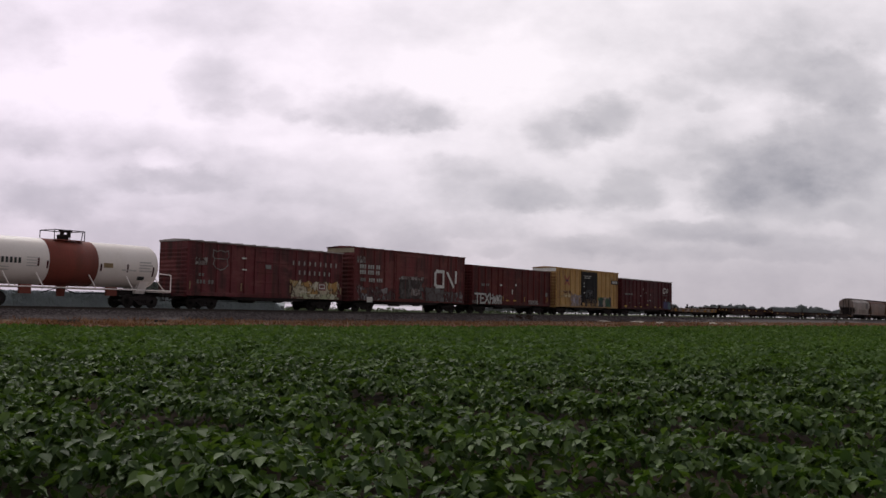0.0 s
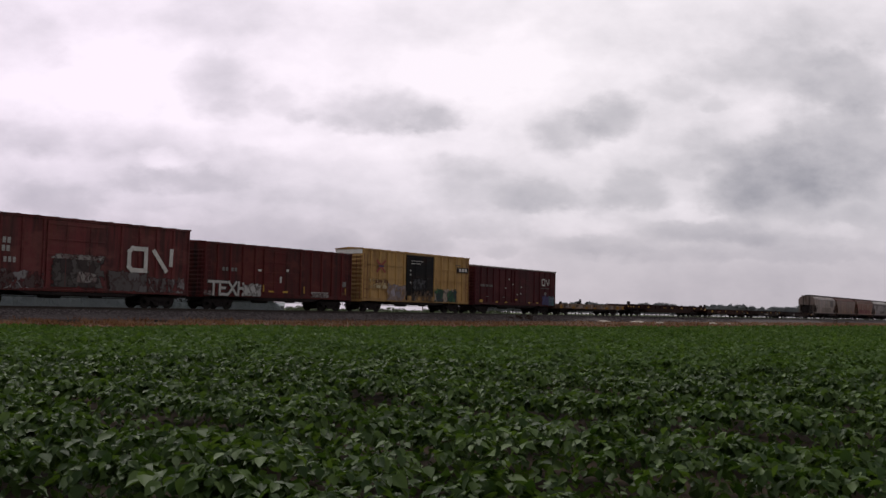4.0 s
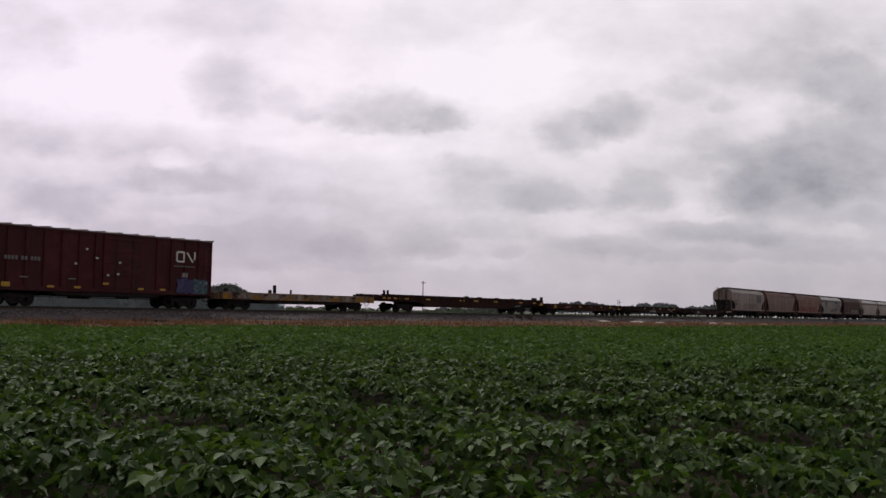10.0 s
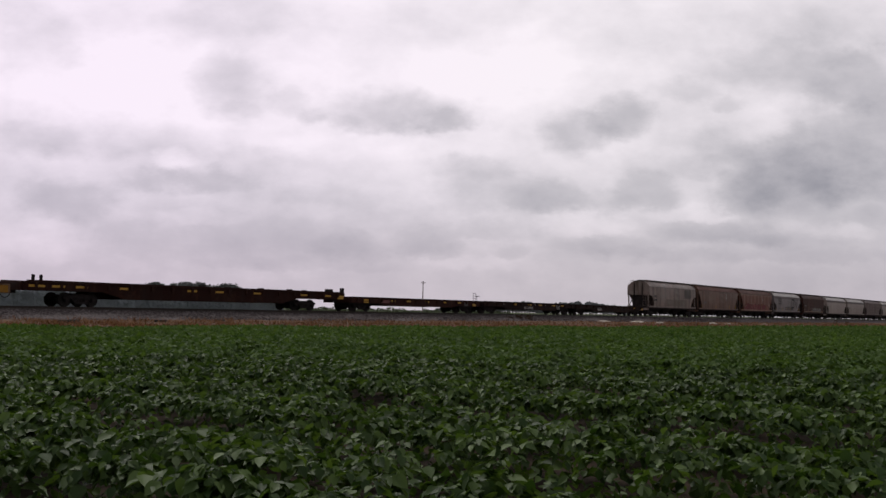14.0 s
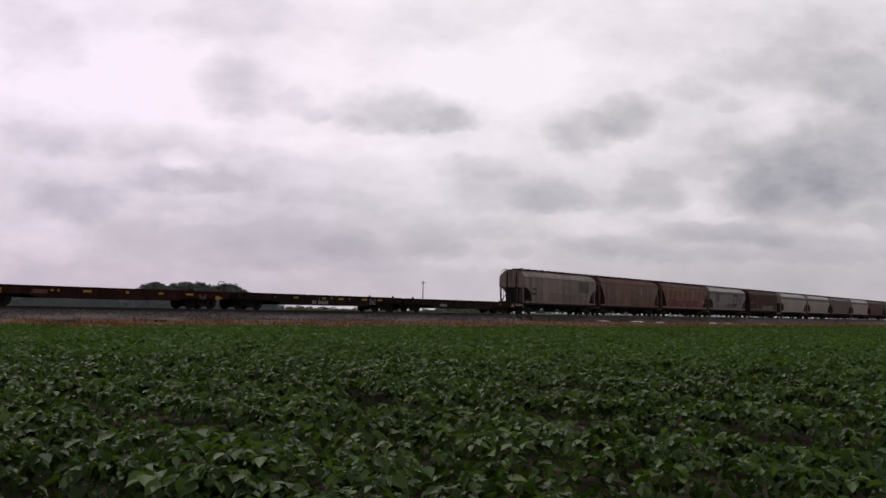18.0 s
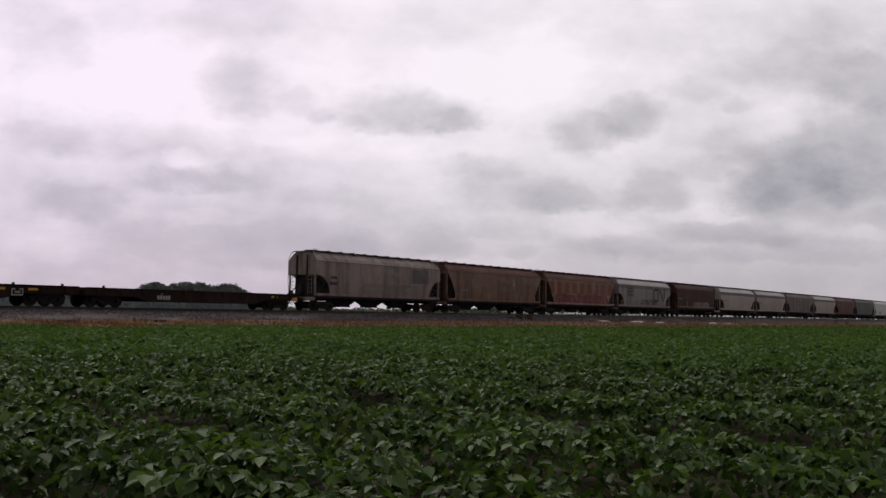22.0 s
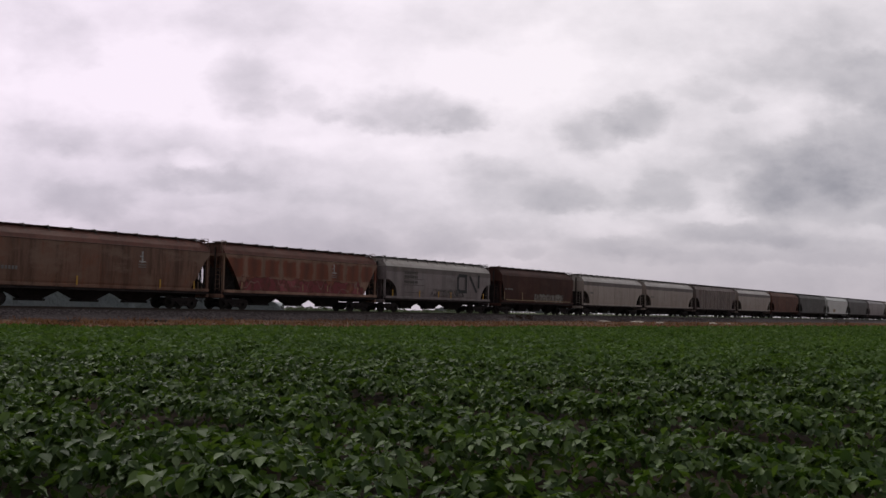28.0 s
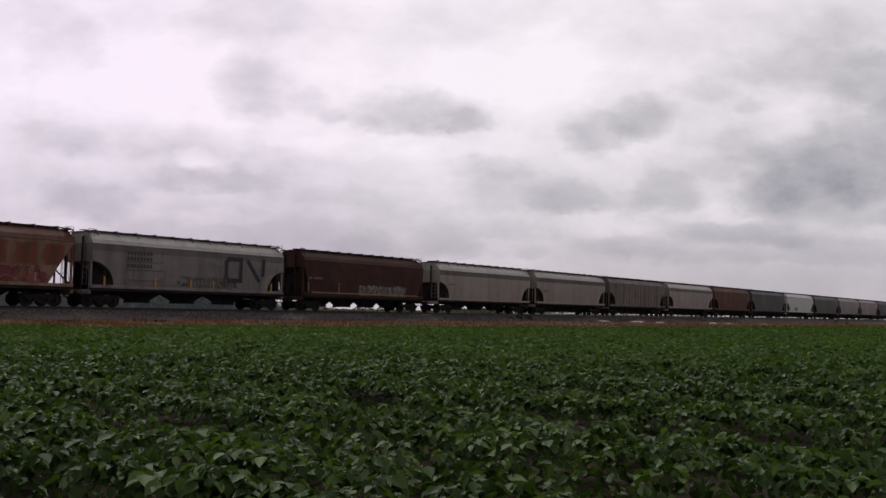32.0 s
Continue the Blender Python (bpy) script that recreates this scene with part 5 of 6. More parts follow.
    sprayed(c, -1.75, 1.9, 1.0, 2.0, y - 0.10, spray("smeared_rust_spray", ((0.05, 0.036, 0.03), (0.10, 0.06, 0.035)), (0.016, 0.015, 0.017), 0.5, 0.45, (0.16, 0.14, 0.13)))
    for zz, n in ((4.42, 9), (4.2, 7)):
        bars(c, "stencil_bar", (n,), -1.4, zz, 0.16, 0.06, 0.035, y - 0.10, M["mark_white"])
    for q, zz in ((-1.55, 3.55), (-1.55, 3.2), (-1.5, 2.5)):
        patch(c, "placard", q, q + 0.16, zz, zz + 0.14, y - 0.10, M["mark_white"])
    for q in (-5.9, -5.1):
        patch(c, "worn_panel", q, q + 0.5, 1.95, 2.2, y - 0.045, M["mark_cream"], "worn pale stencil patch")
    patch(c, "brake_plate", 5.3, 6.1, 4.35, 4.42, y - 0.03, M["mark_ash"], "dark stencil line")
    # maroon car with a small emblem
    c, hl, hw, zb, ze = boxcar("boxcar", "maroon box car with small white emblem and yellow strips", 105.6, 121.1, 4.68, M["brown_d"], 13, (-0.6, 2.3), M["brown_d"], M["roof_zinc"])
    y = -hw - 0.035
    emblem(c, 4.8, 3.08, 0.62, y, M["mark_white"], "small white owner's emblem")
    bars(c, "stencil_bar", (4, 2, 3), -6.85, 2.6, 0.15, 0.22, 0.06, y, M["mark_grey"])
    bars(c, "stencil_bar", (8,), 4.6, 2.72, 0.14, 0.09, 0.08, y, M["mark_grey"])
    for q, zz in ((-4.25, 1.1), (-2.55, 1.1), (-0.65, 1.38), (1.87, 1.13), (3.53, 1.13)):
        patch(c, "reflector", q, q + 0.42, zz, zz + 0.12, y - 0.06, M["mark_yellow"], "yellow strip")
    patch(c, "reflector", -6.95, -6.45, 1.08, 1.34, y, M["mark_yellow"], "yellow strip")
    for q, zz in ((-1.9, 3.4), (-1.2, 2.9), (0.4, 2.7), (-0.4, 1.9), (0.3, 2.0), (-2.6, 2.5)):
        patch(c, "placard", q, q + 0.16, zz, zz + 0.11, y - 0.09, M["mark_white"])
    sprayed(c, 4.75, 6.4, 0.98, 2.05, y, spray("violet_spray", ((0.075, 0.065, 0.15), (0.06, 0.05, 0.12)), (0.05, 0.04, 0.09), 0.6, 0.95))
    sprayed(c, 6.2, 7.5, 0.98, 2.05, y - 0.005, spray("teal_spray", ((0.05, 0.14, 0.14), (0.07, 0.10, 0.14)), (0.035, 0.05, 0.07), 0.45, 0.9, (0.2, 0.26, 0.26)))
    sprayed(c, 5.2, 5.75, 2.05, 2.4, y, M["ghost_spray"])
    for q in (-5.9, -2.9):
        patch(c, "stencil", q, q + 0.5, 1.62, 1.68, y, M["mark_grey"], "short worn stencil line")


# ---- flat cars ----
def flatcar(label, x0, x1, deck, side, fish, stakes, bogie, marks):
    car, length = new_car("flatcar", label, x0, x1, "flat cars")
    hl, hw = length / 2, 1.42
    part("deck", bev(B(-hl, hl, -hw, hw, deck - 0.10, deck), 0.012), M["flat_dark"], car)
    for s in (-1, 1):
        b = deck - 0.48
        prof = [(-hl, deck - 0.04), (hl, deck - 0.04), (hl, b), (hl * 0.62, b), (hl * 0.50, b - fish), (-hl * 0.50, b - fish), (-hl * 0.62, b), (-hl, b)]
        part("side_sill", prism(bmesh.new(), prof, "y", *sorted((s * hw, s * (hw + 0.07)))), side, car)
        part("deck_edge", bev(B(-hl, hl, *sorted((s * (hw + 0.0), s * (hw + 0.13))), deck - 0.05, deck + 0.015), 0.01), side, car)
        n = int(length / 1.5)
        for i in range(n):
            q = -hl + (i + 0.5) * length / n
            shared("stake_pocket", ("pocket", side.name), lambda: bev(B(-0.08, 0.08, -0.06, 0.06, -0.34, -0.05), 0.01), side, car, "", (q, s * (hw + 0.12), deck))
    for q in (-hl, hl):
        e = 1 if q > 0 else -1
        part("end_sill", bev(B(*sorted((q, q + e * 0.12)), -hw, hw, deck - 0.5, deck + 0.0), 0.012), side, car)
        part("grab_iron", rods([(q + e * 0.14, -hw + 0.1, deck - 0.15), (q + e * 0.2, -hw + 0.1, deck - 0.15), (q + e * 0.2, -hw + 0.7, deck - 0.15)], 0.016), M["steel"], car)
    for q, h, w in stakes:
        part("stanchion", bev(B(q - w / 2, q + w / 2, -hw + 0.02, -hw + 0.2, deck - 0.005, deck + h), 0.015), M["steel"], car)
    for q, w in marks:
        patch(car, "reflector", q - w / 2, q + w / 2, deck - 0.30, deck - 0.17, -hw - 0.075, M["mark_yellow"], "yellow strip")
    underframe(car, hl, deck - 0.12, 0.1)
    running_gear(car, length, bogie, 0.55)
    return car, hl, hw, deck


def flat_cars():
    c, hl, hw, dk = flatcar("tan-yellow intermodal flat car with short dark stanchions", 121.9, 138.1, 1.20, M["flat_tan"], 0.0,
                            [(-7.45, .26, .26), (-3.32, .26, .2), (-2.87, .60, .2), (-1.22, .32, .06), (6.75, .26, .26)], 12.0, [])
    for s in (-1, 1):
        part("belly_sill", prism(bmesh.new(), [(-5.0, dk - .46), (5.0, dk - .46), (3.6, dk - .74), (-3.6, dk - .74)], "y", *sorted((s * 1.1, s * 1.2))), M["steel"], c)
    for q, w, lo, hi in ((-7.45, .75, .46, .1), (-4.75, .7, .46, .26), (-1.65, .6, .46, .24), (.45, .5, .46, .28), (3.45, .8, .46, .22), (6.35, .8, .46, .1), (7.8, .5, .46, .06)):
        patch(c, "yellow_panel", q - w / 2, q + w / 2, dk - lo, dk - hi, -hw - 0.075, M["flat_yellow"], "patch of brighter yellow paint")
    for q, w in ((-5.9, 1.2), (-3.0, .8), (-.6, .5), (2.2, .9), (4.7, .7)):
        patch(c, "bare_panel", q - w / 2, q + w / 2, dk - .38, dk - .07, -hw - 0.075, M["flat_grey"], "patch worn down to grey primer")
    for q in (-6.6, -4.0, -2.2, .1, 2.9, 5.5):
        patch(c, "dark_pocket", q - .2, q + .2, dk - .2, dk - .08, -hw - 0.20, M["mark_black"], "dark lashing pocket")
    c, hl, hw, dk = flatcar("long dark brown flat car with low side curbs", 138.9, 165.7, 1.40, M["flat_brown"], 0.42,
                            [(-12.7, .42, .13), (-12.22, .42, .12), (-.6, .20, .5), (1.6, .16, .5), (4.7, .16, .5), (7.55, .16, .5), (9.1, .14, .4), (11.8, .30, .8), (13.3, .42, .36)], 18.9,
                            [(-12.55, 1.0), (-11.2, .8), (-9.7, .8), (-6.8, .6), (-1.56, .8), (.77, .7), (4.2, .7), (8.9, .7), (11.45, .8)])
    patch(c, "reflector", 12.6, 13.3, dk - .46, dk - .18, -hw - 0.075, M["mark_yellow"], "broad yellow end patch")
    for s in (-1, 1):
        part("side_curb", bev(B(-hl + .3, hl - .3, *sorted((s * (hw - .1), s * (hw + .05))), dk + .012, dk + .10), .012), M["flat_brown"], c)
    c, hl, hw, dk = flatcar("rusty brown flat car with yellow reflective strips", 166.5, 184.9, 1.18, M["flat_brown"], 0.20, [], 14.7,
                            [(-7.35, .6), (-3.85, .55), (-1.75, .55), (.9, .5), (3.6, .5), (5.8, .6)])
    patch(c, "reflector", -7.65, -7.05, dk - .46, dk - .36, -hw - 0.075, M["mark_yellow"], "yellow strip")
    patch(c, "reflector", 8.0, 8.55, dk - .5, dk - .28, -hw - 0.075, M["mark_yellow"], "broad yellow end patch")
    patch(c, "placard", 6.6, 7.2, dk - .52, dk - .2, -hw - 0.075, M["mark_ash"], "dull grey framed plate")
    patch(c, "worn_panel", -5.4, -4.3, dk - .44, dk - .2, -hw - 0.073, M["mark_dull"], "patch of dull pinkish primer")
    part("brake_stand", rods([(8.5, -1.2, dk - .005), (8.5, -1.2, dk + .72), (8.95, -1.2, dk + .72), (8.95, -1.2, dk - .005)], .022), M["steel"], c, "open brake stand of thin pipe")
    part("brake_stand_rail", rods([(8.5, -1.2, dk + .25), (8.95, -1.2, dk + .25)], .018), M["steel"], c)
    part("brake_post", rods([(9.12, -1.2, dk - .005), (9.12, -1.2, dk + .46)], .02), M["steel"], c)
    part("brake_wheel", ring(.24, .02), M["steel"], c).matrix_basis = pose(9.12, -1.2, dk + .46)
    c, hl, hw, dk = flatcar("black-brown flat car with white stencilled bars", 185.6, 203.9, 1.20, M["flat_dark"], 0.30, [(8.2, .14, .1), (5.2, .12, .1)], 14.9,
                            [(-3.5, .7), (-.55, .7), (1.55, .6), (4.35, .6), (6.3, .6)])
    bars(c, "lettering", (2, 5), -1.66, dk - .68, .16, .26, .075, -hw - .075, M["mark_pale"], "row of white stencil bars")
    for q in (-5.6, .4, 2.4):
        patch(c, "stencil", q, q + .25, dk - .26, dk - .2, -hw - .075, M["mark_pale"], "small pale stencil")
    part("placard", stroke([(5.05, dk - .58), (5.68, dk - .58), (5.68, dk - .24), (5.05, dk - .24), (5.05, dk - .58)], .07, -hw - .08), M["mark_pale"], c, "pale framed stencil panel")
    patch(c, "stencil", 5.2, 5.55, dk - .48, dk - .34, -hw - .08, M["mark_pale"])
    c, hl, hw, dk = flatcar("black-brown flat car with a pale stencil panel", 204.4, 222.2, 1.18, M["flat_dark"], 0.30, [(8.2, .3, .3), (-7.6, .14, .1)], 14.4, [(6.4, .6)])
    bars(c, "lettering", (5,), -3.8, dk - .62, .17, .26, .04, -hw - .075, M["mark_pale"], "row of pale stencil bars")
    patch(c, "stencil", -3.55, -3.1, dk - .3, dk - .22, -hw - .075, M["mark_grey"])
    patch(c, "reflector", 8.1, 8.7, dk - .46, dk - .22, -hw - .075, M["mark_yellow"], "broad yellow end patch")


# ---- covered hoppers ----
def body_levels(teardrop):
    """Half-widths by height over the rail."""
    if teardrop:
        return [(1.22, 1.46), (1.5, 1.51), (2.2, 1.55), (3.0, 1.555), (3.45, 1.55), (3.84, 1.54), (3.88, 1.51), (4.12, 1.33), (4.36, 1.04), (4.53, 0.76), (4.61, 0.55), (4.64, 0.0)]
    return [(1.22, 1.46), (1.5, 1.48), (2.2, 1.49), (3.0, 1.49), (3.55, 1.49), (3.95, 1.49), (4.0, 1.42), (4.38, 1.05), (4.55, 0.6), (4.6, 0.0)]


def hopper(label, x0, x1, mat, roof_mat, bays=3, teardrop=True, ribs=0, cut=1.55, open_h=2.78, top_mat=None, bogie=None, straight=False, margin=1.35, open_end=0, band=None, rib_mat=None, low=False):
    car, length = new_car("covered_hopper", label, x0, x1, "covered hoppers")
    hl = length / 2

    def reach(z):
        """Half length of the side sheet at a height: the corner is cut away in a curve or a slope."""
        f = min(1.0, max(0.0, (open_h - z) / (open_h - 1.22)))
        return hl - 0.04 - cut * (f ** 0.85 if straight else math.sqrt(max(0.0, 1 - (1 - f) ** 2)))
    rows = [(z, max(w, 0.02), reach(z)) for z, w in body_levels(teardrop)]
    # put in the level where the end cut begins, and more steps along its curve
    extra = []
    for z in (1.8, 2.45, 2.6, 2.70, 2.75, open_h):
        w = np.interp(z, [q[0] for q in rows], [q[1] for q in rows])
        extra.append((z, float(w), reach(z)))
    rows = sorted(rows + extra)
    bm = bmesh.new()
    deep = [l - 0.75 * min(1.0, max(0.0, (open_h - z) / 0.5)) for z, w, l in rows]
    loops = [[bm.verts.new(p) for p in ((-l, -w, z), (l, -w, z), (l, w, z), (-l, w, z))] for (z, w, _), l in zip(rows, deep)]
    for a, b in zip(loops[:-1], loops[1:]):
        for i in range(4):
            bm.faces.new((a[i], a[(i + 1) % 4], b[(i + 1) % 4], b[i]))
    bm.faces.new(loops[0][::-1]), bm.faces.new(loops[-1])
    bmesh.ops.recalc_face_normals(bm, faces=bm.faces)
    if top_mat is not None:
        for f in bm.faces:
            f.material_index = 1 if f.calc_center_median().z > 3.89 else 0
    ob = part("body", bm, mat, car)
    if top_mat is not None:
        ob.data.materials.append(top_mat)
    # side sheets run on past the recessed slope sheets of both ends
    for s in (-1, 1):
        for q in (-1, 1):
            bm = bmesh.new()
            tube = [[bm.verts.new((q * a, s * b, z)) for a, b in ((li, w), (l, w), (l, w - 0.04), (li, w - 0.04))] for (z, w, l), li in zip(rows, deep) if z <= open_h]
            for m, n in zip(tube[:-1], tube[1:]):
                for i in range(4):
                    bm.faces.new((m[i], m[(i + 1) % 4], n[(i + 1) % 4], n[i]))
            bmesh.ops.recalc_face_normals(bm, faces=bm.faces)
            part("side_sheet", bm, mat, car)
    ytop = rows[[q[0] for q in rows].index(3.0)][1]
    for s in (-1, 1):
        # Dark steel instead of side paint puts the shade below the body into colour.
        part("side_sill", bev(B(-hl + 0.02, hl - 0.02, *sorted((s * 1.34, s * 1.50)), 1.00, 1.18), 0.015), M["steel"], car)
        part("sill_flange", bev(B(-hl + 0.02, hl - 0.02, *sorted((s * 1.34, s * 1.57)), 1.17, 1.36), 0.015), mat, car)
        for q in (-1, 1):
            part("corner_post", bev(B(*sorted((q * (hl - 0.02), q * (hl - 0.13))), *sorted((s * 1.30, s * 1.42)), 1.26, open_h), 0.01), mat, car)
            shared("ladder", ("hopper_ladder", open_h), lambda: ladder_mesh(open_h - 1.2, 0.40, 0.3), M["steel"], car, "", (q * (hl - 0.62), s * 1.5, 1.24))
            part("end_brace", rods([(q * (hl - 0.1), s * 1.36, 1.28), (q * (hl - 1.15), s * 1.36, 2.2)], 0.045), M["steel"], car)
            shared("sill_step", "step", None, M["steel"], car, "", (q * (hl - 0.4), s * 1.45, 1.02))
            # dark web plate that closes most of the open end bay
            w0, w1 = hl - 0.28, hl - cut - 0.1
            web = [(q * w0, 1.05), (q * w1, 1.05), (q * w1, 1.3), (q * (hl - cut * 0.8), 2.4), (q * w0, open_h + 0.1)]
            if straight and q > 0:
                continue
            part("web_plate", prism(bmesh.new(), web, "y", *sorted((s * 0.80, s * 0.86))), M["steel"], car)
        part("eave_strip", bev(B(-hl + 0.04, hl - 0.04, *sorted((s * 1.45, s * (1.575 if teardrop else 1.51))), *((3.82, 3.865) if teardrop else (3.91, 3.95))), 0.012), roof_mat, car)
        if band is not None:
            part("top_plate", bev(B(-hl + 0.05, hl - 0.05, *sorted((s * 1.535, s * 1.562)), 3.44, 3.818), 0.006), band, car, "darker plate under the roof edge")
        # seams of the side sheets
        n = ribs or 6
        for i in range(1, n):
            q = -hl + cut + (length - 2 * cut) * i / n
            if ribs:
                part("side_post", bev(B(q - 0.05, q + 0.05, *sorted((s * (ytop - 0.02), s * (ytop + 0.08))), 1.26, 3.88), 0.012), rib_mat or mat, car)
            elif teardrop:
                shared("sheet_seam", ("tear_seam", mat.name), lambda: rods([(0, -1.497, 1.5), (0, -1.557, 2.2), (0, -1.557, 3.0), (0, -1.552, 3.45), (0, -1.515, 3.87)], 0.007, 5), mat, car, "", (q, 0, 0), 0 if s < 0 else math.pi)
    # slope sheet braces, end platform and end sill
    for q in (-1, 1):
        part("end_platform", bev(B(*sorted((q * (hl - 1.9), q * (hl + 0.05))), -1.35, 1.35, 0.98, 1.05), 0.01), M["steel"], car)
        part("end_sill", bev(B(*sorted((q * (hl - 0.12), q * (hl + 0.10))), -1.4, 1.4, 0.80, 1.06), 0.012), mat, car)
        if q != open_end:
            part("valve_box", bev(B(*sorted((q * (hl - 0.32), q * (hl - 0.02))), .1, .75, 1.3, 2.05), 0.02), M["steel"], car)
            part("end_frame", bev(B(*sorted((q * (hl - 0.5), q * (hl - 0.42))), *((-1.3, 1.3) if x0 > 276 else (-0.85, 0.85)), 1.05, 2.9), 0.01), M["steel"], car)
        part("hand_rail", rods([(q * (hl + .02), -1.36, 1.1), (q * (hl + .10), -1.36, 2.4), (q * (hl + .10), -1.36, 3.9), (q * (hl + .02), -1.2, 4.55), (q * (hl - .3), -.9, 4.76)], 0.02), mat, car)
        part("end_post", bev(B(*sorted((q * (hl - 0.02), q * (hl + 0.07))), -0.62, -0.50, 1.05, 4.30), 0.012), M["steel"], car)
        part("end_post", bev(B(*sorted((q * (hl - 0.02), q * (hl + 0.07))), 0.50, 0.62, 1.05, 4.30), 0.012), M["steel"], car)
        part("cage_rail", rods([(q * (hl + .05), 1.3, 1.1), (q * (hl + .14), 1.36, 2.2), (q * (hl + .14), 1.36, 4.0), (q * (hl + .05), 1.15, 4.5), (q * (hl - .2), .8, 4.72)], 0.024), mat, car)
        part("cage_rung", rods([(q * (hl + .14), 1.36, 2.9), (q * (hl + .02), 1.0, 2.9)], 0.018), mat, car)
        part("roof_ladder", ladder_mesh(3.1, 0.4, 0.32), mat, car).matrix_basis = pose(q * (hl + 0.04), -0.9, 1.3, 0, 0, 90)
        part("end_walkway", bev(B(*sorted((q * (hl - 0.35), q * (hl + 0.10))), -1.2, 1.0, 4.56, 4.61), 0.008), roof_mat, car)
        part("walkway_rail", rods([(q * (hl + .08), -1.2, 4.1), (q * (hl + .08), -1.2, 4.74), (q * (hl - .3), -1.2, 4.74), (q * (hl - .3), -1.2, 4.2)], 0.018), mat, car)
    # roof walk with its hatches
    part("running_board", bev(B(-hl - 0.15, hl + 0.15, -0.80, -0.32, 4.66, 4.70), 0.008), roof_mat, car)
    part("hatch_trough", bev(B(-hl + 0.9, hl - 0.9, -0.25, 0.28, 4.58, 4.70), 0.03), roof_mat, car)
    n = 11
    for i in range(n):
        q = -hl + 0.7 + (length - 1.4) * i / (n - 1)
        shared("hatch_batten", "batten", lambda: bev(B(-0.04, 0.04, -0.85, 0.42, 4.60, 4.75), 0.012), roof_mat, car, "", (q, 0, 0))
        if teardrop:
            shared("roof_bracket", "bracket", lambda: rods([(0, -0.80, 4.66), (0, -1.02, 4.36), (0, -1.26, 4.10)], 0.022), roof_mat, car, "", (q, 0, 0))
    # discharge bays between the trucks
    bogie = bogie or length * 0.79
    a, b = -bogie / 2 + margin, bogie / 2 - margin
    w = (b - a) / bays
    for i in range(bays):
        m = a + w * (i + 0.5)
        bm = bmesh.new()
        top, bot = w * 0.5, w * 0.40 if low else min(0.62, w * 0.22)
        lo = [bm.verts.new(p) for p in ((m - bot, -0.3, 0.44), (m + bot, -0.3, 0.44), (m + bot, 0.3, 0.44), (m - bot, 0.3, 0.44))]
        hi = [bm.verts.new(p) for p in ((m - top, -0.7, 1.12), (m + top, -0.7, 1.12), (m + top, 0.7, 1.12), (m - top, 0.7, 1.12))]
        for j in range(4):
            bm.faces.new((lo[j], lo[(j + 1) % 4], hi[(j + 1) % 4], hi[j]))
        bm.faces.new(lo[::-1]), bm.faces.new(hi)
        ch = part("discharge_bay", bm, M["steel"], car)
        part("outlet_gate", bev(B(m - bot - 0.25, m + bot + 0.25, -0.22, 0.22, 0.32, 0.46), 0.012), M["steel"], ch)
    for q in (-1, 1):
        part("stub_sill", B(*sorted((q * (hl + 0.1), q * (b - 0.1))), -0.28, 0.28, 0.78, 1.0), M["steel"], car)
    part("brake_cylinder", rod(bmesh.new(), (-hl + 0.9, -0.6, 1.3), (-hl + 1.5, -0.6, 1.3), 0.16, 10), M["steel"], car)
    running_gear(car, length, bogie, 0.62)
    return car, hl


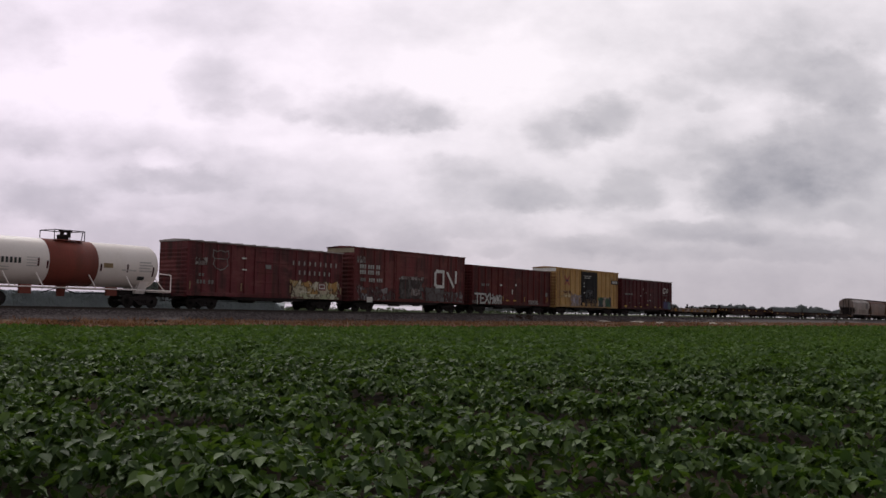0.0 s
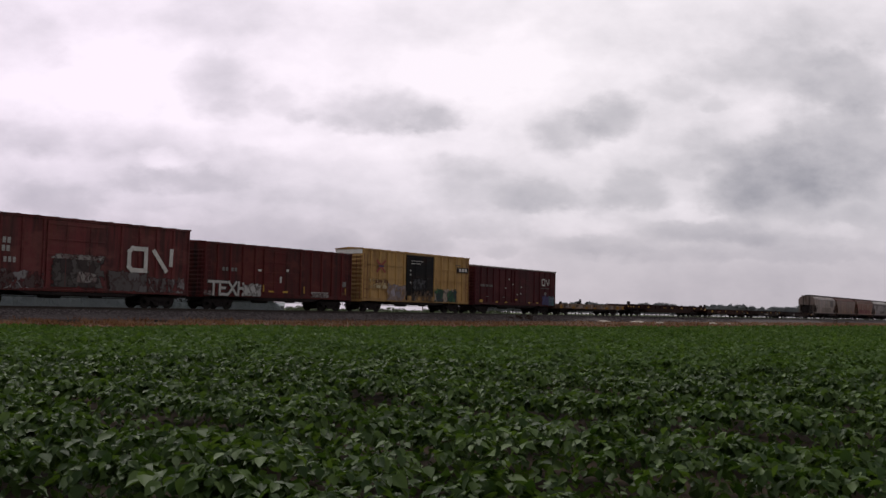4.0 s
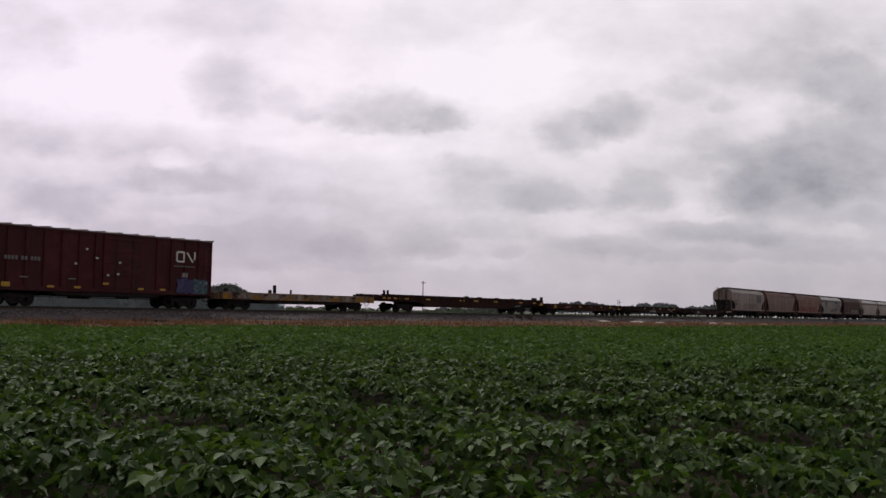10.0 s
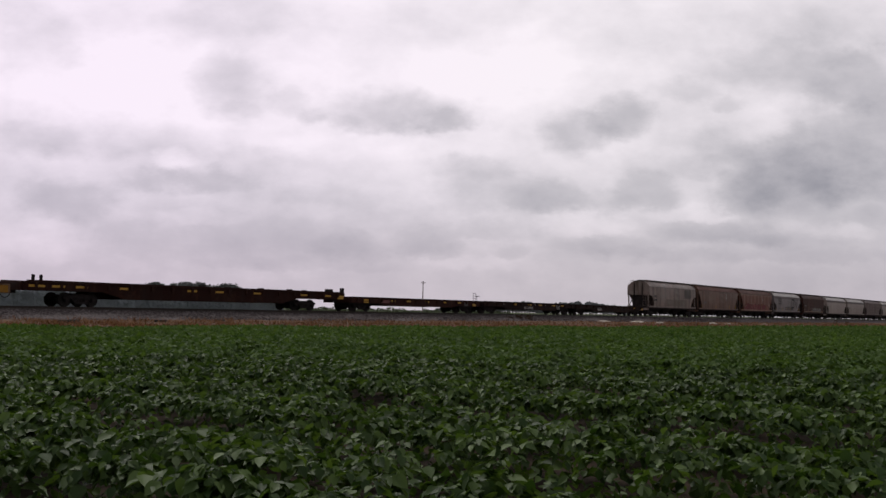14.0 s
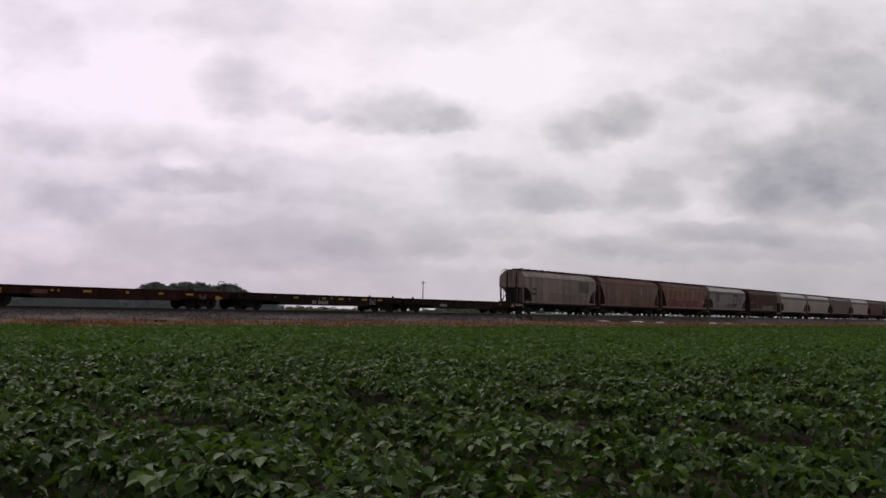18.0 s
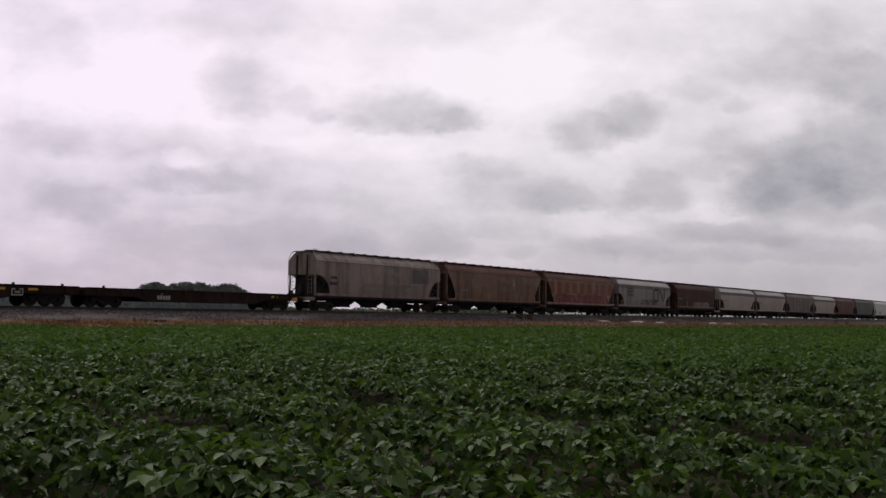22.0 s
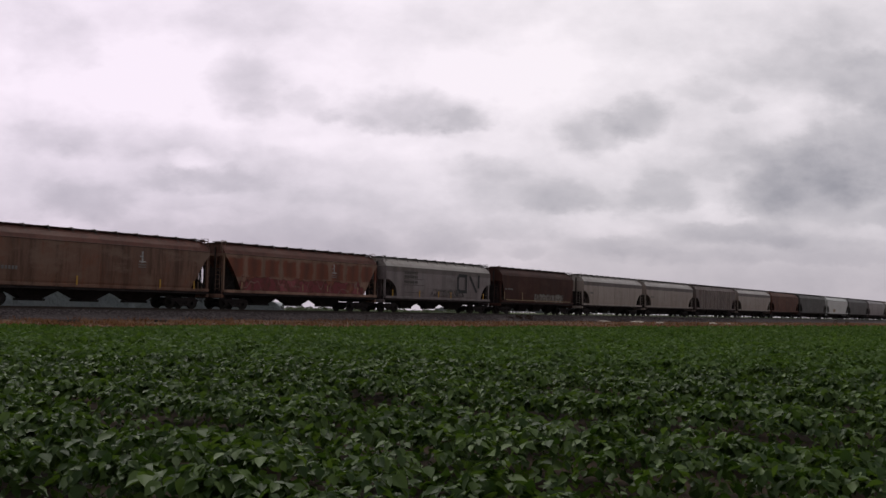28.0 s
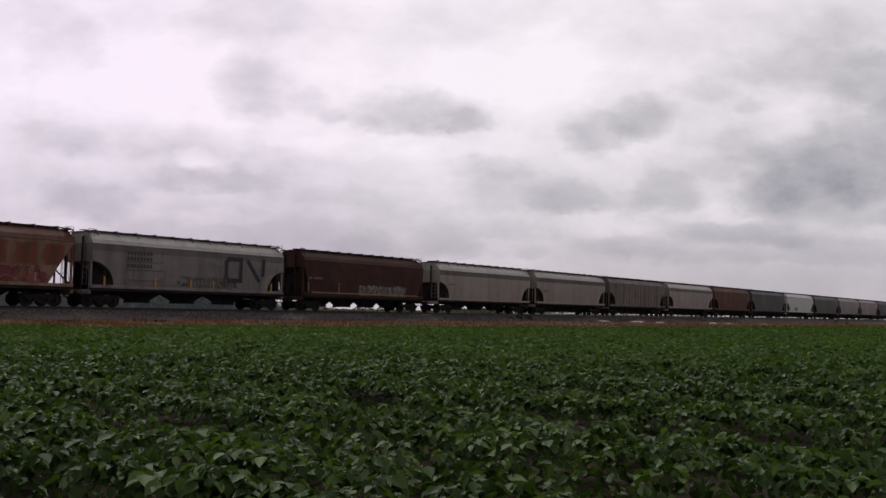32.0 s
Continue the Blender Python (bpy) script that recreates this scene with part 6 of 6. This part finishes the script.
def hoppers():
    def axes(k):
        s = k.n.new("ShaderNodeSeparateXYZ")
        k.l.new(k.coords(), s.inputs[0])
        return s.outputs[0], s.outputs[2]

    def squares(k, base):
        """Rust bloom on every sheet between the tan seams; pink spray along the foot."""
        base = stains((0.07, 0.036, 0.024), (0.19, 0.13, 0.095), 0.5)(k, base)
        x, z = axes(k)
        wob = k.math("SUBTRACT", k.noise(k.coords(), 1.6, 5, 0.6), 0.5)
        ph = k.math("ABSOLUTE", k.math("SUBTRACT", k.math("FRACT", k.math("MULTIPLY_ADD", wob, 0.28, k.math("MULTIPLY_ADD", x, 1 / 1.74, 0.60))), 0.5))
        up = k.math("MULTIPLY", k.ramp(k.math("MULTIPLY_ADD", wob, 0.6, z), 2.2, 2.5), k.ramp(k.math("MULTIPLY_ADD", wob, 0.6, z), 3.75, 3.5))
        rust = k.math("MULTIPLY", k.ramp(ph, 0.47, 0.30), up)
        base = k.mix(k.math("MULTIPLY", rust, 0.92), base, k.mix(k.ramp(ph, 0.0, 0.32), (0.100, 0.028, 0.017), (0.175, 0.042, 0.022)))
        return k.mix(k.math("MULTIPLY", k.ramp(k.noise(k.coords((1.0, 1.0, 0.4)), 0.8, 4, 0.6), 0.5, 0.62), 0.25), base, (0.17, 0.050, 0.022))
    P = {
        "grey": paint("dirty_grey_hopper_paint", (0.268, 0.195, 0.174), rust=(0.09, 0.055, 0.040), wear=0.3, streak=0.45, grime=(0.06, 0.047, 0.04), dirt=0.45, rough=0.42, extra=stains((0.075, 0.050, 0.038), (0.24, 0.21, 0.19), 0.6)),
        "tan": paint("rust_stained_tan_paint", (0.168, 0.084, 0.058), rust=(0.175, 0.048, 0.020), wear=0.62, streak=0.6, grime=(0.06, 0.038, 0.03), dirt=0.4, rough=0.45, spec=0.34, extra=stains((0.060, 0.024, 0.014), (0.185, 0.112, 0.082), 0.75)),
        "orange": paint("rust_bloomed_tan_paint", (0.29, 0.172, 0.124), rust=(0.20, 0.048, 0.024), wear=0.4, streak=0.25, grime=(0.12, 0.06, 0.04), dirt=0.25, rough=0.5, spec=0.28, extra=squares),
        "silver": paint("pale_grey_hopper_paint", (0.228, 0.185, 0.190), rust=(0.13, 0.10, 0.09), wear=0.15, streak=0.3, grime=(0.08, 0.07, 0.066), dirt=0.45, rough=0.42, extra=stains((0.10, 0.082, 0.080), (0.25, 0.222, 0.225), 0.5)),
        "brown": paint("dark_brown_hopper_paint", (0.064, 0.025, 0.020), wear=0.3, streak=0.3, dirt=0.35, spec=0.15, extra=stains((0.038, 0.016, 0.013), (0.090, 0.042, 0.032), 0.5)),
        "cream": paint("weathered_cream_paint", (0.315, 0.255, 0.230), rust=(0.16, 0.11, 0.085), wear=0.2, streak=0.22, grime=(0.15, 0.12, 0.105), dirt=0.3, rough=0.42, extra=stains((0.18, 0.13, 0.105), (0.34, 0.295, 0.26), 0.4)),
        "streaky": paint("rust_streaked_grey_paint", (0.20, 0.155, 0.150), rust=(0.09, 0.048, 0.042), wear=0.6, streak=0.75, dirt=0.4, spec=0.2, extra=stains((0.075, 0.045, 0.035), (0.2, 0.18, 0.17), 0.5)),
        "slate": paint("dull_slate_paint", (0.092, 0.085, 0.084), wear=0.2, streak=0.3, dirt=0.35, extra=stains((0.05, 0.046, 0.043), (0.12, 0.118, 0.112), 0.5)),
        "umber": paint("faded_red_brown_paint", (0.135, 0.058, 0.042), wear=0.4, streak=0.3, dirt=0.35, spec=0.15, extra=stains((0.07, 0.03, 0.024), (0.165, 0.085, 0.062), 0.5)),
        "white": paint("clean_white_paint", (0.58, 0.57, 0.56), rust=(0.3, 0.2, 0.15), wear=0.08, streak=0.12, grime=(0.25, 0.23, 0.22), dirt=0.15),
    }
    rust_roof = plain("rusty_roof_walk", (0.075, 0.038, 0.032), 0.8, 0.1, 10, 0.35)
    grey_roof = plain("grey_roof_walk", (0.11, 0.10, 0.092), 0.7, 0.2, 10, 0.3)
    rusty_top = paint("rusty_roof_sheet_paint", (0.130, 0.050, 0.038), rust=(0.07, 0.026, 0.018), wear=0.4, streak=0.2, dirt=0.3, spec=0.15, extra=stains((0.06, 0.028, 0.022), (0.15, 0.085, 0.070), 0.5))
    # Plate paint below the roof edge, darker than the side sheets.
    band = paint("dark_top_plate_paint", (0.150, 0.122, 0.120), wear=0.2, streak=0.3, dirt=0.3, extra=stains((0.08, 0.065, 0.06), (0.17, 0.15, 0.145), 0.5))
    # Sky light on the upper slopes is put into this paler roof colour.
    pale_top = paint("skylit_pale_roof_paint", (0.40, 0.355, 0.335), rust=(0.2, 0.15, 0.12), wear=0.2, streak=0.25, grime=(0.2, 0.17, 0.15), dirt=0.2, rough=0.4, extra=stains((0.24, 0.20, 0.18), (0.43, 0.39, 0.36), 0.4))
    pale_rib = paint("pale_worn_rib_paint", (0.33, 0.28, 0.26), rust=(0.12, 0.06, 0.05), wear=0.5, streak=0.5, dirt=0.3)
    Y = -1.585
    c, hl = hopper("dirty grey covered hopper with dark stencil bars", 223.95, 239.9, P["grey"], grey_roof, 3, bogie=13.1, open_end=1)
    bars(c, "letter_bar", (4,), -6.4, 2.5, .14, .24, .05, Y, M["mark_black"])
    bars(c, "letter_bar", (6,), -6.5, 2.03, .12, .24, .03, Y, M["mark_black"])
    part("repaint_panel", B(3.8, 6.2, Y + .005, Y + .012, 2.5, 3.7), paint("dull_grey_patch_paint", (0.135, 0.122, 0.116), wear=0.2, streak=0.4, dirt=0.4, extra=stains((0.075, 0.055, 0.045), (0.17, 0.15, 0.14), 0.5)), c, "dull grey overpainted square")
    # The lower half of the side is lit brighter; that light is painted here.
    part("wash_panel", B(-2.5, 4.6, Y + .015, Y + .022, 1.4, 2.3), paint("lit_foot_paint", (0.222, 0.175, 0.150), rust=(0.12, 0.08, 0.06), wear=0.3, streak=0.4, dirt=0.4, extra=stains((0.10, 0.075, 0.06), (0.25, 0.225, 0.2), 0.5)), c, "stained strip along the foot, painted paler for the light there")
    c, hl = hopper("rust-stained tan covered hopper", 241.1, 257.8, P["tan"], rust_roof, 3, top_mat=rusty_top, cut=1.5, open_h=3.62, straight=True, bogie=13.4)
    bars(c, "letter_bar", (6,), -6.4, 2.05, .14, .2, .06, Y, M["mark_grey"])
    torch(c, 2.95, 2.9, Y)
    for q in (-7.2, -1.6, 4.3, 7.0):
        patch(c, "reflector", q, q + .1, 1.3, 1.85, Y, M["mark_yellow"], "yellow strip")
    c, hl = hopper("tan covered hopper with rust squares and pink sprayed foot", 259.1, 275.3, P["orange"], rust_roof, 3, top_mat=rusty_top, cut=1.6, open_h=3.72, straight=True, bogie=13.1, open_end=1)
    torch(c, 2.85, 2.95, Y - .01)
    sprayed(c, -7.0, 7.2, 1.36, 2.4, Y, spray("pink_bubble_spray", ((0.21, 0.055, 0.062), (0.26, 0.076, 0.082), (0.18, 0.044, 0.050), (0.22, 0.08, 0.05)), (0.11, 0.040, 0.034), 1.15, 0.66, (0.22, 0.13, 0.11)), "dull pink bubble shapes sprayed along the foot")
    for q in (-6.6, -.6, 2.1, 5.6):
        patch(c, "reflector", q, q + .11, 1.45, 1.95, Y - .01, M["mark_tan"], "faded yellow strip")
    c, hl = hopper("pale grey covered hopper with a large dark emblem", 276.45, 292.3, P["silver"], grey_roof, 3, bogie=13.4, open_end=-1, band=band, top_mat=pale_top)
    for zz in (2.88, 2.36, 1.72):
        patch(c, "underline", -5.6, -2.75, zz - .02, zz + .02, Y, M["mark_ash"])
    sprayed(c, -1.8, 3.6, 1.5, 2.15, Y + .01, spray("faint_dark_spray", ((0.07, 0.065, 0.066), (0.15, 0.13, 0.125)), (0.06, 0.052, 0.05), 0.6, 0.38), "faint dark scrawl along the foot")
    emblem(c, 2.45, 2.0, 1.46, Y, M["mark_black"], "large dark owner's emblem")
    for zz, n in ((3.3, 8), (2.95, 8), (2.5, 8)):
        bars(c, "letter_bar", (n,), -5.5, zz, .17, .24, .07, Y, M["mark_ash"])
    for q in (-7.1, -3.4, -.6, 1.3, 6.6):
        patch(c, "reflector", q, q + .12, 1.35, 1.9, Y, M["mark_yellow"], "yellow strip")
    c, hl = hopper("dark brown covered hopper with pale spray scrawl", 294.4, 309.2, P["brown"], rust_roof, 4, bogie=12.2, cut=0.6, open_h=3.3, straight=True, margin=0.3)
    sprayed(c, -1.6, 5.2, 1.3, 2.2, Y, spray("olive_grey_spray", ((0.20, 0.185, 0.17), (0.13, 0.112, 0.10)), (0.07, 0.045, 0.038), 0.5, 0.85, (0.34, 0.33, 0.31)))
    patch(c, "foot_strip", -6.6, 6.6, 1.37, 1.45, Y, M["mark_tan"], "dull mustard line along the foot")
    for q in (-7.0, -3.6):
        patch(c, "reflector", q, q + .1, 1.4, 2.2, Y, M["mark_tan"], "dull mustard strip")
    bars(c, "letter_bar", (2, 5), -6.9, 2.42, .14, .16, .06, Y, M["mark_grey"])
    c, hl = hopper("weathered cream covered hopper with faint stencils", 311.6, 327.4, P["cream"], grey_roof, 3, band=band, top_mat=pale_top)
    bars(c, "letter_bar", (5,), -6.5, 2.5, .14, .2, .07, Y, M["mark_grey"])
    c, hl = hopper("weathered pale cream covered hopper with grey runs", 328.7, 344.6, P["cream"], grey_roof, 3, band=band, low=True, top_mat=pale_top)
    bars(c, "letter_bar", (5,), -6.5, 2.4, .14, .2, .07, Y, M["mark_grey"])
    hopper("ribbed grey covered hopper streaked with rust", 345.9, 362.4, P["streaky"], rust_roof, 3, False, 16, rib_mat=pale_rib, low=True)
    hopper("pale weathered covered hopper, cream going grey", 363.7, 380.0, P["cream"], grey_roof, 3, band=band, low=True, top_mat=pale_top)
    hopper("plain red-brown covered hopper with rusty roof", 380.9, 396.9, P["umber"], rust_roof, 3, low=True)
    hopper("dull slate grey covered hopper", 398.2, 416.3, P["slate"], grey_roof, 3, False, low=True)
    c, hl = hopper("clean white covered hopper with a tan mark", 417.6, 434.6, P["white"], grey_roof, 3, low=True)
    patch(c, "red_panel", -4.0, -2.2, 1.5, 2.1, Y, M["mark_tan"], "faint tan panel")
    hopper("plain dark grey covered hopper", 435.7, 453.8, P["slate"], grey_roof, 3, low=True)
    hopper("pale silver grey covered hopper", 455.0, 473.0, P["silver"], grey_roof, 3, low=True)
    hopper("dirty grey-tan covered hopper", 474.2, 492.0, P["grey"], rust_roof, 3, low=True)
    hopper("dull dark grey covered hopper", 493.2, 511.0, P["slate"], grey_roof, 3, low=True)


# ---- tank car ----
def revolve(bm, prof, n=36):
    rings = [[bm.verts.new((x, r * math.cos(6.28318 * i / n), 2.62 + r * math.sin(6.28318 * i / n))) for i in range(n)] for x, r in prof]
    for p, q in zip(rings[:-1], rings[1:]):
        for i in range(n):
            bm.faces.new((p[i], q[i], q[(i + 1) % n], p[(i + 1) % n]))
    bm.faces.new(rings[0][::-1]), bm.faces.new(rings[-1])
    bmesh.ops.recalc_face_normals(bm, faces=bm.faces)
    return bm


def tank_car():
    car, length = new_car("tank_car", "white tank car with a broad rust-red middle band", 24.95, 38.75, "tank cars")
    hl, r, tl = length / 2, 1.38, 5.75
    head = [(-tl - 0.62 * math.cos(a), r * math.sin(a)) for a in (0.05, 0.3, 0.6, 0.9, 1.2, 1.45)]
    prof = head + [(-tl, r), (tl, r)] + [(-x, q) for x, q in head[::-1]]
    smooth(part("tank", revolve(bmesh.new(), prof), M["tank_white"], car, "white cylindrical tank shell"))
    smooth(part("band", revolve(bmesh.new(), [(-1.6, r - .05), (-1.6, r + .012), (1.6, r + .012), (1.6, r - .05)]), M["tank_red"], car, "rust-red band round the middle"))
    dome = part("valve_housing", rod(bmesh.new(), (0, 0, 3.95), (0, 0, 4.22), .34, 16), M["steel"], car)
    part("lid", rod(bmesh.new(), (0, 0, 4.22), (0, 0, 4.32), .42, 16, .30), M["steel"], dome)
    for q in (-.22, .22):
        part("valve", rod(bmesh.new(), (q, -.25, 4.16), (q, -.25, 4.52), .12, 8), M["steel"], dome)
        part("hand_wheel", rod(bmesh.new(), (q, -.25, 4.46), (q, -.25, 4.56), .2, 10), M["steel"], dome)
    part("top_platform", bev(B(-.95, .95, -.8, .8, 3.93, 3.98), .01), M["tank_red"], car)
    for y in (-.78, .78):
        part("platform_rail", rods([(-1.02, y, 3.95), (-1.02, y, 4.54), (.95, y, 4.54), (.95, y, 3.95)], .028), M["steel"], car)
        part("platform_post", rods([(.72, y, 3.95), (.85, y, 4.54)], .024), M["steel"], car)
    for x in (-1.02, .95):
        part("platform_rail", rods([(x, -.78, 4.54), (x, .78, 4.54)], .026), M["steel"], car)
    for s in (-1, 1):
        part("side_rail", rods([(-hl + .1, s * 1.5, 1.12), (hl - .1, s * 1.5, 1.12)], .04), M["tank_white"], car, "long white hand rail")
        for q in (-4.0, 4.0, -2.0, 1.4):
            part("rail_bracket", rods([(q, s * 1.5, 1.12), (q - .35, s * 1.25, 1.95)], .035), M["tank_white"], car)
        if s > 0:
            part("ladder", ladder_mesh(3.1, .45, .34), M["steel"], car).matrix_basis = pose(0, s * 1.62, 1.0, 0, 0, 0)
    for q in (-1, 1):
        part("end_platform", bev(B(*sorted((q * (hl - 1.1), q * hl)), -1.45, 1.45, 1.0, 1.10), .012), M["tank_white"], car)
        for y in (-1.45, 1.45):
            part("end_rail", rods([(q * (hl - .02), y, 1.0), (q * (hl - .02), y, 2.15), (q * (hl - .95), y, 2.2), (q * (hl - 1.0), y, 2.0)], .032), M["tank_white"], car)
            part("end_brace", rods([(q * (hl - .5), y, 1.1), (q * (hl - 1.1), y * .8, 1.95)], .03), M["tank_white"], car)
            part("sill_step", rods([(q * (hl - .1), y, 1.0), (q * (hl - .1), y, .5), (q * (hl - .5), y, .5), (q * (hl - .5), y, 1.0)], .022), M["steel"], car)
        part("saddle", prism(bmesh.new(), [(-1.15, 1.9), (-.5, .9), (.5, .9), (1.15, 1.9), (.6, 1.45), (-.6, 1.45)], "x", q * 5.2 - .35, q * 5.2 + .35), M["tank_white"], car)
        part("stub_sill", B(*sorted((q * 3.9, q * (hl + .1))), -.3, .3, .75, 1.2), M["steel"], car)
    part("bottom_outlet", rod(bmesh.new(), (0, 0, .62), (0, 0, 1.3), .22, 12, .3), M["tank_red"], car)
    for q in (-2.9, 2.7):
        part("side_bracket", B(q - .35, q + .35, -1.2, -1.0, .72, 1.25), M["tank_red"], car)
    part("brake_rigging", rods([(-1.6, -.6, .8), (-.4, -.6, 1.15), (.6, -.6, .8), (2.0, -.6, .85), (4.4, -.6, .8)], .03), M["steel"], car)

    def on_shell(name, x0, x1, z0, z1, mat, label=""):
        bm, n = bmesh.new(), 4
        rows = []
        for i in range(n + 1):
            z = z0 + (z1 - z0) * i / n
            y = -math.sqrt(max(.01, (r + .014) ** 2 - (z - 2.62) ** 2))
            rows.append((bm.verts.new((x0, y, z)), bm.verts.new((x1, y, z))))
        for p, q in zip(rows[:-1], rows[1:]):
            bm.faces.new((p[0], p[1], q[1], q[0]))
        part(name, bm, mat, car, label)
    for i in range(6):
        on_shell("lettering", -4.75 + .25 * i, -4.6 + .25 * i, 2.42, 2.74, M["mark_black"], "dark bar of the stencilled sign")
    for q, a, b in ((-2.35, 2.3, 2.8), (1.72, 2.2, 2.65), (3.6, 2.2, 2.7), (5.5, 2.0, 2.6), (-1.78, 2.2, 2.65)):
        on_shell("reflector", q, q + .12, a, b, M["brown_d"], "dark strip")
    on_shell("placard", 1.95, 2.6, 2.42, 2.7, M["mark_tan"], "dull yellow placard")
    on_shell("placard", 4.5, 5.0, 1.75, 1.98, M["mark_black"], "small dark placard")
    for q, w in ((2.86, .9), (2.68, 1.0), (2.5, .8), (2.32, .95)):
        on_shell("stencil", 4.5, 4.5 + w, q - .05, q + .05, M["mark_faint"], "faint grey stencil line")
    on_shell("stencil", 3.25, 4.3, 2.28, 2.37, M["mark_faint"], "faint grey stencil line")
    for q in (2.78, 2.62, 2.46, 2.3):
        on_shell("stencil", -3.0, -2.3, q - .03, q + .03, M["mark_faint"], "faint grey stencil line")
    for i in range(2):
        on_shell("stencil", -5.3, -4.0, 2.16 - .16 * i, 2.22 - .16 * i, M["mark_faint"], "faint grey stencil line")
    running_gear(car, length, 10.2, .55)


tank_car()
box_cars()
flat_cars()
hoppers()


# ---- what moves ----
def motions():
    for car, mid in TRAIN:
        walk(car, [(t, pose(mid - gone(t), 0, RAIL_Z)) for t in range(0, 33, 2)])
    steps = [k / 15 for k in range(481)]
    turns = [gone(t) / 0.418 for t in steps]
    for wheel, q in AXLES:
        walk(wheel, [(t, Matrix.LocRotScale((q, 0, 0.418), Euler((0, -a, 0)), None)) for t, a in zip(steps, turns)])
    half = Matrix.Translation(EYE)
    walk(SKY, [(t, half @ pose(0, 0, 0, 0, 0, VIEW - 90) @ pose(0, 0, 0, 0, a * 0.25, -a)) for t, a in ((0.0, -1.05), (16.0, 0.0), (32.0, 1.05))])


motions()
